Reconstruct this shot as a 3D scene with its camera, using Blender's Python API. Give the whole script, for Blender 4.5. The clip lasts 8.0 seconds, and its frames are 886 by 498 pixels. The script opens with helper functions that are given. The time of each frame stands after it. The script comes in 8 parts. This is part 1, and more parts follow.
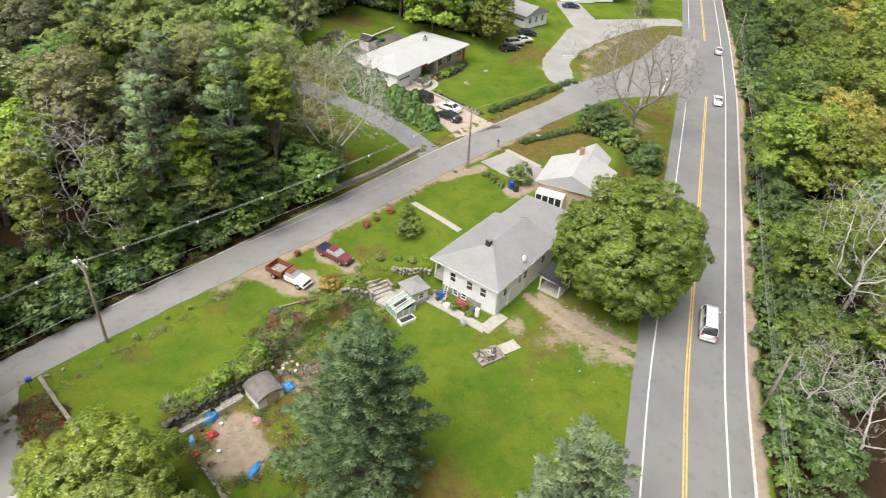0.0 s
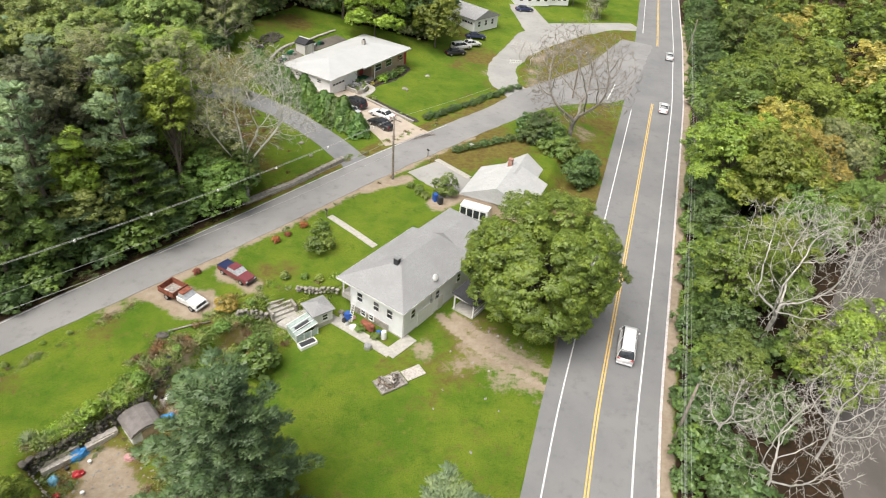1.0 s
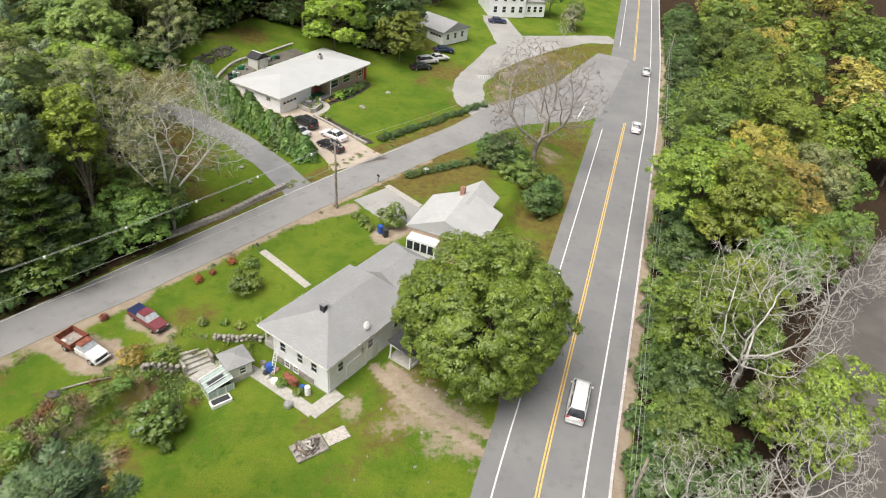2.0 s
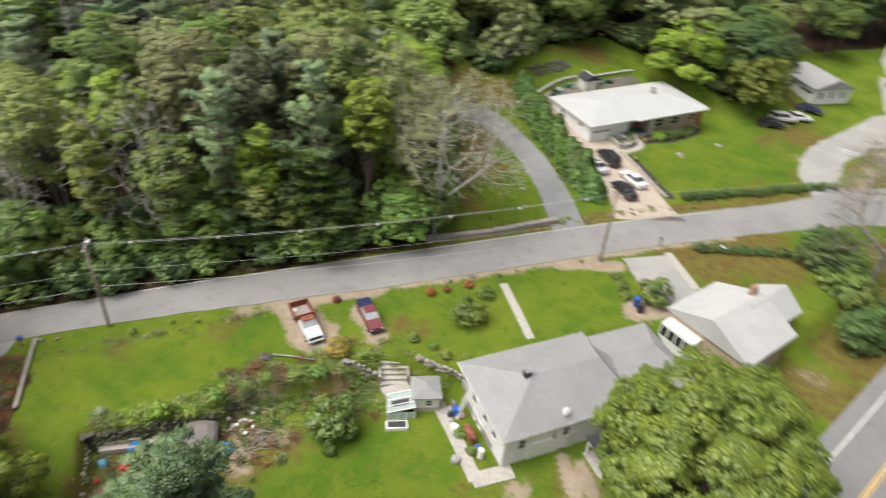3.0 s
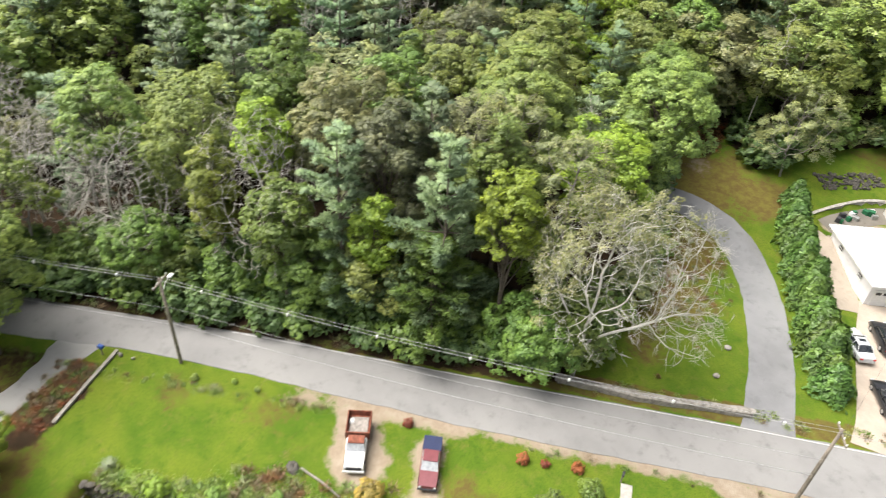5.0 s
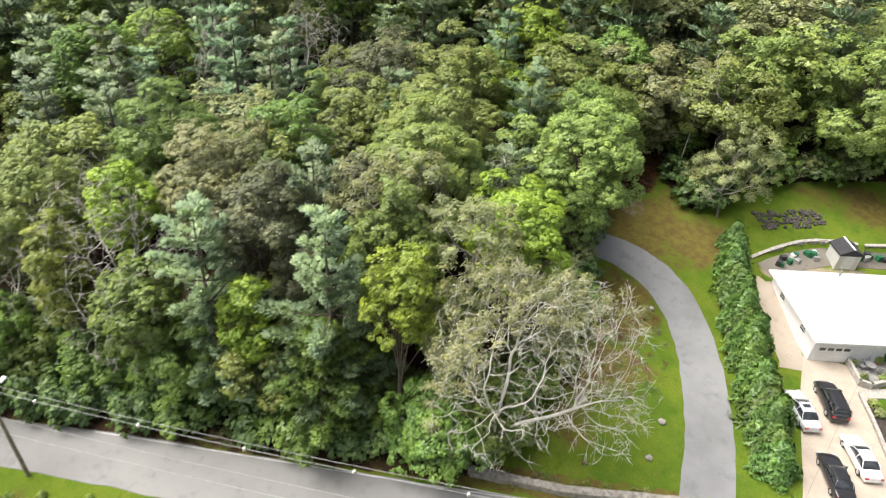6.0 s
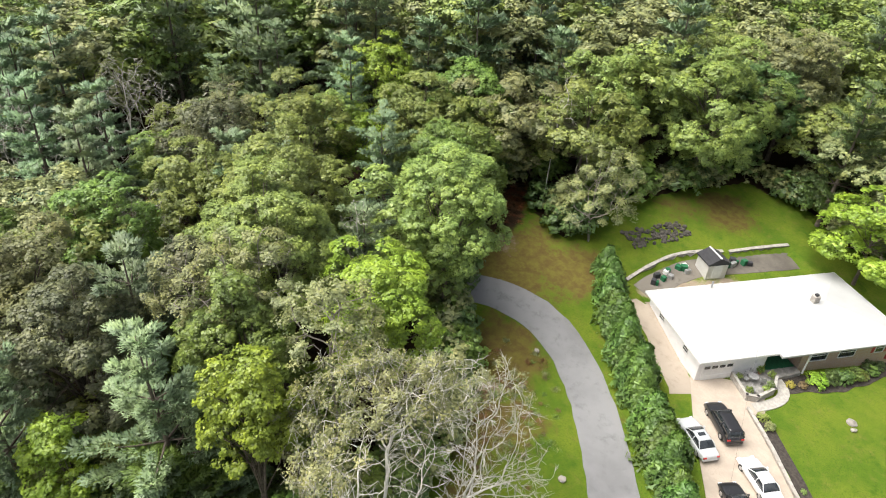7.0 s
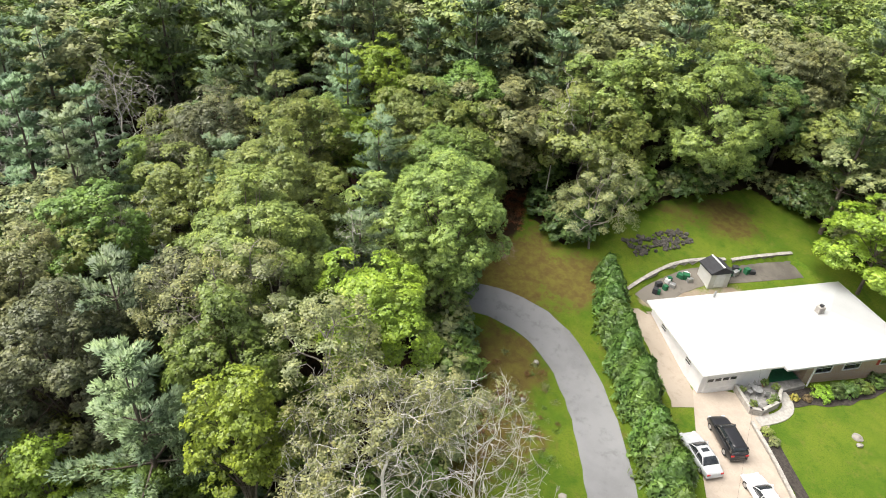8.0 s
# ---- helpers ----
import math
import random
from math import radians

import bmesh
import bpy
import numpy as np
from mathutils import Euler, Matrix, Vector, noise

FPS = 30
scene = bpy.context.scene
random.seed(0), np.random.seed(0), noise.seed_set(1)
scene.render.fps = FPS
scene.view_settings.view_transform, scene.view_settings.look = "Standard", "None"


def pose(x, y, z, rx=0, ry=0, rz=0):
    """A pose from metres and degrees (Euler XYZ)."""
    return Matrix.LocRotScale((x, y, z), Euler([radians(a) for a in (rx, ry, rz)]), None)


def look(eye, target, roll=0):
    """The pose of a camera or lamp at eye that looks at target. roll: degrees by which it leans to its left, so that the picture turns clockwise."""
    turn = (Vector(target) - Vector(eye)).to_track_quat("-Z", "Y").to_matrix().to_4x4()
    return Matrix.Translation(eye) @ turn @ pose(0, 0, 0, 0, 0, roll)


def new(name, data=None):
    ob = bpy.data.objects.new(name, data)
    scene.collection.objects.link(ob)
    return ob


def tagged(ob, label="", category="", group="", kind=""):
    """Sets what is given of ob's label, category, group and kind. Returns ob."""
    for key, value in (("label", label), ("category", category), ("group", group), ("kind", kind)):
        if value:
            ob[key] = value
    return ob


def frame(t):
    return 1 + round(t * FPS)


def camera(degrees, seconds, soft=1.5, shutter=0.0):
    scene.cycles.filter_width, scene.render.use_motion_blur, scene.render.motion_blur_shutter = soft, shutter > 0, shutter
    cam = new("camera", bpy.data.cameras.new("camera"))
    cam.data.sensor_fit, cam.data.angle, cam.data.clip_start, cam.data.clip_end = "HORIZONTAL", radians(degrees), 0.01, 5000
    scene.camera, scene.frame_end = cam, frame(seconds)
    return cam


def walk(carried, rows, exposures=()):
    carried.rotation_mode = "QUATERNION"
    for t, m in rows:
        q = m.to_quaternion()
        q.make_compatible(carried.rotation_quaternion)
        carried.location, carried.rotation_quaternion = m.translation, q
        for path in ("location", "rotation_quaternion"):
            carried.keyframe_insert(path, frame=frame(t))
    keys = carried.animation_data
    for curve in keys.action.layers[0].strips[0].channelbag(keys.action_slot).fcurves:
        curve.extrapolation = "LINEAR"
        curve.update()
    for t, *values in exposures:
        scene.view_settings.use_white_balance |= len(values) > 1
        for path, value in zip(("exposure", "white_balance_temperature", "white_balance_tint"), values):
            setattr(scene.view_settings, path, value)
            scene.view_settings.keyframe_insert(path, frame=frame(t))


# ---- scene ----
import collections

cam = camera(67.7, 8.0, soft=1.0, shutter=0.3)
PATH = [
    (0, (3.449, -1.795, 50.355), (3.42, -0.167, 49.194), 4.5),
    (0.5, (7.855, 0.192, 50.359), (7.862, 1.821, 49.2), 5.3),
    (1, (11.587, 3.127, 50.267), (11.611, 4.758, 49.11), 5.6),
    (2.3, (18.92, 14.258, 49.851), (18.963, 15.901, 48.712), 6.1),
    (2.5, (19.84, 16.29, 49.818), (19.669, 17.919, 48.671), 5.9),
    (2.6, (20.196, 17.398, 49.811), (19.887, 18.999, 48.653), 6.3),
    (3, (21.14, 22.153, 49.773), (20.316, 23.528, 48.578), 5.5),
    (3.5, (21.38, 28.391, 49.721), (20.098, 29.306, 48.488), 5.2),
    (4, (20.568, 34.445, 49.732), (19.163, 35.125, 48.483), 4.5),
    (4.5, (18.879, 40.397, 49.686), (17.455, 41.047, 48.441), 4.7),
    (5, (16.729, 46.013, 49.656), (15.354, 46.781, 48.423), 4.6),
    (5.2, (15.729, 48.089, 49.627), (14.368, 48.897, 48.405), 4.7),
    (6.3, (10.049, 58.2, 49.461), (8.708, 59.137, 48.311), 4.5),
    (6.5, (9.144, 59.617, 49.443), (7.956, 60.76, 48.311), 4.0),
    (7, (7.313, 61.944, 49.418), (6.122, 63.095, 48.298), 3.6),
    (7.5, (5.995, 63.036, 49.424), (4.814, 64.194, 48.301), 4.0),
    (8, (5.9, 63.09, 49.424), (4.717, 64.246, 48.301), 4.0),
]
walk(cam, [(t, look(eye, target, roll)) for t, eye, target, roll in PATH],
     exposures=[(0, 0.7), (1, 0.7), (2.5, 0.58), (3.5, 0.74), (4, 0.97), (4.5, 1.16), (5.2, 1.18), (6.5, 1.04), (8, 1.0)])

# ---- light: bright overcast day, a soft sun high in the south-west ----
SUN_EL, SUN_AZ = radians(62), radians(220)   # azimuth clockwise from +y
world = bpy.data.worlds.new("sky")
scene.world = world
world.use_nodes = True
wn = world.node_tree.nodes
sky = wn.new("ShaderNodeTexSky")
sky.sky_type = "NISHITA"
sky.sun_disc = False
sky.sun_elevation, sky.sun_rotation = SUN_EL, SUN_AZ
sky.dust_density = 4.0
sky.ozone_density = 1.0
bg = wn["Background"]
bg.inputs[1].default_value = 0.08
cloud = wn.new("ShaderNodeHueSaturation")   # thin cloud greys the blue
cloud.inputs["Saturation"].default_value = 0.3
world.node_tree.links.new(sky.outputs[0], cloud.inputs["Color"])
world.node_tree.links.new(cloud.outputs[0], bg.inputs[0])
sun = new("sun", bpy.data.lights.new("sun", "SUN"))
sun.data.energy, sun.data.angle, sun.data.color = 2.95, radians(50), (1.0, 0.95, 0.88)
sun.matrix_world = look(Vector((math.sin(SUN_AZ) * math.cos(SUN_EL), math.cos(SUN_AZ) * math.cos(SUN_EL), math.sin(SUN_EL))) * 200, (0, 0, 0))

# ---- materials ----
def node(nt, kind, **inputs):
    n = nt.nodes.new(kind)
    for k, v in inputs.items():
        n.inputs[k.replace("_", " ")].default_value = v
    return n


def base_mat(name, rough=0.8, metal=0.0):
    m = bpy.data.materials.new(name)
    m.use_nodes = True
    b = m.node_tree.nodes["Principled BSDF"]
    b.inputs["Roughness"].default_value, b.inputs["Metallic"].default_value = rough, metal
    return m, m.node_tree, b


def rgba(c):
    return (c[0], c[1], c[2], 1.0)


def mix_col(nt, fac, a, b):
    """a, b: colours or sockets; fac: a socket or a number."""
    n = nt.nodes.new("ShaderNodeMix")
    n.data_type = "RGBA"
    for sock, v in ((n.inputs[0], fac), (n.inputs[6], a), (n.inputs[7], b)):
        if isinstance(v, bpy.types.NodeSocket):
            nt.links.new(v, sock)
        elif isinstance(v, (tuple, list)):
            sock.default_value = rgba(v)
        else:
            sock.default_value = v
    return n.outputs[2]


def ramp(nt, sock, lo, hi):
    n = nt.nodes.new("ShaderNodeMapRange")
    n.interpolation_type = "SMOOTHSTEP"
    n.inputs[1].default_value, n.inputs[2].default_value = lo, hi
    nt.links.new(sock, n.inputs[0])
    return n.outputs[0]


def noise_of(nt, scale, detail=4.0, rough=0.6, coords=None):
    n = node(nt, "ShaderNodeTexNoise", Scale=scale, Detail=detail, Roughness=rough)
    if coords is None:
        g = nt.nodes.new("ShaderNodeNewGeometry")
        coords = g.outputs["Position"]
    nt.links.new(coords, n.inputs["Vector"])
    return n.outputs[0]


def bump_to(nt, b, height, strength=0.4, dist=0.05):
    n = node(nt, "ShaderNodeBump", Strength=strength, Distance=dist)
    nt.links.new(height, n.inputs["Height"])
    nt.links.new(n.outputs[0], b.inputs["Normal"])


def plain(name, col, rough=0.7, metal=0.0, vary=0.25, scale=3.0, bump=0.2, fine=30.0):
    """Paint, metal, concrete and the like: two scales of variation and a fine relief."""
    m, nt, b = base_mat(name, rough, metal)
    dark = tuple(c * (1 - vary) for c in col)
    light = tuple(min(1, c * (1 + vary * 0.5)) for c in col)
    big = mix_col(nt, ramp(nt, noise_of(nt, scale), 0.3, 0.7), dark, light)
    small = noise_of(nt, fine, 3.0)
    c = mix_col(nt, ramp(nt, small, 0.45, 0.8), big, dark)
    nt.links.new(c, b.inputs["Base Color"])
    if bump:
        bump_to(nt, b, small, bump, 0.02)
    return m


def leaf_mat(name, col, vary=0.3, trans=0.1, warm=0.0):
    """Foliage: each leaf and each tree differs; some light passes through."""
    m, nt, b = base_mat(name, 0.48)
    g = nt.nodes.new("ShaderNodeNewGeometry")
    o = nt.nodes.new("ShaderNodeObjectInfo")
    dark = tuple(c * (1 - vary) for c in col)
    light = (col[0] * (1 + vary * 1.3), col[1] * (1 + vary), col[2] * (1 + vary * 0.6))
    per_leaf = mix_col(nt, g.outputs["Random Per Island"], dark, light)
    patch = noise_of(nt, 0.55, 3.0)
    tone = mix_col(nt, ramp(nt, patch, 0.35, 0.7), (0.72, 0.78, 0.8), (1.15, 1.12, 0.95))
    mul = nt.nodes.new("ShaderNodeMix")
    mul.data_type, mul.blend_type = "RGBA", "MULTIPLY"
    mul.inputs[0].default_value = 1.0
    nt.links.new(per_leaf, mul.inputs[6])
    nt.links.new(tone, mul.inputs[7])
    hsv = nt.nodes.new("ShaderNodeHueSaturation")
    hue = nt.nodes.new("ShaderNodeMapRange")
    hue.inputs[3].default_value, hue.inputs[4].default_value = 0.478 - warm, 0.512 - warm
    nt.links.new(o.outputs["Random"], hue.inputs[0])
    val = nt.nodes.new("ShaderNodeMapRange")
    val.inputs[3].default_value, val.inputs[4].default_value = 0.8, 1.25
    nt.links.new(o.outputs["Random"], val.inputs[0])
    nt.links.new(hue.outputs[0], hsv.inputs["Hue"])
    nt.links.new(val.outputs[0], hsv.inputs["Value"])
    nt.links.new(mul.outputs[2], hsv.inputs["Color"])
    nt.links.new(hsv.outputs[0], b.inputs["Base Color"])
    b.inputs["Specular IOR Level"].default_value = 0.6
    t = nt.nodes.new("ShaderNodeBsdfTranslucent")
    nt.links.new(hsv.outputs[0], t.inputs[0])
    mx = nt.nodes.new("ShaderNodeMixShader")
    mx.inputs[0].default_value = trans
    nt.links.new(b.outputs[0], mx.inputs[1])
    nt.links.new(t.outputs[0], mx.inputs[2])
    nt.links.new(mx.outputs[0], nt.nodes["Material Output"].inputs[0])
    return m


def ground_mat():
    """Mown grass, dry grass, bare dirt and leaf litter, laid out by the mesh's 'cover' attribute."""
    m, nt, b = base_mat("lawn_and_soil", 0.95)
    b.inputs["Specular IOR Level"].default_value = 0.1
    at = nt.nodes.new("ShaderNodeAttribute")
    at.attribute_name = "cover"
    sep = nt.nodes.new("ShaderNodeSeparateColor")
    nt.links.new(at.outputs["Color"], sep.inputs[0])
    n1, n2, n3, n4 = noise_of(nt, 0.17, 6, 0.65), noise_of(nt, 1.1, 5, 0.7), noise_of(nt, 9.0, 4, 0.7), noise_of(nt, 0.45, 6, 0.75)
    g1 = mix_col(nt, ramp(nt, n1, 0.35, 0.65), (0.088, 0.156, 0.014), (0.158, 0.208, 0.022))
    g2 = mix_col(nt, ramp(nt, n2, 0.5, 0.85), g1, (0.195, 0.18, 0.045))
    g3 = mix_col(nt, ramp(nt, n4, 0.52, 0.72), g2, (0.062, 0.132, 0.012))
    grass = mix_col(nt, ramp(nt, n3, 0.42, 0.8), g3, (0.045, 0.092, 0.012))
    dry = mix_col(nt, ramp(nt, n2, 0.3, 0.7), (0.17, 0.15, 0.035), (0.12, 0.085, 0.03))
    dirt = mix_col(nt, ramp(nt, n2, 0.3, 0.7), (0.39, 0.325, 0.25), (0.3, 0.235, 0.17))
    dirt = mix_col(nt, ramp(nt, n3, 0.55, 0.85), dirt, (0.42, 0.36, 0.28))
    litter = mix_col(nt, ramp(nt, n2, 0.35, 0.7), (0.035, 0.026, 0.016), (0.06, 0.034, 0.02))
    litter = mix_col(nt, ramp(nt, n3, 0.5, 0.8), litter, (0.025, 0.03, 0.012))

    def edge(channel, lo, hi):
        add = nt.nodes.new("ShaderNodeMath")
        add.operation = "ADD"
        mixn = nt.nodes.new("ShaderNodeMath")
        mixn.operation = "MULTIPLY_ADD"
        nt.links.new(n2, mixn.inputs[0])
        mixn.inputs[1].default_value, mixn.inputs[2].default_value = 0.9, -0.45
        nt.links.new(channel, add.inputs[0])
        nt.links.new(mixn.outputs[0], add.inputs[1])
        return ramp(nt, add.outputs[0], lo, hi)
    c = mix_col(nt, edge(sep.outputs[2], 0.3, 0.75), grass, dry)
    c = mix_col(nt, edge(sep.outputs[0], 0.35, 0.65), c, dirt)
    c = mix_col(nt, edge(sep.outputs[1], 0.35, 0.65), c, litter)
    nt.links.new(c, b.inputs["Base Color"])
    bump_to(nt, b, n3, 0.8, 0.12)
    return m


def asphalt_mat(name, a, bcol):
    m, nt, b = base_mat(name, 0.9)
    n1, n2, n3 = noise_of(nt, 0.12, 4), noise_of(nt, 0.8, 5, 0.7), noise_of(nt, 14.0, 4, 0.7)
    c = mix_col(nt, ramp(nt, n1, 0.35, 0.65), a, bcol)
    c = mix_col(nt, ramp(nt, n2, 0.5, 0.8), c, tuple(x * 0.82 for x in a))
    c = mix_col(nt, ramp(nt, n3, 0.55, 0.85), c, tuple(min(1, x * 1.25) for x in bcol))
    nt.links.new(c, b.inputs["Base Color"])
    bump_to(nt, b, n3, 0.5, 0.02)
    return m


def shingle_mat(name, a, bcol, scale=1.0):
    m, nt, b = base_mat(name, 0.9)
    tc = nt.nodes.new("ShaderNodeTexCoord")
    br = nt.nodes.new("ShaderNodeTexBrick")
    br.inputs["Color1"].default_value, br.inputs["Color2"].default_value = rgba(a), rgba(bcol)
    br.inputs["Mortar"].default_value = rgba(tuple(x * 0.55 for x in a))
    br.inputs["Scale"].default_value = scale
    br.inputs["Brick Width"].default_value, br.inputs["Row Height"].default_value = 0.33, 0.14
    br.inputs["Mortar Size"].default_value = 0.008
    nt.links.new(tc.outputs["UV"], br.inputs["Vector"])
    st = noise_of(nt, 0.35, 5, 0.7)
    c = mix_col(nt, ramp(nt, st, 0.35, 0.75), br.outputs[0], tuple(x * 0.86 for x in a))
    nt.links.new(c, b.inputs["Base Color"])
    bump_to(nt, b, br.outputs["Fac"], -0.3, 0.01)
    return m


def siding_mat(name, col, row=0.11):
    m, nt, b = base_mat(name, 0.48)
    g = nt.nodes.new("ShaderNodeNewGeometry")
    sep = nt.nodes.new("ShaderNodeSeparateXYZ")
    nt.links.new(g.outputs["Position"], sep.inputs[0])
    dv = nt.nodes.new("ShaderNodeMath")
    dv.operation = "DIVIDE"
    nt.links.new(sep.outputs[2], dv.inputs[0])
    dv.inputs[1].default_value = row
    fr = nt.nodes.new("ShaderNodeMath")
    fr.operation = "FRACT"
    nt.links.new(dv.outputs[0], fr.inputs[0])
    st = noise_of(nt, 0.9, 5, 0.7)
    c = mix_col(nt, ramp(nt, st, 0.4, 0.8), col, tuple(x * 0.85 for x in col))
    nt.links.new(c, b.inputs["Base Color"])
    bump_to(nt, b, fr.outputs[0], 0.7, 0.02)
    return m


def brick_mat(name, a, bcol, mortar, w=0.22, h=0.075):
    m, nt, b = base_mat(name, 0.9)
    tc = nt.nodes.new("ShaderNodeTexCoord")
    br = nt.nodes.new("ShaderNodeTexBrick")
    br.inputs["Color1"].default_value, br.inputs["Color2"].default_value, br.inputs["Mortar"].default_value = rgba(a), rgba(bcol), rgba(mortar)
    br.inputs["Scale"].default_value = 1.0
    br.inputs["Brick Width"].default_value, br.inputs["Row Height"].default_value, br.inputs["Mortar Size"].default_value = w, h, 0.01
    nt.links.new(tc.outputs["UV"], br.inputs["Vector"])
    nt.links.new(br.outputs[0], b.inputs["Base Color"])
    bump_to(nt, b, br.outputs["Fac"], -0.5, 0.01)
    return m


def glass_mat():
    m, nt, b = base_mat("window_glass", 0.05)
    b.inputs["Base Color"].default_value = (0.02, 0.025, 0.03, 1)
    b.inputs["Specular IOR Level"].default_value = 0.8
    st = noise_of(nt, 2.0)
    nt.links.new(mix_col(nt, ramp(nt, st, 0.3, 0.7), (0.015, 0.02, 0.025), (0.05, 0.055, 0.06)), b.inputs["Base Color"])
    return m


def stone_mat(name, a, bcol):
    m, nt, b = base_mat(name, 0.95)
    o = nt.nodes.new("ShaderNodeObjectInfo")
    n2, n3 = noise_of(nt, 2.5, 5, 0.7), noise_of(nt, 18.0, 4, 0.7)
    c = mix_col(nt, o.outputs["Random"], a, bcol)
    c = mix_col(nt, ramp(nt, n2, 0.4, 0.7), c, tuple(x * 0.6 for x in a))
    c = mix_col(nt, ramp(nt, n3, 0.6, 0.85), c, (0.5, 0.5, 0.44))
    nt.links.new(c, b.inputs["Base Color"])
    bump_to(nt, b, n2, 0.7, 0.06)
    return m


def car_paint(name, col, rough=0.3):
    m, nt, b = base_mat(name, rough)
    st = noise_of(nt, 2.2, 4)
    nt.links.new(mix_col(nt, ramp(nt, st, 0.35, 0.75), col, tuple(x * 0.8 for x in col)), b.inputs["Base Color"])
    b.inputs["Coat Weight"].default_value = 0.5
    return m


def water_mat():
    m, nt, b = base_mat("river_water", 0.12)
    n1 = noise_of(nt, 0.15, 4)
    # silty base colour, lifted to stand in for the grey sky's reflection
    nt.links.new(mix_col(nt, ramp(nt, n1, 0.3, 0.7), (0.1, 0.09, 0.08), (0.15, 0.135, 0.12)), b.inputs["Base Color"])
    bump_to(nt, b, noise_of(nt, 1.6, 3), 0.25, 0.05)
    return m


GRASS = ground_mat()
HIGHWAY = asphalt_mat("worn_highway_asphalt", (0.185, 0.185, 0.188), (0.215, 0.213, 0.21))
LANE = asphalt_mat("pale_old_asphalt", (0.225, 0.22, 0.216), (0.275, 0.268, 0.26))
GRAVEL = asphalt_mat("grey_gravel", (0.19, 0.19, 0.195), (0.25, 0.25, 0.255))
CONC = plain("weathered_concrete", (0.43, 0.41, 0.37), 0.9, vary=0.22)
CONC_TAN = plain("tan_concrete", (0.45, 0.38, 0.31), 0.9, vary=0.12, scale=0.8, fine=6.0)
WHITE_LINE = plain("worn_white_road_paint", (0.75, 0.75, 0.73), 0.7, vary=0.2, scale=2.0)
YELLOW_LINE = plain("worn_yellow_road_paint", (0.74, 0.5, 0.15), 0.7, vary=0.2, scale=2.0)
KERB = plain("asphalt_kerb", (0.62, 0.57, 0.56), 0.9)
BARK = plain("grey_brown_bark", (0.16, 0.13, 0.105), 0.95, vary=0.45, scale=4, bump=0.8, fine=25)
BLEACHED = plain("bleached_oak_limbs", (0.62, 0.6, 0.54), 0.9, vary=0.3, scale=1.2, bump=0.5)
PALE_BARK = plain("bleached_dead_wood", (0.54, 0.515, 0.47), 0.9, vary=0.35, scale=1.2, bump=0.5)
TWIG = plain("grey_dead_twigs", (0.54, 0.51, 0.46), 0.95, vary=0.35, scale=1.0, bump=0.0)
L_GREEN = leaf_mat("mid_green_leaves", (0.165, 0.265, 0.055))
L_LIGHT = leaf_mat("light_green_leaves", (0.25, 0.34, 0.085))
L_YELLOW = leaf_mat("yellow_green_leaves", (0.3, 0.43, 0.045), warm=-0.012)
L_OLIVE = leaf_mat("greyish_olive_leaves", (0.27, 0.31, 0.135))
L_DARK = leaf_mat("dark_brownish_leaves", (0.125, 0.14, 0.07))
L_DEEP = leaf_mat("deep_green_leaves", (0.1, 0.175, 0.052))
L_LOCUST = leaf_mat("fresh_yellow_green_leaves", (0.23, 0.32, 0.045))
L_ORANGE = leaf_mat("turning_golden_leaves", (0.42, 0.385, 0.085))
L_MAPLE = leaf_mat("maple_leaves", (0.165, 0.25, 0.035), vary=0.32)
L_PINE = leaf_mat("blue_green_needles", (0.185, 0.285, 0.155), vary=0.22)
L_PINE2 = leaf_mat("grey_green_needles", (0.215, 0.3, 0.155), vary=0.22)
L_PINE3 = leaf_mat("green_pine_needles", (0.115, 0.21, 0.085), vary=0.2)
L_HEDGE = leaf_mat("hedge_sprays", (0.12, 0.225, 0.05))
L_RUST = leaf_mat("rust_coloured_leaves", (0.33, 0.105, 0.04))
ROOF_GREY = shingle_mat("grey_asphalt_shingles", (0.30, 0.30, 0.30), (0.34, 0.34, 0.345))
ROOF_WHITE = plain("white_roof_membrane", (0.46, 0.465, 0.46), 0.85, vary=0.06, scale=0.35, bump=0.15, fine=5.0)
ROOF_PALE = shingle_mat("pale_grey_shingles", (0.47, 0.47, 0.465), (0.53, 0.53, 0.52))
ROOF_DARK = shingle_mat("black_shingles", (0.04, 0.04, 0.045), (0.06, 0.06, 0.065))
SIDING = siding_mat("white_vinyl_siding", (0.86, 0.86, 0.88))
SIDING2 = siding_mat("cream_siding", (0.7, 0.69, 0.66))
TRIM = plain("white_painted_trim", (0.8, 0.8, 0.79), 0.5, vary=0.08)
BRICK = brick_mat("red_brick", (0.34, 0.12, 0.075), (0.28, 0.10, 0.06), (0.42, 0.38, 0.33))
TANBRICK = brick_mat("tan_brick", (0.5, 0.36, 0.25), (0.44, 0.31, 0.21), (0.5, 0.45, 0.38))
FIELDSTONE = stone_mat("grey_fieldstone", (0.3, 0.275, 0.24), (0.42, 0.39, 0.35))
DARKSTONE = stone_mat("dark_mossy_stone", (0.07, 0.066, 0.058), (0.14, 0.125, 0.105))
GLASS = glass_mat()
POLE_WOOD = plain("weathered_pole_wood", (0.27, 0.23, 0.19), 0.95, vary=0.35)
OLD_WOOD = plain("grey_weathered_boards", (0.34, 0.31, 0.28), 0.95, vary=0.4, scale=5)
LOG_WOOD = plain("split_firewood", (0.36, 0.28, 0.2), 0.95, vary=0.5, scale=6)
WIRE = plain("pale_weathered_cable", (0.45, 0.45, 0.44), 0.6, bump=0)
BLACKWIRE = plain("black_cable", (0.05, 0.05, 0.05), 0.6, bump=0)
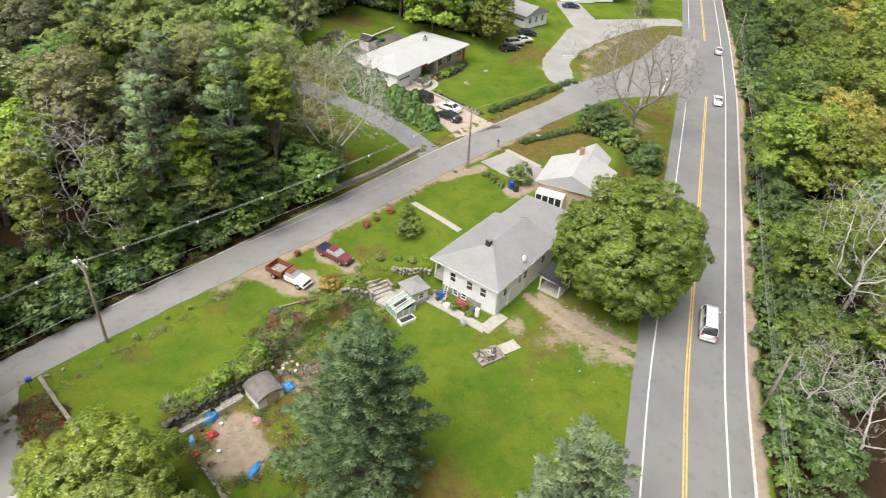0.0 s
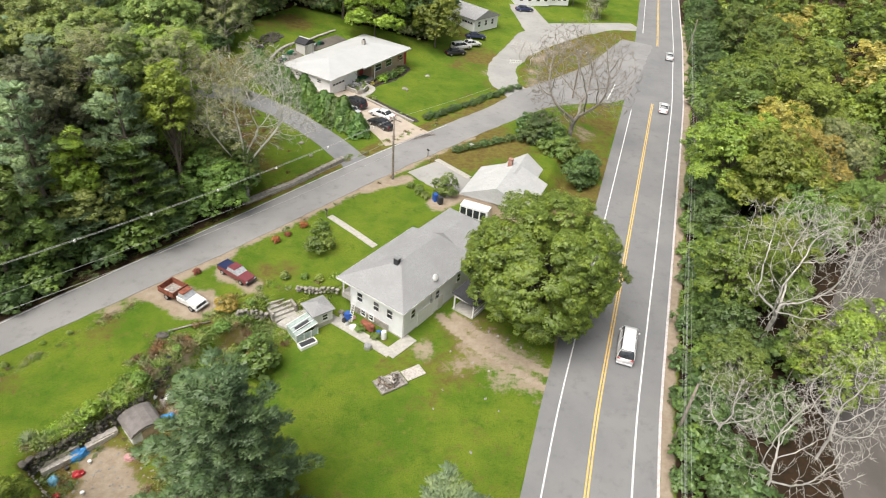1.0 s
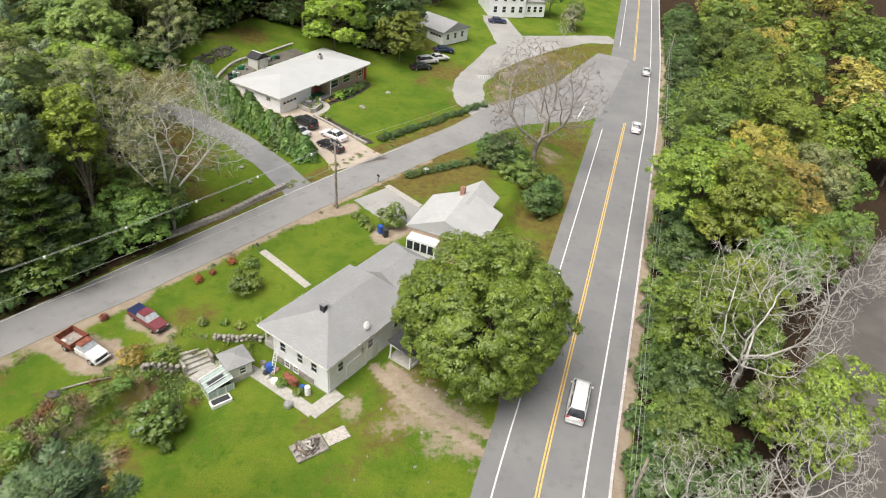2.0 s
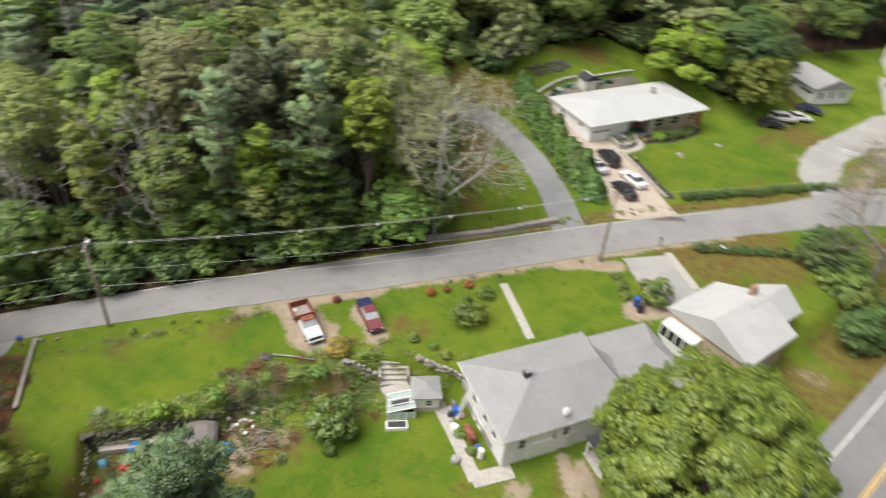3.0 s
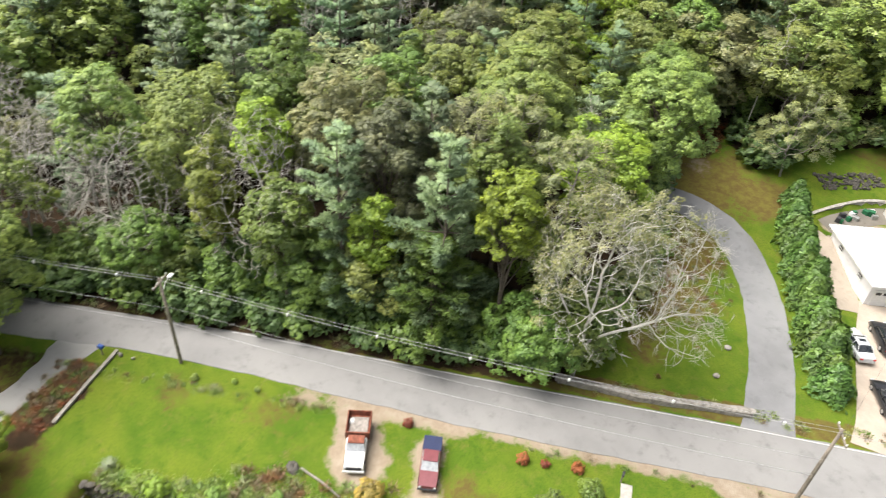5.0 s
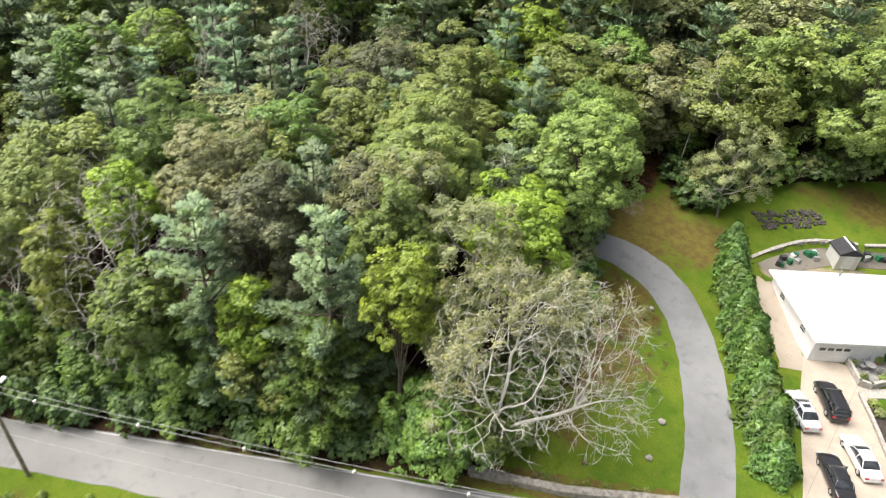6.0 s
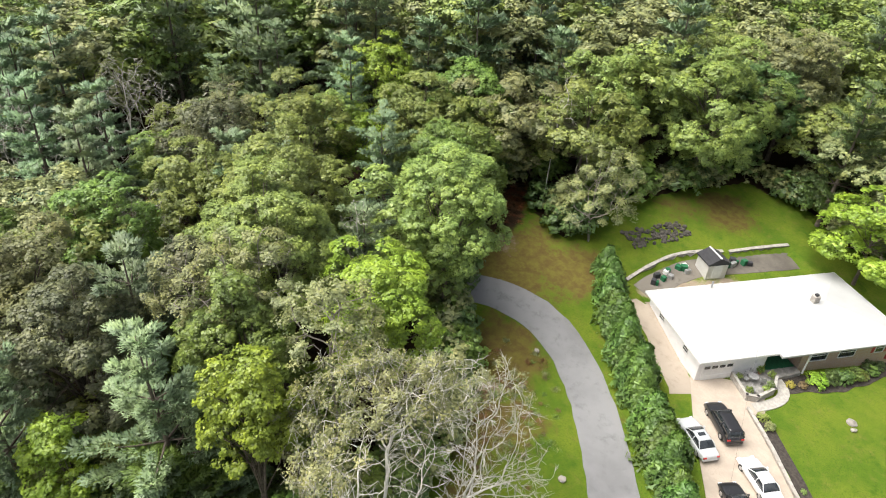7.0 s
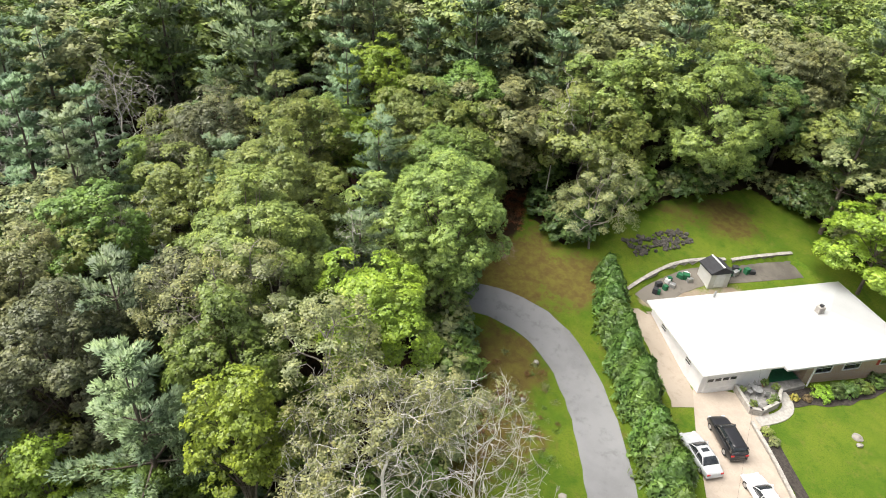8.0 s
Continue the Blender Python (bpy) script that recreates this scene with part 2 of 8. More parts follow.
STEEL = plain("dull_steel", (0.5, 0.5, 0.5), 0.45, 0.6)
RUST = plain("rusty_red_steel", (0.26, 0.085, 0.05), 0.85, vary=0.5, scale=2.5)
RUBBER = plain("black_rubber", (0.025, 0.025, 0.025), 0.9, bump=0)
RED_DOOR = plain("red_painted_wood", (0.42, 0.05, 0.05), 0.6)
BLUE_TARP = plain("blue_tarpaulin", (0.05, 0.27, 0.62), 0.6, vary=0.35, scale=4)
BLUE_PLASTIC = plain("blue_plastic", (0.03, 0.1, 0.4), 0.5)
RED_PLASTIC = plain("red_enamel", (0.5, 0.04, 0.05), 0.45)
PINK = plain("faded_pink_plastic", (0.55, 0.3, 0.3), 0.6)
WHITE_PL = plain("white_enamel", (0.78, 0.78, 0.76), 0.5, vary=0.1)
DARK = plain("dark_shadowy_metal", (0.04, 0.04, 0.045), 0.7)
GREEN_CLOTH = plain("green_outdoor_carpet", (0.02, 0.14, 0.06), 0.95)
SHED_ROOF = plain("grey_brown_felt_roof", (0.2, 0.18, 0.172), 0.95, vary=0.25, scale=1.5)
PLYWOOD = plain("bare_plywood", (0.5, 0.38, 0.25), 0.85)
CLEAR = plain("cloudy_greenhouse_panels", (0.42, 0.5, 0.47), 0.25, vary=0.25, bump=0)
P_WHITE = car_paint("white_car_paint", (0.78, 0.78, 0.78))
P_SILVER = car_paint("silver_car_paint", (0.55, 0.57, 0.58))
P_BLACK = car_paint("black_car_paint", (0.02, 0.02, 0.023))
P_MAROON = car_paint("faded_maroon_paint", (0.19, 0.045, 0.055), 0.5)
P_BLUE = car_paint("dark_blue_paint", (0.02, 0.03, 0.09), 0.45)
LAMP_RED = plain("red_tail_lamp", (0.5, 0.02, 0.02), 0.3, bump=0)
LAMP_CLEAR = plain("clear_head_lamp", (0.75, 0.77, 0.8), 0.2, bump=0)
WATER = water_mat()
PALE_BLUE = plain("pale_blue_plastic", (0.2, 0.45, 0.62), 0.5, vary=0.3)
PALE_WOOD = plain("pale_weathered_planks", (0.5, 0.46, 0.42), 0.9, vary=0.35, scale=5)
OAK_TWIG = plain("bleached_oak_twigs", (0.58, 0.56, 0.5), 0.95, vary=0.35, scale=1.5)
GREY_BARK = plain("grey_brown_dead_bark", (0.31, 0.28, 0.245), 0.95, vary=0.35, scale=1.5)
MULCH = plain("dark_bark_mulch", (0.06, 0.05, 0.042), 0.95, vary=0.5, scale=4)
BLOCK = plain("pale_retaining_blocks", (0.44, 0.41, 0.37), 0.9, vary=0.3, scale=2.5)

PAVING = plain("grey_terrace_paving", (0.3, 0.29, 0.27), 0.9, vary=0.35, scale=2.0)
POT = plain("terracotta", (0.42, 0.2, 0.12), 0.85)
# sloped truck windscreens: the sky's reflection is put into a pale grey base
PALE_SKY_GLASS = plain("dusty_sky_lit_glass", (0.42, 0.44, 0.46), 0.25, vary=0.3, bump=0)
SANDY_GREY = asphalt_mat("pale_worn_gravel", (0.3, 0.295, 0.28), (0.36, 0.35, 0.33))
CLOUDY = plain("cloudy_green_sheet", (0.36, 0.43, 0.4), 0.35, vary=0.3, bump=0)
SIDE_DIRT = asphalt_mat("tan_packed_dirt", (0.32, 0.27, 0.21), (0.39, 0.33, 0.265))

# ---- mesh helpers ----
def mesh_obj(name, verts, faces, mat, parent=None, label="", smooth=False):
    me = bpy.data.meshes.new(name)
    me.from_pydata([tuple(v) for v in verts], [], [tuple(f) for f in faces])
    me.materials.append(mat)
    if smooth:
        me.shade_smooth()
    ob = new(name, me)
    ob.parent = parent
    if label:
        ob["label"] = label
    return ob


def box_uv(me, s=1.0):
    """UV in metres: along the face's horizontal and up its slope."""
    uv = me.uv_layers.new(name="UVMap")
    for p in me.polygons:
        n = p.normal
        h = Vector((-n.y, n.x, 0))
        h = h.normalized() if h.length > 0.02 else Vector((1, 0, 0))
        v = n.cross(h)
        for li in p.loop_indices:
            co = me.vertices[me.loops[li].vertex_index].co
            uv.data[li].uv = (co.dot(h) * s, co.dot(v) * s)


def part(name, bm, mat, parent=None, label="", uv=False, smooth=False):
    me = bpy.data.meshes.new(name)
    bm.normal_update()
    bm.to_mesh(me)
    bm.free()
    me.materials.append(mat)
    if uv:
        box_uv(me)
    if smooth:
        me.shade_smooth()
    ob = new(name, me)
    ob.parent = parent
    if label:
        ob["label"] = label
    return ob


def thing(name, m, label, category, group="", kind=""):
    ob = new(name)
    ob.empty_display_size = 0.2
    ob.matrix_world = m
    return tagged(ob, label, category, group, kind)


def box(bm, x0, x1, y0, y1, z0, z1, bevel=0.0, m=None):
    r = bmesh.ops.create_cube(bm, size=1.0, matrix=Matrix.Translation(((x0 + x1) / 2, (y0 + y1) / 2, (z0 + z1) / 2)) @ Matrix.Diagonal((x1 - x0, y1 - y0, z1 - z0, 1)))
    vs = r["verts"]
    if bevel:
        es = list({e for v in vs for e in v.link_edges})
        vs = list({v for f in bmesh.ops.bevel(bm, geom=es, offset=bevel, segments=1, affect="EDGES")["faces"] for v in f.verts} | {v for v in vs if v.is_valid})
    if m is not None:
        bmesh.ops.transform(bm, matrix=m, verts=vs)
    return bm


def boxes(*dims, bevel=0.0):
    bm = bmesh.new()
    for d in dims:
        box(bm, *d, bevel=bevel)
    return bm


def prism(pts, y0, y1, bevel=0.0):
    """A side profile of (x, z) points, drawn out from y0 to y1."""
    bm = bmesh.new()
    a = [bm.verts.new((x, y0, z)) for x, z in pts]
    b = [bm.verts.new((x, y1, z)) for x, z in pts]
    n = len(pts)
    bm.faces.new(a[::-1]) if False else bm.faces.new(a)
    bm.faces.new(b[::-1])
    for i in range(n):
        bm.faces.new((a[i], b[i], b[(i + 1) % n], a[(i + 1) % n])[::-1])
    bmesh.ops.recalc_face_normals(bm, faces=bm.faces)
    if bevel:
        bmesh.ops.bevel(bm, geom=list(bm.edges), offset=bevel, segments=2, affect="EDGES")
    return bm


def poly_slab(pts, z0, z1):
    """A plan outline of (x, y) points, from z0 up to z1."""
    bm = bmesh.new()
    a = [bm.verts.new((x, y, z0)) for x, y in pts]
    b = [bm.verts.new((x, y, z1)) for x, y in pts]
    n = len(pts)
    bm.faces.new(a)
    bm.faces.new(b)
    for i in range(n):
        bm.faces.new((a[i], a[(i + 1) % n], b[(i + 1) % n], b[i]))
    bmesh.ops.recalc_face_normals(bm, faces=bm.faces)
    return bm


def tube_data(pts, radii, sides, verts, faces):
    """Appends a tapered tube along pts to verts and faces."""
    base = len(verts)
    up = Vector((0.3, 0.2, 1)).normalized()
    k = len(pts)
    for i, (p, r) in enumerate(zip(pts, radii)):
        p = Vector(p)
        d = (Vector(pts[min(i + 1, k - 1)]) - Vector(pts[max(i - 1, 0)])).normalized()
        a = d.cross(up)
        a = a.normalized() if a.length > 1e-3 else Vector((1, 0, 0))
        b = d.cross(a)
        for s in range(sides):
            th = 2 * math.pi * s / sides
            verts.append(p + (a * math.cos(th) + b * math.sin(th)) * r)
    for i in range(k - 1):
        for s in range(sides):
            q, w = base + i * sides + s, base + i * sides + (s + 1) % sides
            faces.append((q, w, w + sides, q + sides))
    faces.append(tuple(base + (k - 1) * sides + s for s in range(sides)))


def tube(name, pts, radii, mat, parent=None, sides=8, label=""):
    v, f = [], []
    if not isinstance(radii, (list, tuple)):
        radii = [radii] * len(pts)
    tube_data(pts, radii, sides, v, f)
    return mesh_obj(name, v, f, mat, parent, label, True)


# ---- the lie of the land ----
HW_Y = [-400, -100, 0, 34, 47.5, 77, 130, 169, 234, 320, 700, 3000]
HW_X = [-90, -7, 17.2, 25.6, 28.9, 37.4, 52.5, 62.3, 77.3, 96, 180, 690]


def highway_x(y):
    return np.interp(y, HW_Y, HW_X)


def lane_wn(x, y):
    """Distance along the side lane, and across it to the uphill side."""
    return 0.61 * x + 0.79 * y, -0.79 * x + 0.61 * y - 53.5


def inside(x, y, pts):
    c = np.zeros(x.shape, bool)
    for (x0, y0), (x1, y1) in zip(pts, pts[1:] + pts[:1]):
        if y0 != y1:
            c ^= ((y0 > y) != (y1 > y)) & (x < (x1 - x0) * (y - y0) / (y1 - y0) + x0)
    return c


SCARP = np.array([(-4, 0), (-8, 20), (-12, 28), (-17, 33.2), (-21.4, 36.5), (-14.6, 44.6), (-13.6, 48.2), (-8.0, 54.2), (-6.0, 58.4), (-1.6, 61.0), (1.7, 61.9), (8.5, 72.5), (13.5, 79.5), (19, 80.5), (28, 90), (31, 100), (38, 122), (44, 131), (52, 165), (70, 240), (200, 800)], float)
SCARP_W = [6, 4, 2.0, 0.9, 0.7, 0.5, 0.6, 2.2, 1.6, 1.2, 1.5, 2.0, 2.5, 3.0, 3.0, 4, 4, 4, 5, 6]


def scarp_blend(x, y):
    """0 below the bank, 1 above it."""
    best, val = np.full(x.shape, 1e9), np.zeros(x.shape)
    above = [tuple(p) for p in SCARP] + [(-3000, 900), (-3000, -3000), (-4, -3000)]
    side = np.where(inside(x, y, above), 1.0, -1.0)
    for (a, b, w) in zip(SCARP[:-1], SCARP[1:], SCARP_W):
        d = b - a
        t = np.clip(((x - a[0]) * d[0] + (y - a[1]) * d[1]) / (d @ d), 0, 1)
        px, py = x - a[0] - t * d[0], y - a[1] - t * d[1]
        dist = np.hypot(px, py)
        s = np.clip(0.5 + 0.5 * side * dist / (w / 2), 0, 1)
        near = dist < best - 1e-6
        best, val = np.where(near, dist, best), np.where(near, s, val)
    return val * val * (3 - 2 * val)


def river_e(y):
    """How far east of the highway the river runs."""
    return np.interp(y, [-200, 60, 82, 110, 150, 400], [33, 33, 40, 60, 95, 260])


# the yard behind the ranch house lies a step lower than the lawn
BACK_YARD = [(-18.6, 118.9), (-21.7, 120.5), (-21.6, 124.7), (-21.1, 128.1), (-20.1, 130.6), (-17.2, 134.9), (-15.8, 137.8), (-13.2, 142.3), (-6.85, 139.4)]


def height(x, y):
    x, y = np.asarray(x, float), np.asarray(y, float)
    w, n = lane_wn(x, y)
    upper = np.interp(w, [-60, 0, 12, 27, 46, 68, 80, 93, 107, 125, 140, 400], [0.0, 0.5, 1.1, 1.8, 2.4, 2.7, 2.6, 2.2, 1.5, 0.8, 0.45, 0.6])
    upper = upper + np.interp(n, [4, 26, 40, 60, 120, 300, 1500], [0.0, 0.35, 2.9, 6, 12, 22, 60]) * np.interp(w, [-40, 20, 110, 160], [0.5, 1, 1, 0.5])
    upper = upper + 0.10 * np.sin(x * 0.31 + 1) * np.sin(y * 0.27) * np.clip(np.abs(n) / 8 - 0.5, 0, 1)
    lower = np.interp(w, [-10, 5, 20, 36, 46, 400], [-2.2, -1.8, -1.2, -0.1, 0.4, 0.4])
    e = (x - highway_x(y)) * 0.965
    near_hw = np.clip((14 + e) / 8, 0, 1)
    lower = lower + (0.4 - lower) * near_hw * near_hw * (3 - 2 * near_hw)
    z = lower + (upper - lower) * scarp_blend(x, y)
    on_hw = np.clip((9.5 + e) / 4.0, 0, 1)
    z = z + (0.4 - z) * on_hw
    z = np.where(e > 6.5, 0.4 - 2.4 * np.clip(1.6 - np.abs(e - river_e(y)) / 11, 0, 1) + np.clip((e - 60) / 300, 0, 1) * 12, z)
    return z - 0.55 * inside(x, y, BACK_YARD)


def H(x, y):
    return float(height(np.array([x]), np.array([y]))[0])


def poly_dist(x, y, pts):
    """Distance from an open line of points."""
    best = np.full(x.shape, 1e9)
    for a, b in zip(pts[:-1], pts[1:]):
        dx, dy = b[0] - a[0], b[1] - a[1]
        t = np.clip(((x - a[0]) * dx + (y - a[1]) * dy) / (dx * dx + dy * dy), 0, 1)
        best = np.minimum(best, np.hypot(x - a[0] - t * dx, y - a[1] - t * dy))
    return best


CLEARING = [(-13.8, 76.0), (-16.5, 83), (-19.5, 89), (-25.5, 98.5), (-31.5, 100.5), (-34.5, 106), (-40, 114), (-44.5, 122), (-42, 126), (-36.5, 120.5), (-31, 119.5), (-31, 131), (-28, 141), (-24, 150), (-15, 153), (-9, 148), (-9, 150), (6, 150), (4, 170), (8, 186), (30, 215), (80, 240), (64, 175), (52.5, 130), (0, 85)]
YARD = [(-31, 26), (-27, 34), (-34.5, 40), (-20, 57), (20, 104), (46, 128), (60, 165), (37, 76), (20, 20), (12, 10), (-2, 14), (-12, 26), (-18, 32), (-22, 29)]


def build_ground():
    xs = np.concatenate([-np.geomspace(1800, 95, 14), np.arange(-90, -45, 1.5), np.arange(-45, 62, 0.5), np.arange(62, 110, 1.5), np.geomspace(115, 1800, 14)])
    ys = np.concatenate([-np.geomspace(1500, 30, 10), np.arange(-25, 22, 1.5), np.arange(22, 150, 0.5), np.arange(150, 250, 1.5), np.geomspace(255, 2500, 14)])
    X, Y = np.meshgrid(xs, ys)
    Z = height(X, Y)
    w, n = lane_wn(X, Y)
    e = (X - highway_x(Y)) * 0.965
    fine = np.vectorize(lambda a, b: noise.noise(Vector((a * 0.35, b * 0.35, 0))))(X, Y) * 0.25
    # bare dirt
    dirt = np.zeros(X.shape)

    def blob(px, py, r, k=1.0):
        np.maximum(dirt, k * np.clip(1.25 - np.hypot(X - px, Y - py) / r, 0, 1), out=dirt)

    def streak(pts, r, k=1.0):
        np.maximum(dirt, k * np.clip(1.3 - poly_dist(X, Y, pts) / r, 0, 1), out=dirt)
    # the worn drive from the porch to the highway, with two wheel tracks
    drive = [(13.1, 60.5), (16.9, 60.3), (21, 57.6), (24.6, 56), (23.6, 48.6), (18.6, 50.2), (14.3, 56.2)]
    soft_in = np.where(inside(X, Y, drive), 1, -1) * poly_dist(X, Y, drive + drive[:1])
    np.maximum(dirt, np.clip(0.38 + soft_in * 0.12, 0, 0.58), out=dirt)
    streak([(12.8, 60.2), (15.2, 57.4), (18.6, 54.2), (24.5, 50.2)], 0.55, 0.95)
    streak([(14.4, 60.6), (16.8, 58.2), (20.2, 55.2), (25.0, 52.4)], 0.55, 0.95)
    streak([(24.2, 47), (25.4, 52), (27.2, 60)], 1.0, 0.9)
    blob(11.2, 54.2, 2.6, 0.6)
    blob(14.5, 52.5, 3.0, 0.5)
    streak([(-17.6, 58.2), (-13.4, 56.4)], 2.9, 0.97)
    streak([(-12.0, 62.4), (-8.6, 60.4)], 1.9, 0.8)
    lane = np.abs(n)
    np.maximum(dirt, np.where((n < 0) & (w > 24) & (w < 92), np.clip(1.35 - (lane - 2.9) / 1.5, 0, 1) * np.interp(w, [24, 34, 60, 92], [0.25, 0.62, 0.74, 0.6]), 0), out=dirt)
    streak([(1, 83), (6.5, 87)], 1.5, 0.9)
    blob(-14.2, 35.6, 3.6, 0.95)
    blob(-15.8, 38.2, 3.0, 0.8)
    streak([(-13.8, 47.6), (-11.6, 45), (-9.4, 43)], 1.8, 0.6)
    streak([(-17.6, 35.4), (-14.6, 32)], 1.6, 0.5)
    streak([(-13, 49.5), (-9, 52.5), (-7.2, 55)], 1.8, 0.5)
    blob(-9, 47, 2.4, 0.5)
    streak([(11.5, 81), (14.5, 84)], 2.2, 0.9)
    blob(30, 86, 4, 0.5)
    streak([(-20, 121), (-17.8, 125.5), (-14.4, 131)], 1.8, 0.6)
    np.maximum(dirt, np.where((e > 6.1) & (e < 9), np.clip(1.35 - (e - 6.1) / 1.5, 0, 1), 0), out=dirt)
    blob(36, 113, 6, 0.5)
    blob(-21.5, 97, 2.4, 0.55)
    blob(-35.5, 113.5, 3.2, 0.5)
    streak([(28, 133), (31, 150), (42, 166)], 2.6, 0.5)
    blob(22, 138, 6, 0.55)
    blob(44, 160, 7, 0.35)
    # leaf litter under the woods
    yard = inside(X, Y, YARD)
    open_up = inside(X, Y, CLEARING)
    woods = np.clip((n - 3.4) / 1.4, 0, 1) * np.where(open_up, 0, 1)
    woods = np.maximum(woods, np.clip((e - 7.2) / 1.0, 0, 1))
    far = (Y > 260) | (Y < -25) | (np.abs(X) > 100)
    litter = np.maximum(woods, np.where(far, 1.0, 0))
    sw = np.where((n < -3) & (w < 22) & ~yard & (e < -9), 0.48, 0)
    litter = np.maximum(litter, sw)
    litter = np.maximum(litter, np.clip(1.3 - poly_dist(X, Y, [(-43.5, 124), (-38.5, 116)]) / 3.0, 0, 1))
    np.maximum(litter, np.clip(1.25 - poly_dist(X, Y, [(-31.5, 36.2), (-28, 32)]) / 1.8, 0, 0.9), out=litter)
    np.maximum(litter, np.clip(1.3 - poly_dist(X, Y, [(-50, 14), (-42, 23)]) / 4.5, 0, 0.6), out=litter)
    # dry and yellow grass
    dry = np.zeros(X.shape)

    def dryblob(px, py, r, k=0.8):
        np.maximum(dry, k * np.clip(1.3 - np.hypot(X - px, Y - py) / r, 0, 1), out=dry)
    for px, py, r, k in ((-24, 101, 6, 1.0), (-20, 93, 6, 0.95), (-17, 96, 4, 0.8), (-14, 87, 4, 0.6), (-33, 112, 8, 1.0), (-28, 115, 6, 0.9), (-22, 142, 6, 0.75), (-26, 137, 5, 0.6), (-18, 113, 3, 0.6), (-27, 118, 5, 0.8), (-12.5, 103, 3, 0.5), (-9, 54, 3.5, 0.85), (-5.5, 64, 3, 0.5), (4, 33, 5, 0.8), (-8.5, 46, 4, 0.7), (9, 53, 4, 0.55), (14, 52, 5, 0.6), (13, 98, 9, 1.0), (19, 102, 9, 1.0), (40, 118, 6, 0.7), (40, 162, 14, 0.8), (33, 150, 10, 0.7), (-16, 37, 6, 0.95), (-11, 44, 5, 0.9), (-9, 36, 6, 0.5), (4, 28, 6, 0.9), (17, 57, 6, 0.7), (-21, 52, 5, 0.45), (-28, 44, 5, 0.4), (0, 50, 5, 0.25), (12, 46, 5, 0.35), (18, 42, 6, 0.35), (-8, 62, 4, 0.6), (-24, 50, 4, 0.3), (10, 42, 5, 0.3), (31, 84, 6, 0.8), (33.5, 92, 6, 0.85), (36, 100, 6, 0.85), (-25, 30, 5, 0.7), (-36, 28, 6, 0.9), (-40, 24, 6, 0.9), (12, 160, 8, 0.5), (18, 146, 9, 0.75), (23, 131, 6, 0.8), (14, 139, 7, 0.5), (16, 120, 6, 0.5)):
        dryblob(px, py, r, k)
    np.maximum(dry, np.where((n > 3) & (n < 5.5), 0.7, 0), out=dry)
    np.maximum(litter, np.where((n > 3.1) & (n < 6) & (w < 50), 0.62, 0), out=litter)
    island = [(28, 128), (25.5, 140), (31, 156), (40, 169), (50, 176), (61, 181), (52, 160), (44, 146), (36, 136)]
    under_tree = [(24, 106), (34, 120), (42, 128), (46, 128), (38, 100), (31, 96)]
    for pts, k in ((island, 0.62), (under_tree, 0.55)):
        np.maximum(dry, np.where(inside(X, Y, pts), k, 0), out=dry)
    V = np.stack([X, Y, Z], -1).reshape(-1, 3)
    ny, nx = X.shape
    idx = np.arange(ny * nx).reshape(ny, nx)
    F = np.stack([idx[:-1, :-1], idx[:-1, 1:], idx[1:, 1:], idx[1:, :-1]], -1).reshape(-1, 4)
    me = bpy.data.meshes.new("ground")
    me.vertices.add(len(V))
    me.vertices.foreach_set("co", V.astype(np.float32).ravel())
    me.loops.add(F.size)
    me.loops.foreach_set("vertex_index", F.astype(np.int32).ravel())
    me.polygons.add(len(F))
    me.polygons.foreach_set("loop_start", np.arange(0, F.size, 4, dtype=np.int32))
    me.update(calc_edges=True)
    col = me.attributes.new("cover", "FLOAT_COLOR", "POINT")
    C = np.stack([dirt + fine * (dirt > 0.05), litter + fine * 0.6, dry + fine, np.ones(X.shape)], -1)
    col.data.foreach_set("color", C.astype(np.float32).ravel())
    me.materials.append(GRASS)
    me.shade_smooth()
    return tagged(new("ground", me), "rolling green lawns, bare dirt patches and leaf-littered woodland floor", "ground", kind="structure")


build_ground()


def resample(pts, step):
    out = []
    for a, b in zip(pts[:-1], pts[1:]):
        k = max(1, int(math.dist(a, b) / step))
        out += [tuple(a[j] + (b[j] - a[j]) * i / k for j in range(len(a))) for i in range(k)]
    return out + [tuple(pts[-1])]


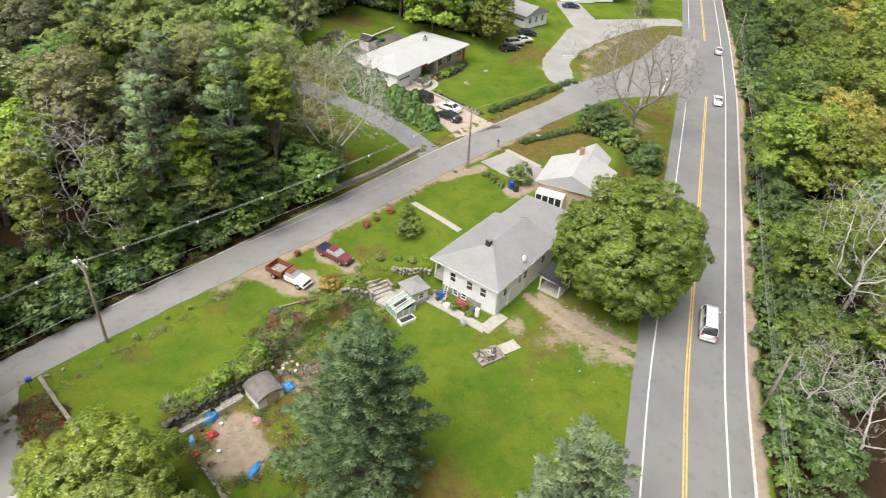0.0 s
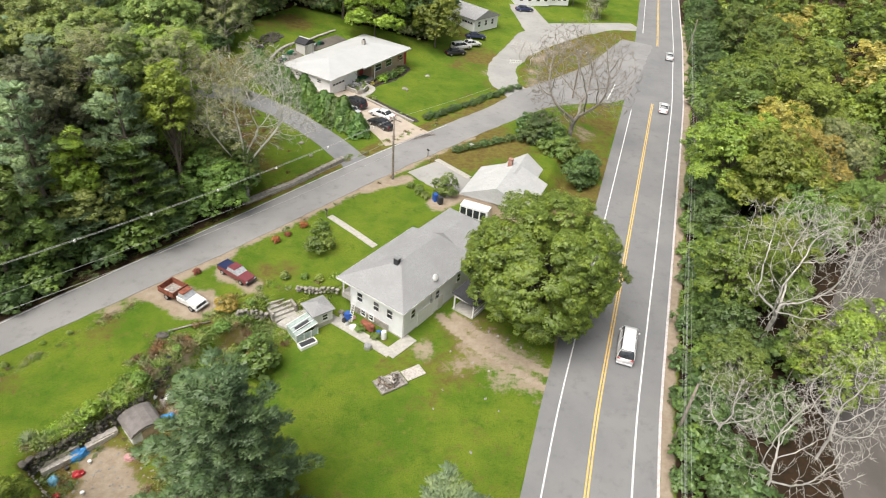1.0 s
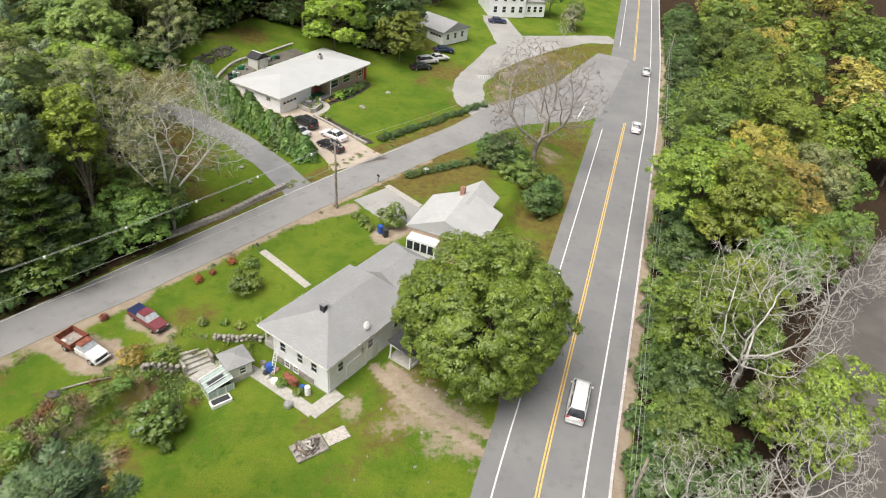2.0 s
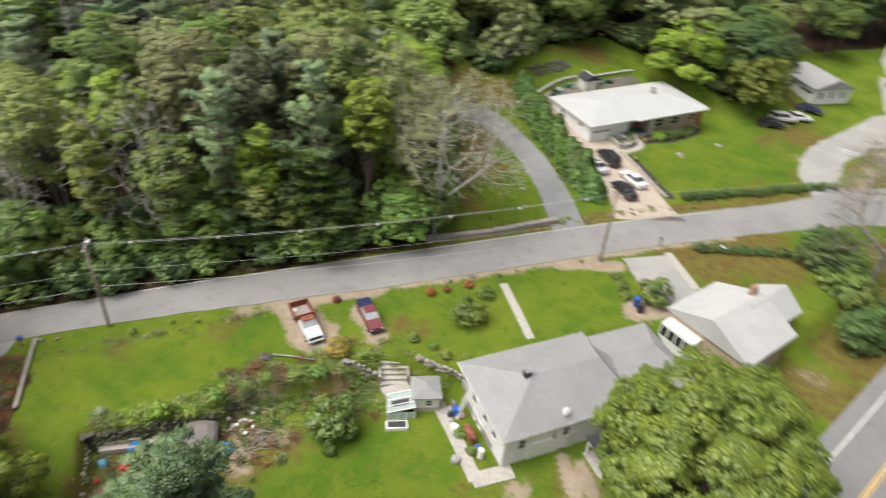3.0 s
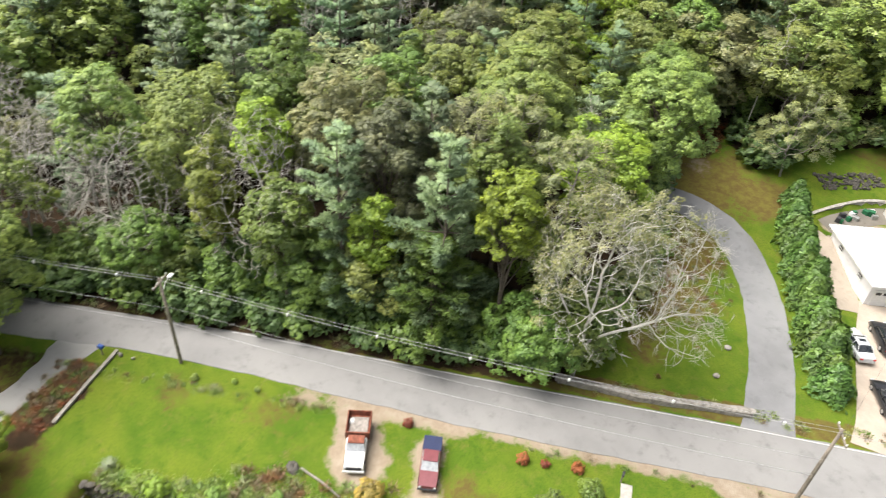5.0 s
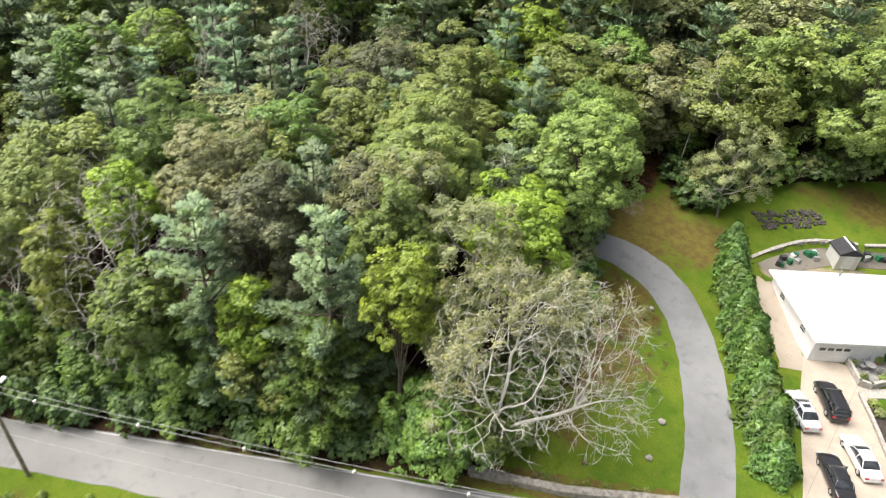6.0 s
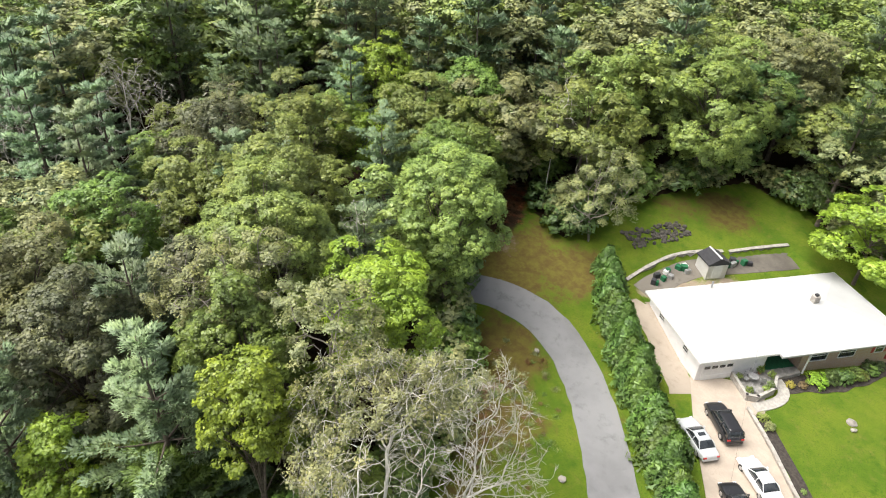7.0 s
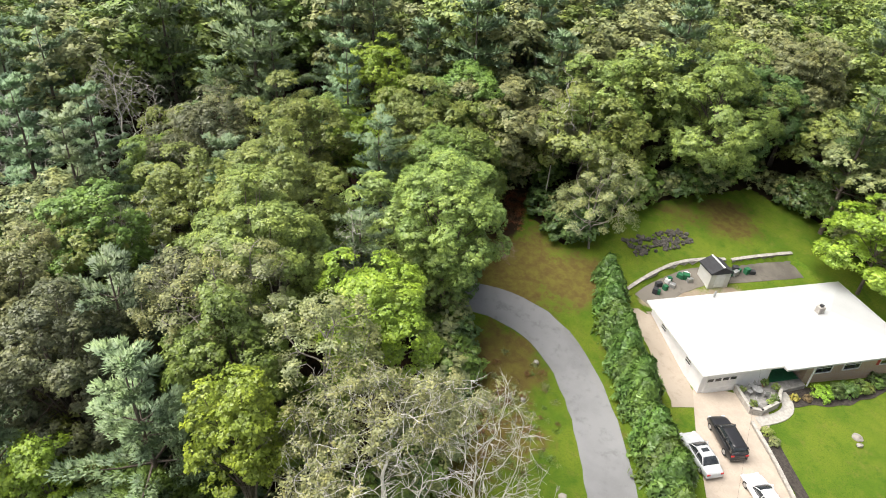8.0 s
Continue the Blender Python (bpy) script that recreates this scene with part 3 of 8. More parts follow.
def strip(name, pts, left, right, lift, mat, step=1.0, cross=7, parent=None, ragged=0.0, thick=0.25):
    """A band along pts that lies on the land; left and right: widths, numbers or one per point."""
    L = left if isinstance(left, (list, tuple)) else [left] * len(pts)
    R = right if isinstance(right, (list, tuple)) else [right] * len(pts)
    rows = resample([(p[0], p[1], l, r) for p, l, r in zip(pts, L, R)], step)
    # ease the corners
    arr = np.array(rows, float)
    for _ in range(6):
        arr[1:-1] = 0.25 * arr[:-2] + 0.5 * arr[1:-1] + 0.25 * arr[2:]
    d = np.gradient(arr[:, :2], axis=0)
    d /= np.linalg.norm(d, axis=1)[:, None]
    nrm = np.stack([-d[:, 1], d[:, 0]], 1)
    V, F = [], []
    for i, (x, y, l, r) in enumerate(arr):
        if ragged:
            l += ragged * noise.noise(Vector((x * 0.6, y * 0.6, 3)))
            r += ragged * noise.noise(Vector((x * 0.6, y * 0.6, 9)))
        for j in range(cross):
            f = l - (l + r) * j / (cross - 1)
            px, py = x + nrm[i, 0] * f, y + nrm[i, 1] * f
            V.append((px, py, H(px, py) + lift))
    k = len(arr)
    for i in range(k - 1):
        for j in range(cross - 1):
            a = i * cross + j
            F.append((a, a + 1, a + cross + 1, a + cross)[::-1])
    # skirts give the band its thickness
    n0 = len(V)
    for i in range(k):
        for j in (0, cross - 1):
            p = V[i * cross + j]
            V.append((p[0], p[1], p[2] - thick))
    for i in range(k - 1):
        F.append((i * cross, (i + 1) * cross, n0 + 2 * i + 2, n0 + 2 * i)[::-1])
        F.append((i * cross + cross - 1, (i + 1) * cross + cross - 1, n0 + 2 * i + 3, n0 + 2 * i + 1))
    return mesh_obj(name, V, F, mat, parent, smooth=False)


hw_line = [(float(highway_x(y)), y) for y in (-120, -60, -20, 0, 17, 34, 47.5, 62, 77, 95, 112, 130, 150, 169, 200, 234, 320, 500, 700)]
k2 = 0.61 ** 2 + 0.79 ** 2
lane_at = lambda w, n: ((0.61 * w - 0.79 * (n + 53.5)) / k2, (0.79 * w + 0.61 * (n + 53.5)) / k2)

tagged(strip("road", [lane_at(w, 0) for w in (-60, -20, 0, 12, 24, 36, 48, 80, 105, 116, 122, 127, 138, 146)], [3.4, 3.5, 3.5, 3.4, 3.4, 3.0, 2.75, 2.85, 3.3, 5.0, 5.0, 4.6, 4.5, 4.5], [2.4, 2.2, 1.6, 0.9, 1.5, 2.4, 3.1, 3.1, 3.1, 3.4, 6.5, 9.5, 12, 12], 0.05, LANE, 1.5, 9, ragged=0.2), "pale worn asphalt side lane with crumbling edges", "road", kind="structure")
tagged(strip("highway", hw_line, 5.5, 6.0, 0.075, HIGHWAY, 2.0, 9), "grey two-lane highway with painted lines", "road", kind="structure")


def offset_line(pts, off, y0, y1):
    out = []
    for y in np.arange(y0, y1 + 0.01, 2.0):
        out.append((float(highway_x(y)) + off / 0.965, y))
    return out


def marking(name, off, y0, y1, half, mat, label):
    tagged(strip(name, offset_line(hw_line, off, y0, y1), half, half, 0.09, mat, 2.0, 2, thick=0.01), label, "road marking", kind="structure")


tagged(strip("junction_apron", [(38.5, 136.5), (46, 151), (54.5, 171)], [0.8, 2.6, 0.6], [10.5, 8.5, 7], 0.082, LANE, 1.0, 7, ragged=0.5), "wide pale asphalt mouth of the side lane", "road", kind="structure")
marking("edge_line", -3.75, -100, 126, 0.075, WHITE_LINE, "solid white edge line on the highway")
marking("edge_line", -3.75, 178, 600, 0.075, WHITE_LINE, "solid white edge line on the highway")
marking("edge_line", 3.85, -100, 600, 0.085, WHITE_LINE, "solid white edge line on the highway")
for side in (-0.14, 0.14):
    marking("centre_line", side, -100, 130, 0.075, YELLOW_LINE, "one stripe of the double yellow centre line")
    marking("centre_line", side, 168, 600, 0.075, YELLOW_LINE, "one stripe of the double yellow centre line")
tagged(strip("stop_line", [(43.2, 129.5), (46.5, 139)], 0.12, 0.12, 0.10, WHITE_LINE, 1.0, 2, thick=0.01), "faded white stop line at the side lane", "road marking", kind="structure")
tagged(strip("fog_line", [lane_at(w, n) for w, n in ((20, 3.25), (36, 2.85), (48, 2.6), (70, 2.65), (92, 2.72))], 0.03, 0.03, 0.065, WHITE_LINE, 1.0, 2, thick=0.01), "faded white edge line on the side lane", "road marking", kind="structure")
kerb_pts = offset_line(hw_line, 6.08, -100, 400)
tagged(strip("kerb", kerb_pts, 0.13, 0.13, 0.2, KERB, 2.0, 3, thick=0.3), "low pale kerb along the highway", "kerb", kind="structure")
tagged(strip("driveway_loop", [(26.5, 124.5), (22.5, 132), (22.3, 142), (26, 153), (32, 166), (40, 174.5), (50, 180), (60, 183.5)], [3, 3.2, 3, 3.2, 5, 5.5, 3, 3], [3, 3, 3, 3.2, 6, 5.5, 3, 3], 0.03, SANDY_GREY, 1.0, 7, ragged=0.45), "pale gravel loop driveway", "driveway", kind="structure")
GRAVEL_LINE = [(0.8, 88.2), (-1.8, 91), (-7.6, 98), (-14.8, 104.3), (-20, 107.6), (-25.5, 108.4), (-31.5, 106.3), (-37, 101)]
tagged(strip("gravel_driveway", GRAVEL_LINE, [2.6, 2.2, 2.15, 2.15, 2.2, 2.3, 2.0, 1.8], [2.6, 2.2, 2.15, 2.15, 2.2, 2.3, 2.0, 1.8], 0.04, GRAVEL, 1.2, 7, ragged=0.2), "curving grey gravel driveway between lawns", "driveway", kind="structure")
tagged(strip("concrete_driveway", [(-7.2, 117.2), (-3.5, 112), (4.6, 102.2), (6.5, 99.8)], [3.4, 2.45, 3.7, 4.8], [3.9, 4.2, 4.6, 5.2], 0.05, CONC_TAN, 0.8, 7), "tan concrete driveway with parked cars", "driveway", kind="structure")
tagged(strip("side_path", [(-9.0, 111.6), (-13.8, 115.4), (-19.4, 119.2)], 1.4, 1.5, 0.045, SIDE_DIRT, 0.8, 5, ragged=0.4), "tan bare dirt strip beside the garage", "path", kind="structure")
tagged(strip("cottage_driveway", [(8.5, 91), (12.3, 87.4), (14.8, 84.6)], 3.4, 3.0, 0.04, SANDY_GREY, 0.8, 5, ragged=0.5), "short pale gravel parking place", "driveway", kind="structure")
tagged(strip("gravel_apron", [(-39.4, 38.6), (-36.6, 35.6), (-33.2, 32.2), (-30.8, 28), (-30, 22)], [3.4, 2.0, 1.5, 1.5, 1.5], [2.6, 1.7, 1.4, 1.5, 1.5], 0.04, SANDY_GREY, 0.8, 7, ragged=0.6), "pale gravel turn-off from the lane", "driveway", kind="structure")
tagged(strip("house_drive", [(33.5, 170), (31.5, 178), (29.5, 186), (29.0, 189)], [4.5, 4, 3.6, 3.4], [4.5, 4, 3.6, 3.4], 0.026, SANDY_GREY, 1.0, 5, ragged=0.4), "pale gravel drive to the farmhouse", "driveway", kind="structure")
river = [(float(highway_x(y)) + float(river_e(y)) / 0.965, y) for y in range(-200, 200, 5)]
tagged(mesh_obj("water", [(x + s, y, -1.35) for x, y in river for s in (-10.5, 10.5)], [(2 * i, 2 * i + 1, 2 * i + 3, 2 * i + 2) for i in range(len(river) - 1)], WATER), "still grey-brown river behind the roadside trees", "river", kind="structure")

# ---- plants ----
def cards(P, N, L, W, rng, droop=0.0):
    """Three-cornered leaf sprays at P, facing N, of length L and width W, turned at random."""
    k = len(P)
    ref = rng.normal(size=(k, 3))
    A = np.cross(N, ref)
    A /= np.linalg.norm(A, axis=1)[:, None] + 1e-9
    B = np.cross(N, A)
    L, W = np.asarray(L)[:, None], np.asarray(W)[:, None]
    skew = 0.25 * rng.normal(size=(k, 1))
    v = np.stack([P - A * L / 2 + B * W * skew, P + A * L * 0.38 + B * W * 0.6 - N * L * droop, P + A * L * (0.38 - 0.2 * skew) - B * W * 0.6 - N * L * droop], 1)
    return v.reshape(-1, 3)


SHADING = {}   # crown name -> the way each leaf's clump faces


def leaf_mesh(name, V, mat, soft):
    """A mesh of loose triangles; soft: one shading normal a triangle, so that the clumps round off like real foliage."""
    V = np.ascontiguousarray(V, dtype=np.float32)
    k = len(V)
    # the front of each leaf faces outwards
    T = V.reshape(-1, 3, 3)
    soft = soft / (np.linalg.norm(soft, axis=1)[:, None] + 1e-9)
    back = np.einsum("ij,ij->i", np.cross(T[:, 1] - T[:, 0], T[:, 2] - T[:, 0]), soft) < 0
    T[back] = T[back][:, ::-1]
    me = bpy.data.meshes.new(name)
    me.vertices.add(k)
    me.vertices.foreach_set("co", T.reshape(-1))
    me.loops.add(k)
    me.loops.foreach_set("vertex_index", np.arange(k, dtype=np.int32))
    me.polygons.add(k // 3)
    me.polygons.foreach_set("loop_start", np.arange(0, k, 3, dtype=np.int32))
    me.update(calc_edges=True)
    me.materials.append(mat)
    n = np.repeat(soft, 3, 0)
    me.normals_split_custom_set_from_vertices(n.tolist())
    SHADING[me.name] = n
    return me


def unit(rng, k):
    v = rng.normal(size=(k, 3))
    return v / np.linalg.norm(v, axis=1)[:, None]


def fib(k, low):
    """k even directions, none of them steeper downwards than low."""
    z = 1 - (np.arange(k) + 0.5) / k * (1 - low)
    az = np.arange(k) * 2.39996
    r = np.sqrt(np.maximum(0, 1 - z * z))
    return np.stack([np.cos(az) * r, np.sin(az) * r, z], 1)


def norm(v):
    return v / (np.linalg.norm(v, axis=1)[:, None] + 1e-9)


def spray_leaves(C, out, rs, per, size, rng, flat=0.7):
    """Sprays of leaves at C, each a small dome that faces out; returns corners and shading directions."""
    k = len(C)
    n = k * per
    CC, OO = np.repeat(C, per, 0), np.repeat(out, per, 0)
    RR = np.repeat(rs * (0.7 + 0.6 * rng.random(k)), per)[:, None]
    D = norm(unit(rng, n) + OO * 0.55)
    P = CC + D * RR * (0.35 + 0.7 * rng.random((n, 1)) ** 0.6) * np.array([1, 1, flat])
    N = norm(D * 0.5 + OO * 0.35 + unit(rng, n) * 0.5 + np.array([0, 0, 0.85]))
    soft = D * 0.75 + OO * 0.6 + np.array([0, 0, 0.25]) + unit(rng, n) * 0.3
    s = size * (0.6 + 0.8 * rng.random(n))
    return cards(P, N, s * 1.3, s * 0.85, rng, 0.15), soft


def limb_mesh(name, centres, height_, r0, mat, rng, lean=0.4, every=4, fork=0.35):
    """A tapered, slightly bent trunk with limbs that reach for some of the boughs."""
    v, f = [], []
    bend = rng.normal(size=2) * lean
    zt = height_
    spine = [Vector((bend[0] * (t ** 2), bend[1] * (t ** 2), zt * t)) for t in np.linspace(0, 1, 7)]
    tube_data([spine[0] - Vector((0, 0, 0.5))] + spine, [r0 * 1.5, r0 * 1.25] + [r0 * (1 - 0.82 * t) for t in np.linspace(0.12, 1, 6)], 7, v, f)
    for c in centres[::every]:
        t = float(np.clip(fork + 0.5 * rng.random() * (c[2] / zt), 0.2, 0.85))
        a = Vector((bend[0] * t * t, bend[1] * t * t, zt * t))
        b = Vector(c)
        m = a.lerp(b, 0.5) + Vector((0, 0, 0.12 * (b - a).length)) + Vector(rng.normal(size=3)) * 0.25
        r = r0 * 0.34 * (1 - t * 0.5)
        tube_data([a, m, b], [r, r * 0.65, r * 0.25], 4, v, f)
    me = bpy.data.meshes.new(name)
    me.from_pydata([tuple(p) for p in v], [], f)
    me.materials.append(mat)
    me.shade_smooth()
    return me


def leafy(seed, h, rx, rz, size, mat, rb=None, rs=None, cover=0.9, bark=None, every=1, low=-0.7, gaps=0.08, dens=1.2, lobes=1.0, pack=1.1):
    """A broadleaf tree: a crown of rounded boughs, each bough a dome of leaf sprays, with dark gaps between them."""
    rng = np.random.default_rng(seed)
    rb = rb or max(0.85, 0.34 * rx)
    rs = rs or max(0.32, 0.27 * rb)
    nb = max(7, int(pack * 2 * math.pi * rx * rz * (1 - low) * 0.8 / (math.pi * rb * rb * 0.85)))
    D = norm(fib(nb, low) + rng.normal(size=(nb, 3)) * 0.16)
    az, ph = np.arctan2(D[:, 1], D[:, 0]), rng.random(3) * 6.28
    lobe = 1 + lobes * 0.13 * np.sin((2 + seed % 3) * az + ph[0] + 2 * D[:, 2]) + lobes * 0.1 * np.sin(5 * az + ph[1] + 4 * D[:, 2])
    rad = lobe * (0.84 + 0.18 * rng.random(nb)) - 0.3 * rb / rx
    zc = h - rz
    B = np.stack([D[:, 0] * rx * rad, D[:, 1] * rx * rad, zc + D[:, 2] * rz * rad - 0.1 * rb], 1)
    inner = B[rng.random(nb) < 0.35]
    inner = inner * np.array([0.55, 0.55, 1]) - np.array([0, 0, 0.25 * rz])
    keep = rng.random(nb) > gaps
    O = norm(np.stack([D[:, 0], D[:, 1], 0.35 + 0.65 * np.maximum(D[:, 2], 0)], 1))
    B2 = np.concatenate([B[keep], inner])
    O2 = np.concatenate([O[keep], np.tile([[0, 0, 1.0]], (len(inner), 1))])
    nb2 = len(B2)
    ns = max(6, int(dens * 2 * math.pi * rb * rb * 0.8 / (math.pi * rs * rs)))
    R = np.repeat(rb * (0.65 + 0.6 * rng.random(nb2)), ns)[:, None]
    OO = np.repeat(O2, ns, 0)
    S = norm(unit(rng, nb2 * ns) + OO * 0.75 + np.array([0, 0, 0.25]))
    C = np.repeat(B2, ns, 0) + S * R * (0.75 + 0.3 * rng.random((nb2 * ns, 1))) * np.array([1, 1, 0.72])
    face = norm(S * 0.7 + OO * 0.45 + np.array([0, 0, 0.2]))
    per = max(6, int(cover * math.pi * rs * rs / (0.56 * size * size)))
    V, soft = spray_leaves(C, face, rs, per, size, rng)
    crown = leaf_mesh("crown", V, mat, soft)
    trunk = limb_mesh("trunk", B, h * 0.82, 0.016 * h, bark or BARK, rng, every=every)
    return trunk, crown


def pine(seed, h, spread, mat, whorls=13, per=6, tufts=9, blades=24, blade=0.5, taper=0.55, low=0.22, plume=0.4):
    """A white pine: open tiers of boughs, each a flat fan of needle plumes that turn up at their ends."""
    rng = np.random.default_rng(seed)
    C, A, v, f = [], [], [], []
    tube_data([(0, 0, -0.5)] + [(0.15 * math.sin(t * 5), 0.12 * math.cos(t * 4), h * t) for t in np.linspace(0, 1, 7)], [0.02 * h] + [0.017 * h * (1 - 0.93 * t) for t in np.linspace(0, 1, 7)], 7, v, f)
    up = np.array([0, 0, 1.0])
    for i in range(whorls):
        t = low + (0.985 - low) * (i + 0.35 * rng.random()) / (whorls - 0.5)
        z = h * t
        reach = spread * (1.02 - t) ** taper * (0.75 + 0.45 * rng.random()) + 0.4
        for b in range(per):
            az = 6.283 * (b + rng.random() * 0.6) / per + i * 1.1
            ln = reach * (0.45 + 0.7 * rng.random())
            rise = 0.05 + 0.5 * t * t
            d = np.array([math.cos(az), math.sin(az), 0.0])
            side = np.array([-d[1], d[0], 0.0])

            def at(q):
                return up * (z + ln * (rise * q - 0.2 * q + 0.24 * q * q)) + d * ln * q
            tube_data([at(q) for q in (0, 0.35, 0.7, 1.0)], [0.05 + 0.012 * ln, 0.035 + 0.008 * ln, 0.03, 0.012], 3, v, f)
            m = max(3, int(tufts * ln / spread) + 2)
            for q in range(m):
                u = 0.3 + 0.72 * (q + 0.6 * rng.random()) / m
                sg = 1 if q % 2 else -1
                w = sg * (0.2 * ln * (1.12 - u) + 0.1) * (0.35 + 0.75 * rng.random())
                C.append(at(u) + side * w + up * (0.06 + 0.1 * rng.random()))
                A.append(d * 0.85 + side * (0.55 * sg) + up * 0.45)
            C.append(at(1.0))
            A.append(d + up * 0.6)
    C, A = np.array(C), norm(np.array(A))
    n = len(C) * blades
    CC, AA = np.repeat(C, blades, 0), np.repeat(A, blades, 0)
    big = np.repeat(0.75 + 0.5 * rng.random(len(C)), blades)[:, None]
    # each plume is a loose ball of needles, fuller above and towards the bough's tip
    D = norm(unit(rng, n) + up * 0.55 + AA * 0.45)
    P = CC + D * plume * big * (0.25 + 0.75 * rng.random((n, 1))) * np.array([1, 1, 0.62])
    G = norm(D * 0.6 + AA * 0.6 + rng.normal(size=(n, 3)) * 0.25)
    L = (blade * (0.6 + 0.6 * rng.random(n)))[:, None]
    W = (blade * (0.14 + 0.1 * rng.random(n)))[:, None]
    Bv = norm(np.cross(G, up * 1.1 + D * 0.6 + rng.normal(size=(n, 3)) * 0.3))
    V = np.stack([P + G * L * 0.6, P - G * L * 0.4 + Bv * W, P - G * L * 0.4 - Bv * W], 1).reshape(-1, 3)
    crown = leaf_mesh("crown", V, mat, D * 0.8 + up * 0.55 + rng.normal(size=(n, 3)) * 0.2)
    me = bpy.data.meshes.new("trunk")
    me.from_pydata([tuple(p) for p in v], [], f)
    me.materials.append(BARK)
    me.shade_smooth()
    return me, crown


def skeleton(rng, goals, path, step=0.42, kill=0.5, reach=6.0, tip=0.013, power=2.25, parents=None):
    """Branches that grow from a trunk towards scattered goals, as crowns fill their light. Returns nodes, parents and radii."""
    nodes, par = [np.array(p, float) for p in path], list(parents or [-1] + list(range(len(path) - 1)))
    G = np.array(goals, float)
    P0 = np.array(nodes)
    dm = np.linalg.norm(G[:, None] - P0[None], axis=2)
    near, dist = dm.argmin(1), dm.min(1)
    for _ in range(90):
        act = dist < reach
        if not act.any():
            reach *= 1.5
            if reach > 40:
                break
            continue
        idx = near[act]
        dirs = norm(G[act] - np.array(nodes)[idx])
        acc = collections.defaultdict(lambda: np.zeros(3))
        for i, d in zip(idx, dirs):
            acc[int(i)] += d
        fresh = []
        allp = np.array(nodes)
        for i, d in acc.items():
            d = d / (np.linalg.norm(d) + 1e-9) + rng.normal(size=3) * 0.22
            if par[i] >= 0:
                d += 0.45 * (nodes[i] - nodes[par[i]]) / step
            p = nodes[i] + d / np.linalg.norm(d) * step
            if np.min(np.sum((allp - p) ** 2, 1)) > (0.3 * step) ** 2:
                fresh.append((p, i))
        if not fresh:
            break
        k0 = len(nodes)
        for p, i in fresh:
            nodes.append(p)
            par.append(i)
        Nn = np.array(nodes[k0:])
        d2 = np.linalg.norm(G[:, None] - Nn[None], axis=2)
        j = d2.argmin(1)
        m = d2[np.arange(len(G)), j]
        better = m < dist
        near, dist = np.where(better, j + k0, near), np.where(better, m, dist)
        live = dist > kill
        G, near, dist = G[live], near[live], dist[live]
        if not len(G):
            break
    n = len(nodes)
    acc = np.zeros(n)
    rad = np.zeros(n)
    for i in range(n - 1, -1, -1):
        rad[i] = max(tip, acc[i] ** (1 / power)) if acc[i] else tip
        if par[i] >= 0:
            acc[par[i]] += rad[i] ** power
    return np.array(nodes), par, rad


def bare_meshes(rng, nodes, par, rad, mats, thin=0.05, twigs=3, tlen=0.55):
    """The limbs' mesh, the twigs' mesh and the tips of a skeleton."""
    kids = collections.defaultdict(list)
    for i, p in enumerate(par):
        if p >= 0:
            kids[p].append(i)
    bv, bf, tv, tf, tips = [], [], [], [], []
    todo = [(None, 0)]
    while todo:
        a, i = todo.pop()
        chain, rr = ([nodes[a]] if a is not None else []), ([min(rad[a], rad[i] * 1.15)] if a is not None else [])
        while True:
            chain.append(nodes[i])
            rr.append(rad[i])
            ch = sorted(kids[i], key=lambda c: -rad[c])
            if not ch:
                tips.append((nodes[i], nodes[i] - nodes[par[i]]))
                break
            todo += [(i, c) for c in ch[1:]]
            i = ch[0]
        if len(chain) < 2:
            continue
        cut = next((k for k, r in enumerate(rr) if r < thin), len(rr))
        r0 = rr[0]
        if cut >= 2:
            tube_data(chain[:cut + 1], rr[:cut + 1], 7 if r0 > 0.15 else 5, bv, bf)
        if cut < len(chain) - 1:
            tube_data(chain[max(cut - 1, 0):], rr[max(cut - 1, 0):], 3, tv, tf)
    for p, d in tips:
        d = d / (np.linalg.norm(d) + 1e-9)
        for _ in range(twigs):
            q = d * 0.8 + rng.normal(size=3) * 0.55
            q = q / np.linalg.norm(q) * tlen * (0.5 + rng.random())
            m = p + q * 0.5 + rng.normal(size=3) * 0.05
            tube_data([p - d * 0.2 * rng.random(), m, p + q], [0.016, 0.012, 0.006], 3, tv, tf)
    out = []
    for nm, vv, ff, mt in (("trunk", bv, bf, mats[0]), ("crown", tv, tf, mats[1])):
        me = bpy.data.meshes.new(nm)
        me.from_pydata([tuple(p) for p in vv], [], ff)
        me.materials.append(mt)
        me.shade_smooth()
        out.append(me)
    return out, np.array([t[0] for t in tips]), norm(np.array([t[1] for t in tips]))


def crown_goals(rng, k, centre, radii, hollow=0.5, low=-0.6):
    D = unit(rng, k)
    D[:, 2] = np.where(D[:, 2] < low, -D[:, 2], D[:, 2])
    r = (hollow + (1 - hollow) * rng.random((k, 1)) ** 0.6) * (1 + 0.16 * np.sin(3 * np.arctan2(D[:, 1:2], D[:, 0:1]) + rng.random() * 6))
    return np.array(centre) + D * r * np.array(radii)


def dead(seed, h, spread, goals=700, mats=(None, None), twigs=4, r_top=0.42, lean=0.6, tip=0.014):
    """A bare tree whose limbs fork again and again into grey twigs."""
    rng = np.random.default_rng(seed)
    rz = h * r_top
    bend = rng.normal(size=2) * lean
    G = crown_goals(rng, goals, (bend[0], bend[1], h - rz), (spread, spread, rz))
    zs = np.linspace(-0.5, (h - 2 * rz) * 0.8 + 1.0, 8)
    path = [(bend[0] * (z / h) ** 2, bend[1] * (z / h) ** 2, z) for z in zs]
    nd, pr, rd = skeleton(rng, G, path, tip=tip)
    return bare_meshes(rng, nd, pr, rd, (mats[0] or PALE_BARK, mats[1] or TWIG), twigs=twigs)[0]


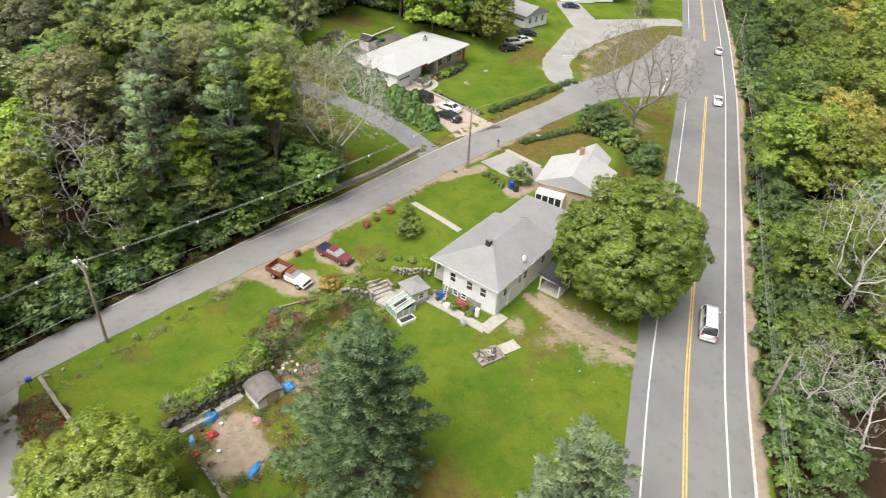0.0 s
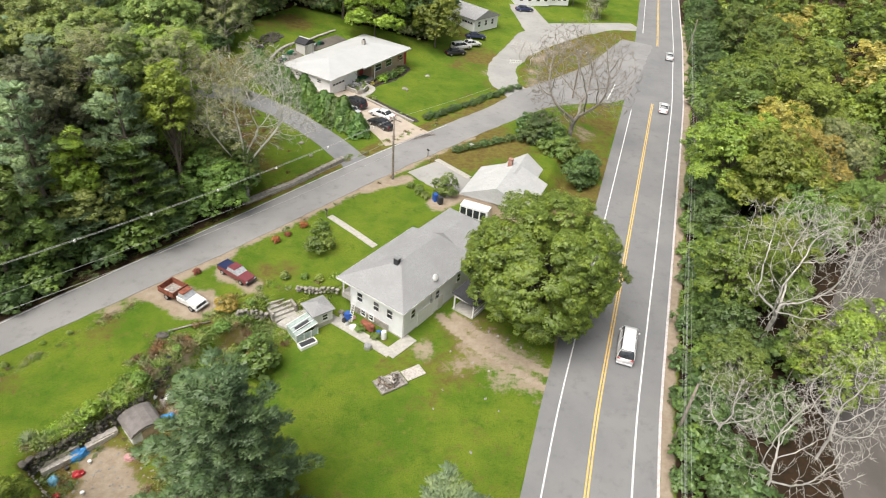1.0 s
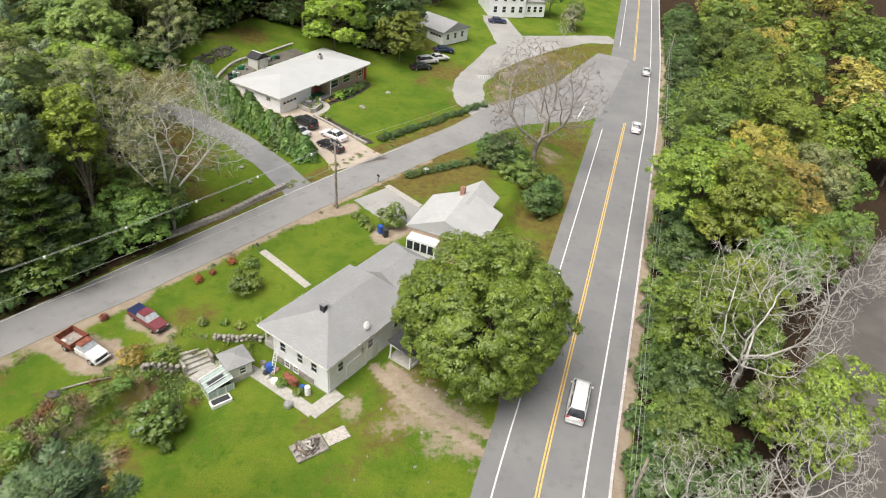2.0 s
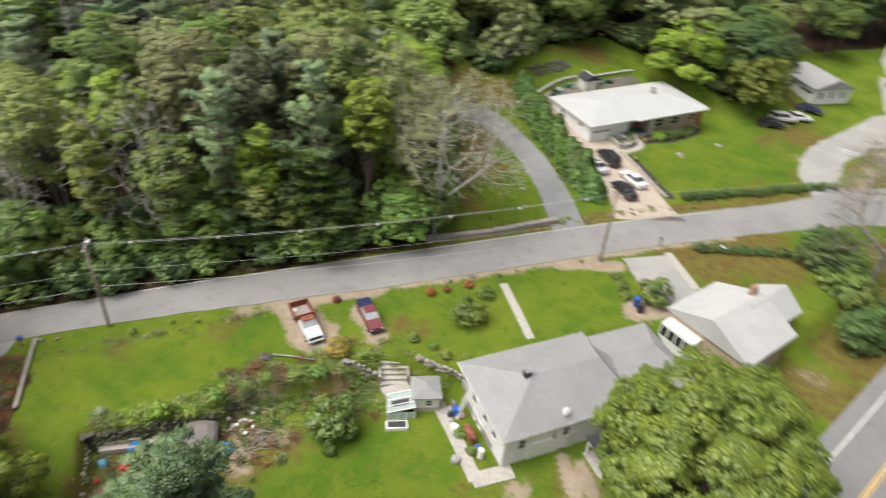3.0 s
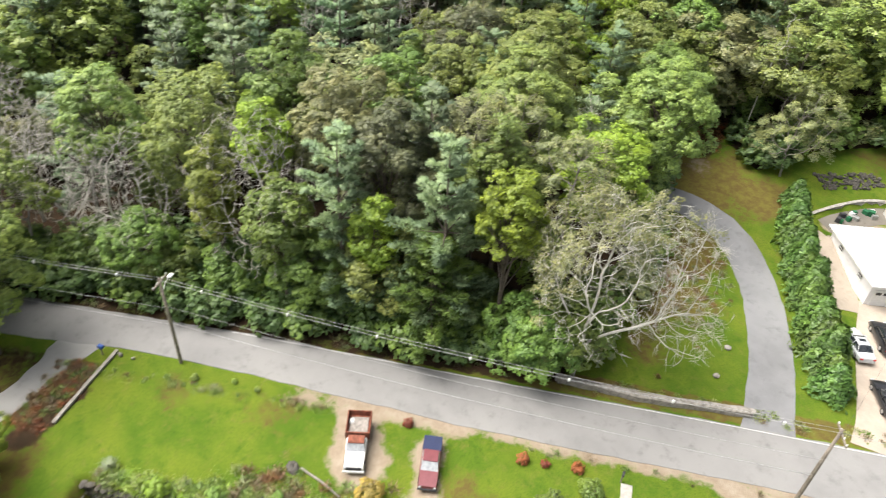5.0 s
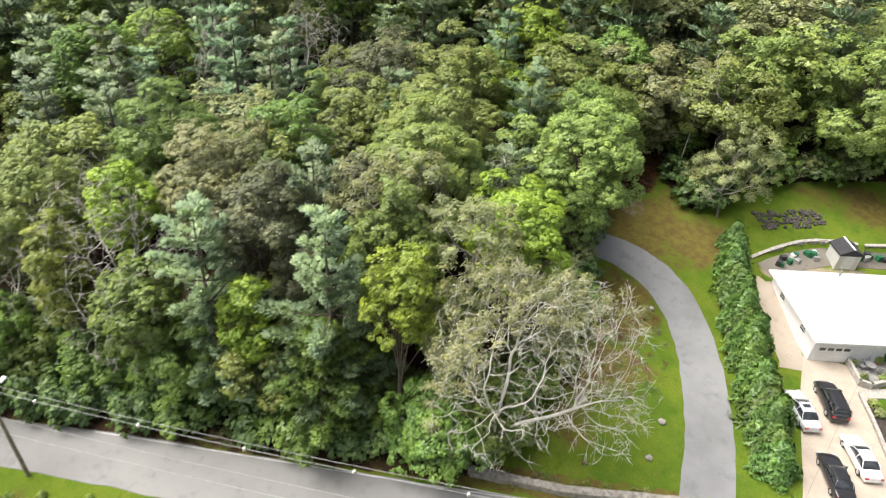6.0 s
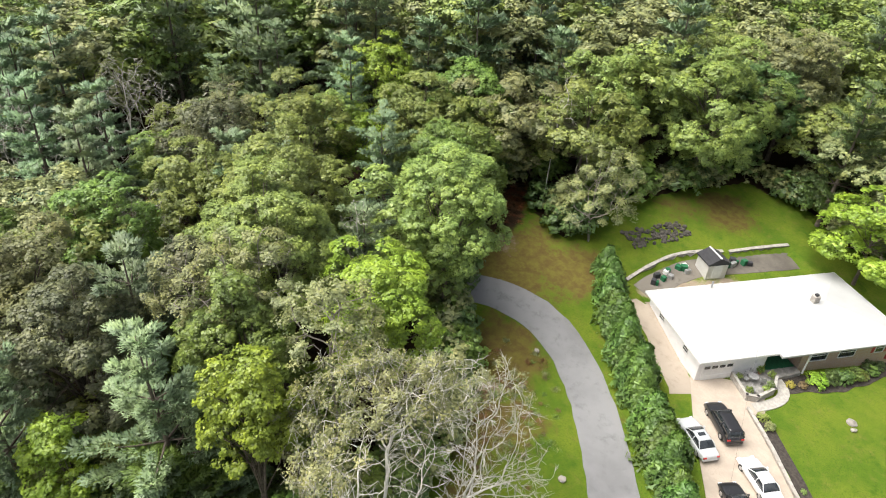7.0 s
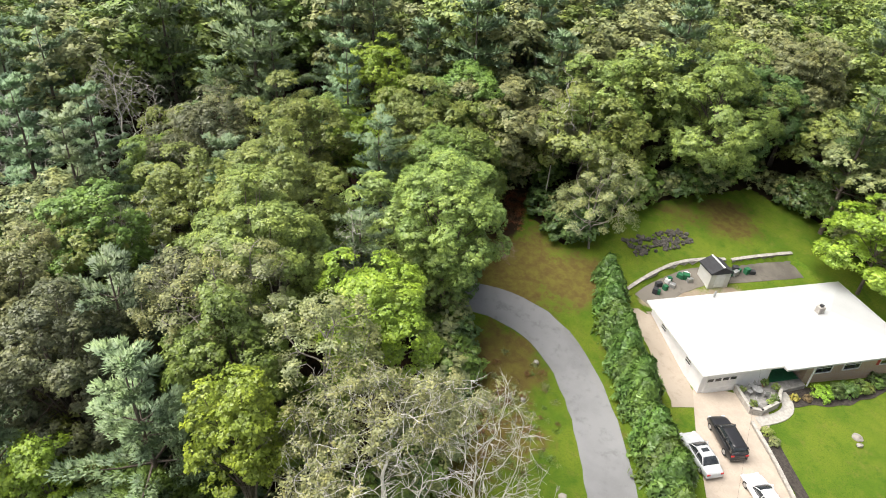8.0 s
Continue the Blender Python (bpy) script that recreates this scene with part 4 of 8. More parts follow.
def thin_oak(seed, h, rx, rz, size=0.15, mat=None, goals=150, cover=0.55):
    """An oak thin of leaf, its pale limbs showing between loose sprays."""
    rng = np.random.default_rng(seed)
    G = crown_goals(rng, goals, (0, 0, h - rz), (rx, rx, rz), 0.45, -0.35)
    path = [(0.3 * math.sin(z * 0.3), 0.2 * math.sin(z * 0.4), z) for z in np.linspace(-0.5, h - 1.7 * rz, 8)]
    nd, pr, rd = skeleton(rng, G, path, step=0.6, kill=0.9, tip=0.022)
    (limbs, twig), tips, out = bare_meshes(rng, nd, pr, rd, (GREY_BARK, GREY_BARK), thin=0.0, twigs=0)
    bpy.data.meshes.remove(twig)
    up = norm(out * 0.5 + np.array([0, 0, 0.8]))
    C = np.concatenate([tips + rng.normal(size=tips.shape) * 0.3 for _ in range(3)])
    V, soft = spray_leaves(C, np.tile(up, (3, 1)), 0.55, max(8, int(cover * 0.95 / (0.56 * size * size))), size, rng)
    return limbs, leaf_mesh("crown", V, mat or L_OLIVE, soft)


def plant(name, meshes, x, y, s=1.0, rot=0.0, label="", category="tree", leaf=None, group="", sz=None, z=None, sink=0.0):
    """Sets one plant on the land: an Empty with its trunk and crown."""
    root = thing(name, Matrix.LocRotScale((x, y, (H(x, y) if z is None else z) - sink), Euler((0, 0, rot)), (s, s, sz or s)), label, category, group)
    for me in meshes:
        ob = new(me.name.split(".")[0], me)
        ob.parent = root
        if leaf and me.name.startswith("crown"):
            ob.material_slots[0].link = "OBJECT"
            ob.material_slots[0].material = leaf
    return root


class Mass:
    """Gathers many plants into one mesh of kind stuff."""

    def __init__(self):
        self.v, self.mi, self.mats, self.n = [], [], [], 0
        self.loops, self.starts, self.soft = [], [], []

    def slot(self, mat):
        if mat not in self.mats:
            self.mats.append(mat)
        return self.mats.index(mat)

    def add(self, meshes, m, leaf=None):
        for me in meshes:
            co = np.empty(len(me.vertices) * 3, np.float32)
            me.vertices.foreach_get("co", co)
            a = np.array(m)
            co = co.reshape(-1, 3) @ a[:3, :3].T + a[:3, 3]
            lv = np.empty(len(me.loops), np.int32)
            me.loops.foreach_get("vertex_index", lv)
            ls = np.empty(len(me.polygons), np.int32)
            me.polygons.foreach_get("loop_start", ls)
            done = sum(len(x) for x in self.loops)
            self.loops.append(lv + self.n)
            self.starts.append(ls + done)
            self.mi.append(np.full(len(ls), self.slot(leaf if leaf and me.name.startswith("crown") else me.materials[0]), np.int32))
            self.v.append(co)
            rot = m.to_euler().to_matrix()
            self.soft.append(SHADING[me.name] @ np.array(rot).T if me.name in SHADING else np.zeros_like(co))
            self.n += len(co)

    def build(self, name, label, category):
        V, L, S, M = (np.concatenate(q) for q in (self.v, self.loops, self.starts, self.mi))
        me = bpy.data.meshes.new(name)
        me.vertices.add(len(V))
        me.vertices.foreach_set("co", V.astype(np.float32).ravel())
        me.loops.add(len(L))
        me.loops.foreach_set("vertex_index", L.astype(np.int32))
        me.polygons.add(len(S))
        me.polygons.foreach_set("loop_start", S.astype(np.int32))
        for mat in self.mats:
            me.materials.append(mat)
        me.polygons.foreach_set("material_index", M)
        me.update(calc_edges=True)
        me.normals_split_custom_set_from_vertices(np.concatenate(self.soft).tolist())
        return tagged(new(name, me), label, category, kind="stuff")


LABELS = {
    "maple_leaves": ("maple_tree", "yellow-green maple in the riverside wood"),
    "fresh_yellow_green_leaves": ("locust_tree", "fresh yellow-green leafy tree by the river"), "rust_coloured_leaves": ("tree", "rust-leaved small tree in the wood"),
    "mid_green_leaves": ("oak_tree", "leafy green woodland oak"), "light_green_leaves": ("ash_tree", "light green broad-crowned woodland tree"),
    "yellow_green_leaves": ("hickory_tree", "bright yellow-green leafy tree"), "greyish_olive_leaves": ("oak_tree", "greyish olive thin-leaved oak"),
    "dark_brownish_leaves": ("beech_tree", "dark brownish-green woodland tree"), "deep_green_leaves": ("hemlock_tree", "deep green shaded woodland tree"),
    "turning_golden_leaves": ("birch_tree", "tree turning golden beside the highway"), "blue_green_needles": ("pine_tree", "blue-green white pine with tiered boughs"),
    "grey_green_needles": ("pine_tree", "grey-green white pine with plumed boughs")}

BROAD = [leafy(11, 17, 5.0, 6.4, 0.21, L_GREEN, cover=0.68), leafy(12, 19, 5.6, 7.2, 0.225, L_GREEN, cover=0.68), leafy(13, 15, 4.6, 5.8, 0.205, L_GREEN, cover=0.68)]
THIN = [thin_oak(21, 17, 4.4, 5.2, goals=230), thin_oak(22, 18, 4.0, 5.6, goals=230)]
FARB = [leafy(31, 18, 5.6, 6.6, 0.46, L_GREEN, rs=0.9, cover=0.85, every=9, dens=1.0), leafy(32, 19, 5.8, 6.8, 0.47, L_LIGHT, rs=0.9, cover=0.85, every=9, dens=1.0)]
EASTB = [leafy(33, 18, 5.4, 6.4, 0.58, L_GREEN, rs=1.05, cover=0.85, every=12, dens=0.95), leafy(34, 19, 5.8, 6.6, 0.6, L_LIGHT, rs=1.1, cover=0.85, every=12, dens=0.95)]
PINES = [pine(41, 22, 6.2, L_PINE, 9, 5, 11, 50, 0.4, 0.42, plume=0.62), pine(42, 20, 5.8, L_PINE2, 8, 5, 11, 50, 0.4, 0.42, plume=0.62)]
FARP = [pine(43, 22, 5.8, L_PINE, 8, 6, 6, 20, 0.75, 0.42, plume=0.95)]
NEARB = [leafy(91, 10, 4.3, 4.0, 0.16, L_LIGHT), leafy(92, 11, 4.8, 4.4, 0.165, L_LIGHT)]
DEADS = [dead(51, 17, 5.2), dead(52, 15, 4.6, 600), dead(53, 16, 3.8, 480)]
MIDB = [leafy(65, 10, 4.2, 4.2, 0.3, L_DEEP, rs=0.6, cover=0.8, every=4), leafy(66, 11, 4.6, 4.6, 0.31, L_DEEP, rs=0.6, cover=0.8, every=4)]
LOWSHRUB = [leafy(63, 2.4, 1.3, 1.2, 0.23, L_GREEN, rb=0.55, rs=0.3, cover=0.75, every=5), leafy(64, 1.8, 1.1, 0.95, 0.2, L_LIGHT, rb=0.5, rs=0.26, cover=0.75, every=5)]
SHRUB = [leafy(61, 2.4, 1.3, 1.2, 0.14, L_GREEN, rb=0.55, rs=0.26), leafy(62, 1.8, 1.1, 0.95, 0.13, L_LIGHT, rb=0.48, rs=0.23)]
FINEB = [leafy(93, 10, 4.2, 4.4, 0.14, L_LIGHT), leafy(94, 11, 4.6, 4.9, 0.145, L_LIGHT)]


def tuft(seed, k, tall, wide):
    """A ragged patch of weeds: blades and leaves that rise and lean outwards."""
    rng = np.random.default_rng(seed)
    P = np.stack([rng.normal(size=k) * wide, rng.normal(size=k) * wide, np.zeros(k)], 1)
    h = tall * (0.3 + 0.9 * rng.random(k)) * np.exp(-(P[:, 0] ** 2 + P[:, 1] ** 2) / (4 * wide * wide))
    A = np.stack([rng.normal(size=k) * 0.5, rng.normal(size=k) * 0.5, np.ones(k)], 1)
    side = np.cross(A, rng.normal(size=(k, 3)))
    side /= np.linalg.norm(side, axis=1)[:, None]
    w = (0.02 + 0.045 * rng.random(k))[:, None]
    tip = P + A * h[:, None]
    V = np.stack([P + A * h[:, None] * 0.2 - side * w, P + A * h[:, None] * 0.45 + side * w, tip], 1).reshape(-1, 3)
    return (leaf_mesh("crown", V, L_GREEN, np.array([0, 0, 1.0]) + rng.normal(size=(k, 3)) * 0.5),)


TUFTS = [tuft(201, 170, 0.5, 0.42), tuft(202, 140, 0.7, 0.34), tuft(203, 180, 0.3, 0.6)]
rt = random.Random(5)
placed = []


def tree(kind, x, y, top=None, leaf=None, s=None, note="", mass=None):
    """kind: a list of (trunk, crown) meshes with their natural heights. top: the height of the tree's tip over the sea of z = 0."""
    i = rt.randrange(len(kind))
    meshes = kind[i]
    nat = {id(BROAD): (17, 19, 15), id(THIN): (17, 18), id(FARB): (18, 19), id(EASTB): (18, 19), id(PINES): (22, 20), id(FARP): (22,), id(DEADS): (17, 15, 16), id(NEARB): (10, 11), id(FINEB): (10, 11)}[id(kind)][i]
    s = s or ((top - H(x, y)) / nat if top else 1.0)
    m = (leaf or meshes[1].materials[0]).name
    if kind is DEADS:
        nm, lb = "dead_tree", "bare grey dead tree with forking limbs"
    else:
        nm, lb = LABELS.get(m, ("tree", "leafy tree"))
    placed.append((x, y, 4.4 * s))
    if mass is not None:
        return mass.add(meshes, Matrix.LocRotScale((x, y, H(x, y)), Euler((0, 0, rt.uniform(0, 6.28))), (s, s, s * rt.uniform(0.92, 1.08))), leaf)
    return plant(nm, meshes, x, y, s, rt.uniform(0, 6.28), note or lb, "tree", leaf, sz=s * rt.uniform(0.92, 1.08))


# the trees that can be told apart, each with its own crown: place, top, radius, half-height, leaf
def own_tree(seed, x, y, top, rx, rz, leaf, size=0.15, note=""):
    nm, lb = LABELS.get(leaf.name, ("tree", "leafy tree"))
    plant(nm, leafy(seed, top - H(x, y), rx, rz, size, leaf), x, y, 1.0, 0.0, note or lb, "tree")
    placed.append((x, y, rx * 1.1))


for i, (x, y, top, rx, rz, leaf) in enumerate((
        (-32.1, 67, 23.4, 4.3, 7.2, L_DARK), (-20.2, 73.1, 22.5, 2.4, 4.5, L_YELLOW), (-23.9, 85.6, 23.2, 4, 6, L_YELLOW), (-25.9, 75.4, 22.9, 3.8, 5.7, L_GREEN),
        (-33.5, 82.4, 26.4, 5, 7.5, L_LIGHT), (-40.5, 87.4, 25.6, 4.6, 7.2, L_LIGHT), (-30.6, 99.2, 24.4, 4.8, 6.6, L_LIGHT), (-37.2, 104.0, 22.4, 3.6, 6.0, L_GREEN),
        (-27.5, 63.5, 18.4, 1.8, 5.3, L_YELLOW), (-38.5, 51.7, 19.6, 2, 5.5, L_LOCUST), (-40.1, 65.2, 24, 4.6, 6.6, L_OLIVE), (-31.7, 58.6, 12.1, 3.4, 3.8, L_GREEN),
        (-42.5, 44.7, 11.2, 3.2, 3.8, L_GREEN), (-17.4, 74.4, 10.8, 3.2, 4.2, L_GREEN), (-45.9, 51, 21.8, 3.6, 5.7, L_LIGHT), (-54.3, 43.8, 21.4, 4, 6, L_LIGHT),
        (-41.3, 57.4, 21.6, 2.4, 4.5, L_YELLOW), (-51.7, 63.3, 23, 4.4, 6.6, L_GREEN), (-48.2, 83.2, 22.8, 4.2, 6.3, L_LIGHT), (-39.4, 30.0, 19.2, 4.8, 7.8, L_LIGHT),
        (-34.5, 75.2, 22, 3.2, 5.4, L_DARK), (-46.5, 73.2, 22.4, 4.2, 6.3, L_GREEN), (-26.2, 65.5, 13.1, 2.6, 3.6, L_DEEP), (-33.0, 56.4, 17.6, 3.0, 4.0, L_GREEN), (-52.5, 96.6, 24, 5.0, 7.4, L_LIGHT), (-46.8, 109.6, 24.4, 4.6, 7.0, L_LIGHT),
        (-48.4, 119.0, 24, 4.6, 7.4, L_GREEN), (-39.2, 132.6, 24.6, 5.2, 7.8, L_LIGHT), (-34.6, 153.0, 26.4, 5.4, 8.4, L_LIGHT), (-25.0, 159.0, 27, 5.4, 8.4, L_OLIVE))):
    own_tree(300 + i, x, y, top, rx, rz, leaf, 0.15 if i < 20 else 0.185)
for x, y, top, leaf, k in ((-29.9, 61.3, 23.3, L_PINE2, 0), (-24, 68.9, 23.8, L_PINE2, 1), (-32.3, 71.2, 24.4, L_PINE, 0)):
    plant("pine_tree", pine(320 + k, top - H(x, y), 5.4, leaf, 9, 5, 12, 70, 0.34, 0.5, plume=0.55), x, y, 1.0, k, "blue-green white pine with tiered boughs above the lane", "tree")
    placed.append((x, y, 4.2))
plant("hemlock_tree", pine(330, 12.4, 4.4, L_GREEN, 8, 7, 11, 50, 0.36, 0.42, low=0.15, plume=0.6), -23.2, 67.5, 1.0, 0.0, "dark layered evergreen at the wood's edge", "tree")
placed.append((-23.2, 67.5, 3.6))
for x, y, top, k in ((-29, 74.2, 24.6, 0), (-29.2, 79, 24.2, 1), (-21.2, 79.6, 23.6, 2), (-29.3, 121.8, 18.2, 3)):
    plant("oak_tree", thin_oak(340 + k, top - H(x, y), (3.1, 3.1, 3.6, 4.6)[k], 4.0 if k < 3 else 6.2, 0.13, goals=260 if k < 3 else 420, cover=0.62), x, y, 1.0, k, "greyish olive thin-leaved oak with pale limbs", "tree")
    placed.append((x, y, 3.2))
for kind, leaf, x, y, top in (
        (BROAD, L_LIGHT, -28.4, 64.6, 15.5), (BROAD, L_LIGHT, -46.6, 69.6, 20), (DEADS, None, -46.5, 76.2, 20), (PINES, L_PINE, -65.2, 111.9, 28), (PINES, L_PINE, -56, 106, 25), (PINES, L_PINE, -77, 79.8, 27), (PINES, L_PINE, -66, 74, 25),
        (BROAD, L_DARK, -59, 89.3, 22), 
        (PINES, L_PINE, -4.5, 158.1, 20), 
        (DEADS, None, -65, 27, 20), (DEADS, None, -52.2, 38.2, 20.6), (DEADS, None, -44.7, 44.8, 19.4), (DEADS, None, -37.0, 55.4, 20.4), (DEADS, None, -60.5, 34.5, 20.5), (DEADS, None, -71, 25, 21), (PINES, L_PINE, -58.5, 40.5, 19),
        (PINES, L_PINE2, -58.6, 76.1, 24), (BROAD, L_OLIVE, -53, 70.2, 22),
        (FINEB, L_GREEN, -46.5, 24, 16), (FINEB, L_LIGHT, -53, 28, 17), (FINEB, L_LIGHT, -50, 15, 16), (NEARB, L_GREEN, -44, 17.5, 9)):
    tree(kind, x, y, top, leaf)
# by the highway and the river
for kind, leaf, x, y, top in (
        (BROAD, L_LOCUST, 74, 120, 20), (BROAD, L_MAPLE, 62, 111, 19.4), (BROAD, L_LOCUST, 55.4, 82, 17.6), (BROAD, L_LOCUST, 52.6, 88.4, 19), (BROAD, L_ORANGE, 62.4, 87, 16.4), (BROAD, L_ORANGE, 60.4, 95, 18), (BROAD, L_GREEN, 57, 101, 18),
        (BROAD, L_LOCUST, 53.4, 52.6, 12.5), (BROAD, L_MAPLE, 45.6, 63.5, 13.5), (BROAD, L_LOCUST, 51.5, 67.6, 13), (BROAD, L_GREEN, 42.0, 50.8, 9.5), (BROAD, L_LOCUST, 68.6, 104.6, 18), (BROAD, L_OLIVE, 70, 94, 15)):
    tree(kind, x, y, top, leaf)

# the big maple by the house
MAPLE = leafy(71, 16.0, 7.3, 7.5, 0.165, L_MAPLE, rb=1.6, rs=0.46, cover=0.8, gaps=0.0, dens=1.5, low=-0.97, lobes=0.45, pack=1.9)
plant("maple_tree", MAPLE, 23.3, 59.8, 1.0, 0.4, "large round maple with dense yellow-green leaves beside the house", "tree")
# pines in the foreground lot
FPINE = [pine(81, 17.5, 7.6, L_PINE3, 14, 9, 13, 80, 0.3, 0.55, low=0.06, plume=0.62), pine(82, 14.8, 5.4, L_PINE2, 12, 7, 11, 60, 0.34, 0.55, low=0.08, plume=0.55)]
plant("pine_tree", FPINE[0], -2.2, 33.0, 1.0, 0.0, "broad blue-green pine standing in the lower lawn", "tree")
plant("pine_tree", FPINE[1], 14.2, 27.3, 1.0, 1.0, "grey-green pine near the highway verge", "tree")
# yellow-green trees by the trailer
for x, y, s, lf in ((-20.4, 27.0, 1.0, L_LOCUST), (-25.6, 28.6, 0.6, L_LOCUST), (-17.0, 21.8, 1.0, L_LIGHT), (-23, 22, 0.85, L_LOCUST)):
    plant("locust_tree", FINEB[rt.randrange(2)], x, y, s, rt.uniform(0, 6), "bushy yellow-green tree at the lawn's lower corner", "tree", lf)
# the half-dead oak on the lawn by the gravel drive: bleached limbs reach east and north, thin grey-green leaf hangs on in the west
def half_dead_oak():
    rng = np.random.default_rng(112)
    G = np.concatenate([crown_goals(rng, 1500, (1.0, 1.0, 13.4), (7.2, 8.6, 6.2), 0.45, -0.5), crown_goals(rng, 300, (5.0, 6.5, 8.0), (3.0, 4.6, 2.4), 0.3)])
    # an upright bole that forks into four crooked stems
    limbs, up = [(0.08 * math.sin(2 * z), 0, z) for z in np.linspace(-0.5, 3.2, 8)], list(range(-1, 7))
    for dx, dy, dz in ((-3.2, -1.6, 6.6), (-0.8, 1.2, 8.0), (2.2, -1.8, 7.0), (3.4, 4.2, 5.6)):
        last = 7
        for k in range(1, 11):
            t = k / 10
            limbs.append((dx * t ** 1.2 + 0.22 * math.sin(5 * t + dx), dy * t ** 1.2 + 0.22 * math.cos(6 * t + dy), 3.2 + dz * t ** 0.9))
            up.append(last)
            last = len(limbs) - 1
    nd, pr, rd = skeleton(rng, G, limbs, tip=0.014, power=2.35, parents=up)
    (wood, twig), tips, out = bare_meshes(rng, nd, pr, rd, (BLEACHED, OAK_TWIG), twigs=4, tlen=0.75)
    leafy_tips = (tips[:, 0] + 0.25 * (tips[:, 2] - 10) * -1 + rng.normal(size=len(tips)) * 1.4) < 0.3
    T, O = tips[leafy_tips], out[leafy_tips]
    up = norm(O * 0.5 + np.array([0, 0, 0.8]))
    C = np.concatenate([T, T + rng.normal(size=T.shape) * 0.4])
    V, soft = spray_leaves(C, np.tile(up, (2, 1)), 0.5, 24, 0.13, rng)
    root = plant("dead_oak", (wood, twig), -14.0, 78.2, 1.0, 0.0, "half-dead oak with bleached spreading branches on the lawn", "tree")
    leaves = new("leaves", leaf_mesh("leaves", V, L_OLIVE, soft))
    leaves.parent = root
    leaves["label"] = "thin grey-green leaves"


half_dead_oak()
for x, y, s in ((-16.9, 77.4, 0.85), (-15.3, 75.0, 0.72), (-16.8, 80.2, 0.7)):
    plant("sapling", MIDB[0], x, y, s, x, "leafy green sapling at the foot of the half-dead oak", "tree", L_GREEN)
placed.append((-14.0, 78.2, 7.5))
# dead trees along the river and at the junction
OAKD = dead(113, 17, 7.6, 1100, tip=0.015, r_top=0.4)
for i, (x, y, s) in enumerate(((49.2, 59.4, 1.08), (39.2, 44.4, 0.72), (41.6, 38.6, 0.86), (50.5, 45.5, 0.9), (57, 72, 0.8), (66, 52, 0.8), (70, 78, 0.9), (92, 118, 0.9), (98, 130, 0.9))):
    plant("dead_tree", (OAKD, DEADS[1], DEADS[0], DEADS[1], DEADS[0], DEADS[0], DEADS[1], DEADS[0], DEADS[1])[i], x, y, s, 1.3 * i + 0.4, "bare grey dead tree above the river bank", "tree")
plant("dead_tree", dead(102, 15.0, 7.6, 2000, mats=(GREY_BARK, GREY_BARK), r_top=0.44, tip=0.018, twigs=5), 32.8, 107.3, 1.22, 0.6, "bare grey many-branched tree at the road junction", "tree")
plant("dead_tree", DEADS[2], 45.0, 172, 0.6, 1.0, "bare grey tree beside the loop drive", "tree")
for x, y, s in ((26.5, 148.0, 0.6), (28.8, 145.6, 0.5), (38, 158, 0.3), (33, 152, 0.3), (43, 167, 0.35)):
    plant("brush_pile", DEADS[1], x, y, s, rt.uniform(0, 6), "heap of cut bare branches on dry grass", "brush pile", sz=s * 0.5)
# pale snag in the wood
plant("dead_tree", dead(103, 18, 2.0, 60, r_top=0.3, tip=0.02), -34.0, 91.4, 1.0, 0, "slim bleached snag rising out of the wood", "tree")
plant("dead_tree", dead(104, 18, 1.6, 40, r_top=0.25, tip=0.02), -37, 122, 1.0, 0, "slim pale dead trunk at the path's end", "tree")

# trees behind the ranch house
plant("spruce_tree", PINES[1], -13.0, 150.0, 0.95, 1.0, "dark green conifer at the back lawn's edge", "tree", L_DEEP)
placed.append((-13.0, 150.0, 5.0))
own_tree(361, -28.2, 142.6, 26.0, 6.6, 8.6, L_LIGHT, 0.19, "tall light green tree leaning over the back lawn")
plant("hickory_tree", NEARB[0], -5.2, 143.0, 1.3, 0.0, "bright yellow-green tree behind the ranch house", "tree", L_YELLOW, sz=1.2)
plant("spruce_tree", BROAD[0], 3.4, 150.5, 0.95, 1.0, "dense round dark green tree behind the ranch house", "tree", L_DEEP)
plant("ash_tree", NEARB[1], 7.6, 147.4, 0.95, 2.0, "yellow-green garden tree by the ranch house", "tree", L_LOCUST)
for x, y, s, lf in ((8, 156, 0.7, L_DEEP), (4, 162, 0.8, L_GREEN), (-4, 170, 0.9, L_DEEP), (14, 190, 0.7, L_GREEN), (44, 196, 0.6, L_DEEP), (50, 190, 0.5, L_GREEN), (49, 186, 0.45, L_OLIVE), (8, 200, 0.9, L_GREEN), (20, 210, 0.8, L_DEEP)):
    plant("tree", BROAD[rt.randrange(3)], x, y, s, rt.uniform(0, 6), "dark leafy garden tree", "tree", lf)
    placed.append((x, y, 3.5))

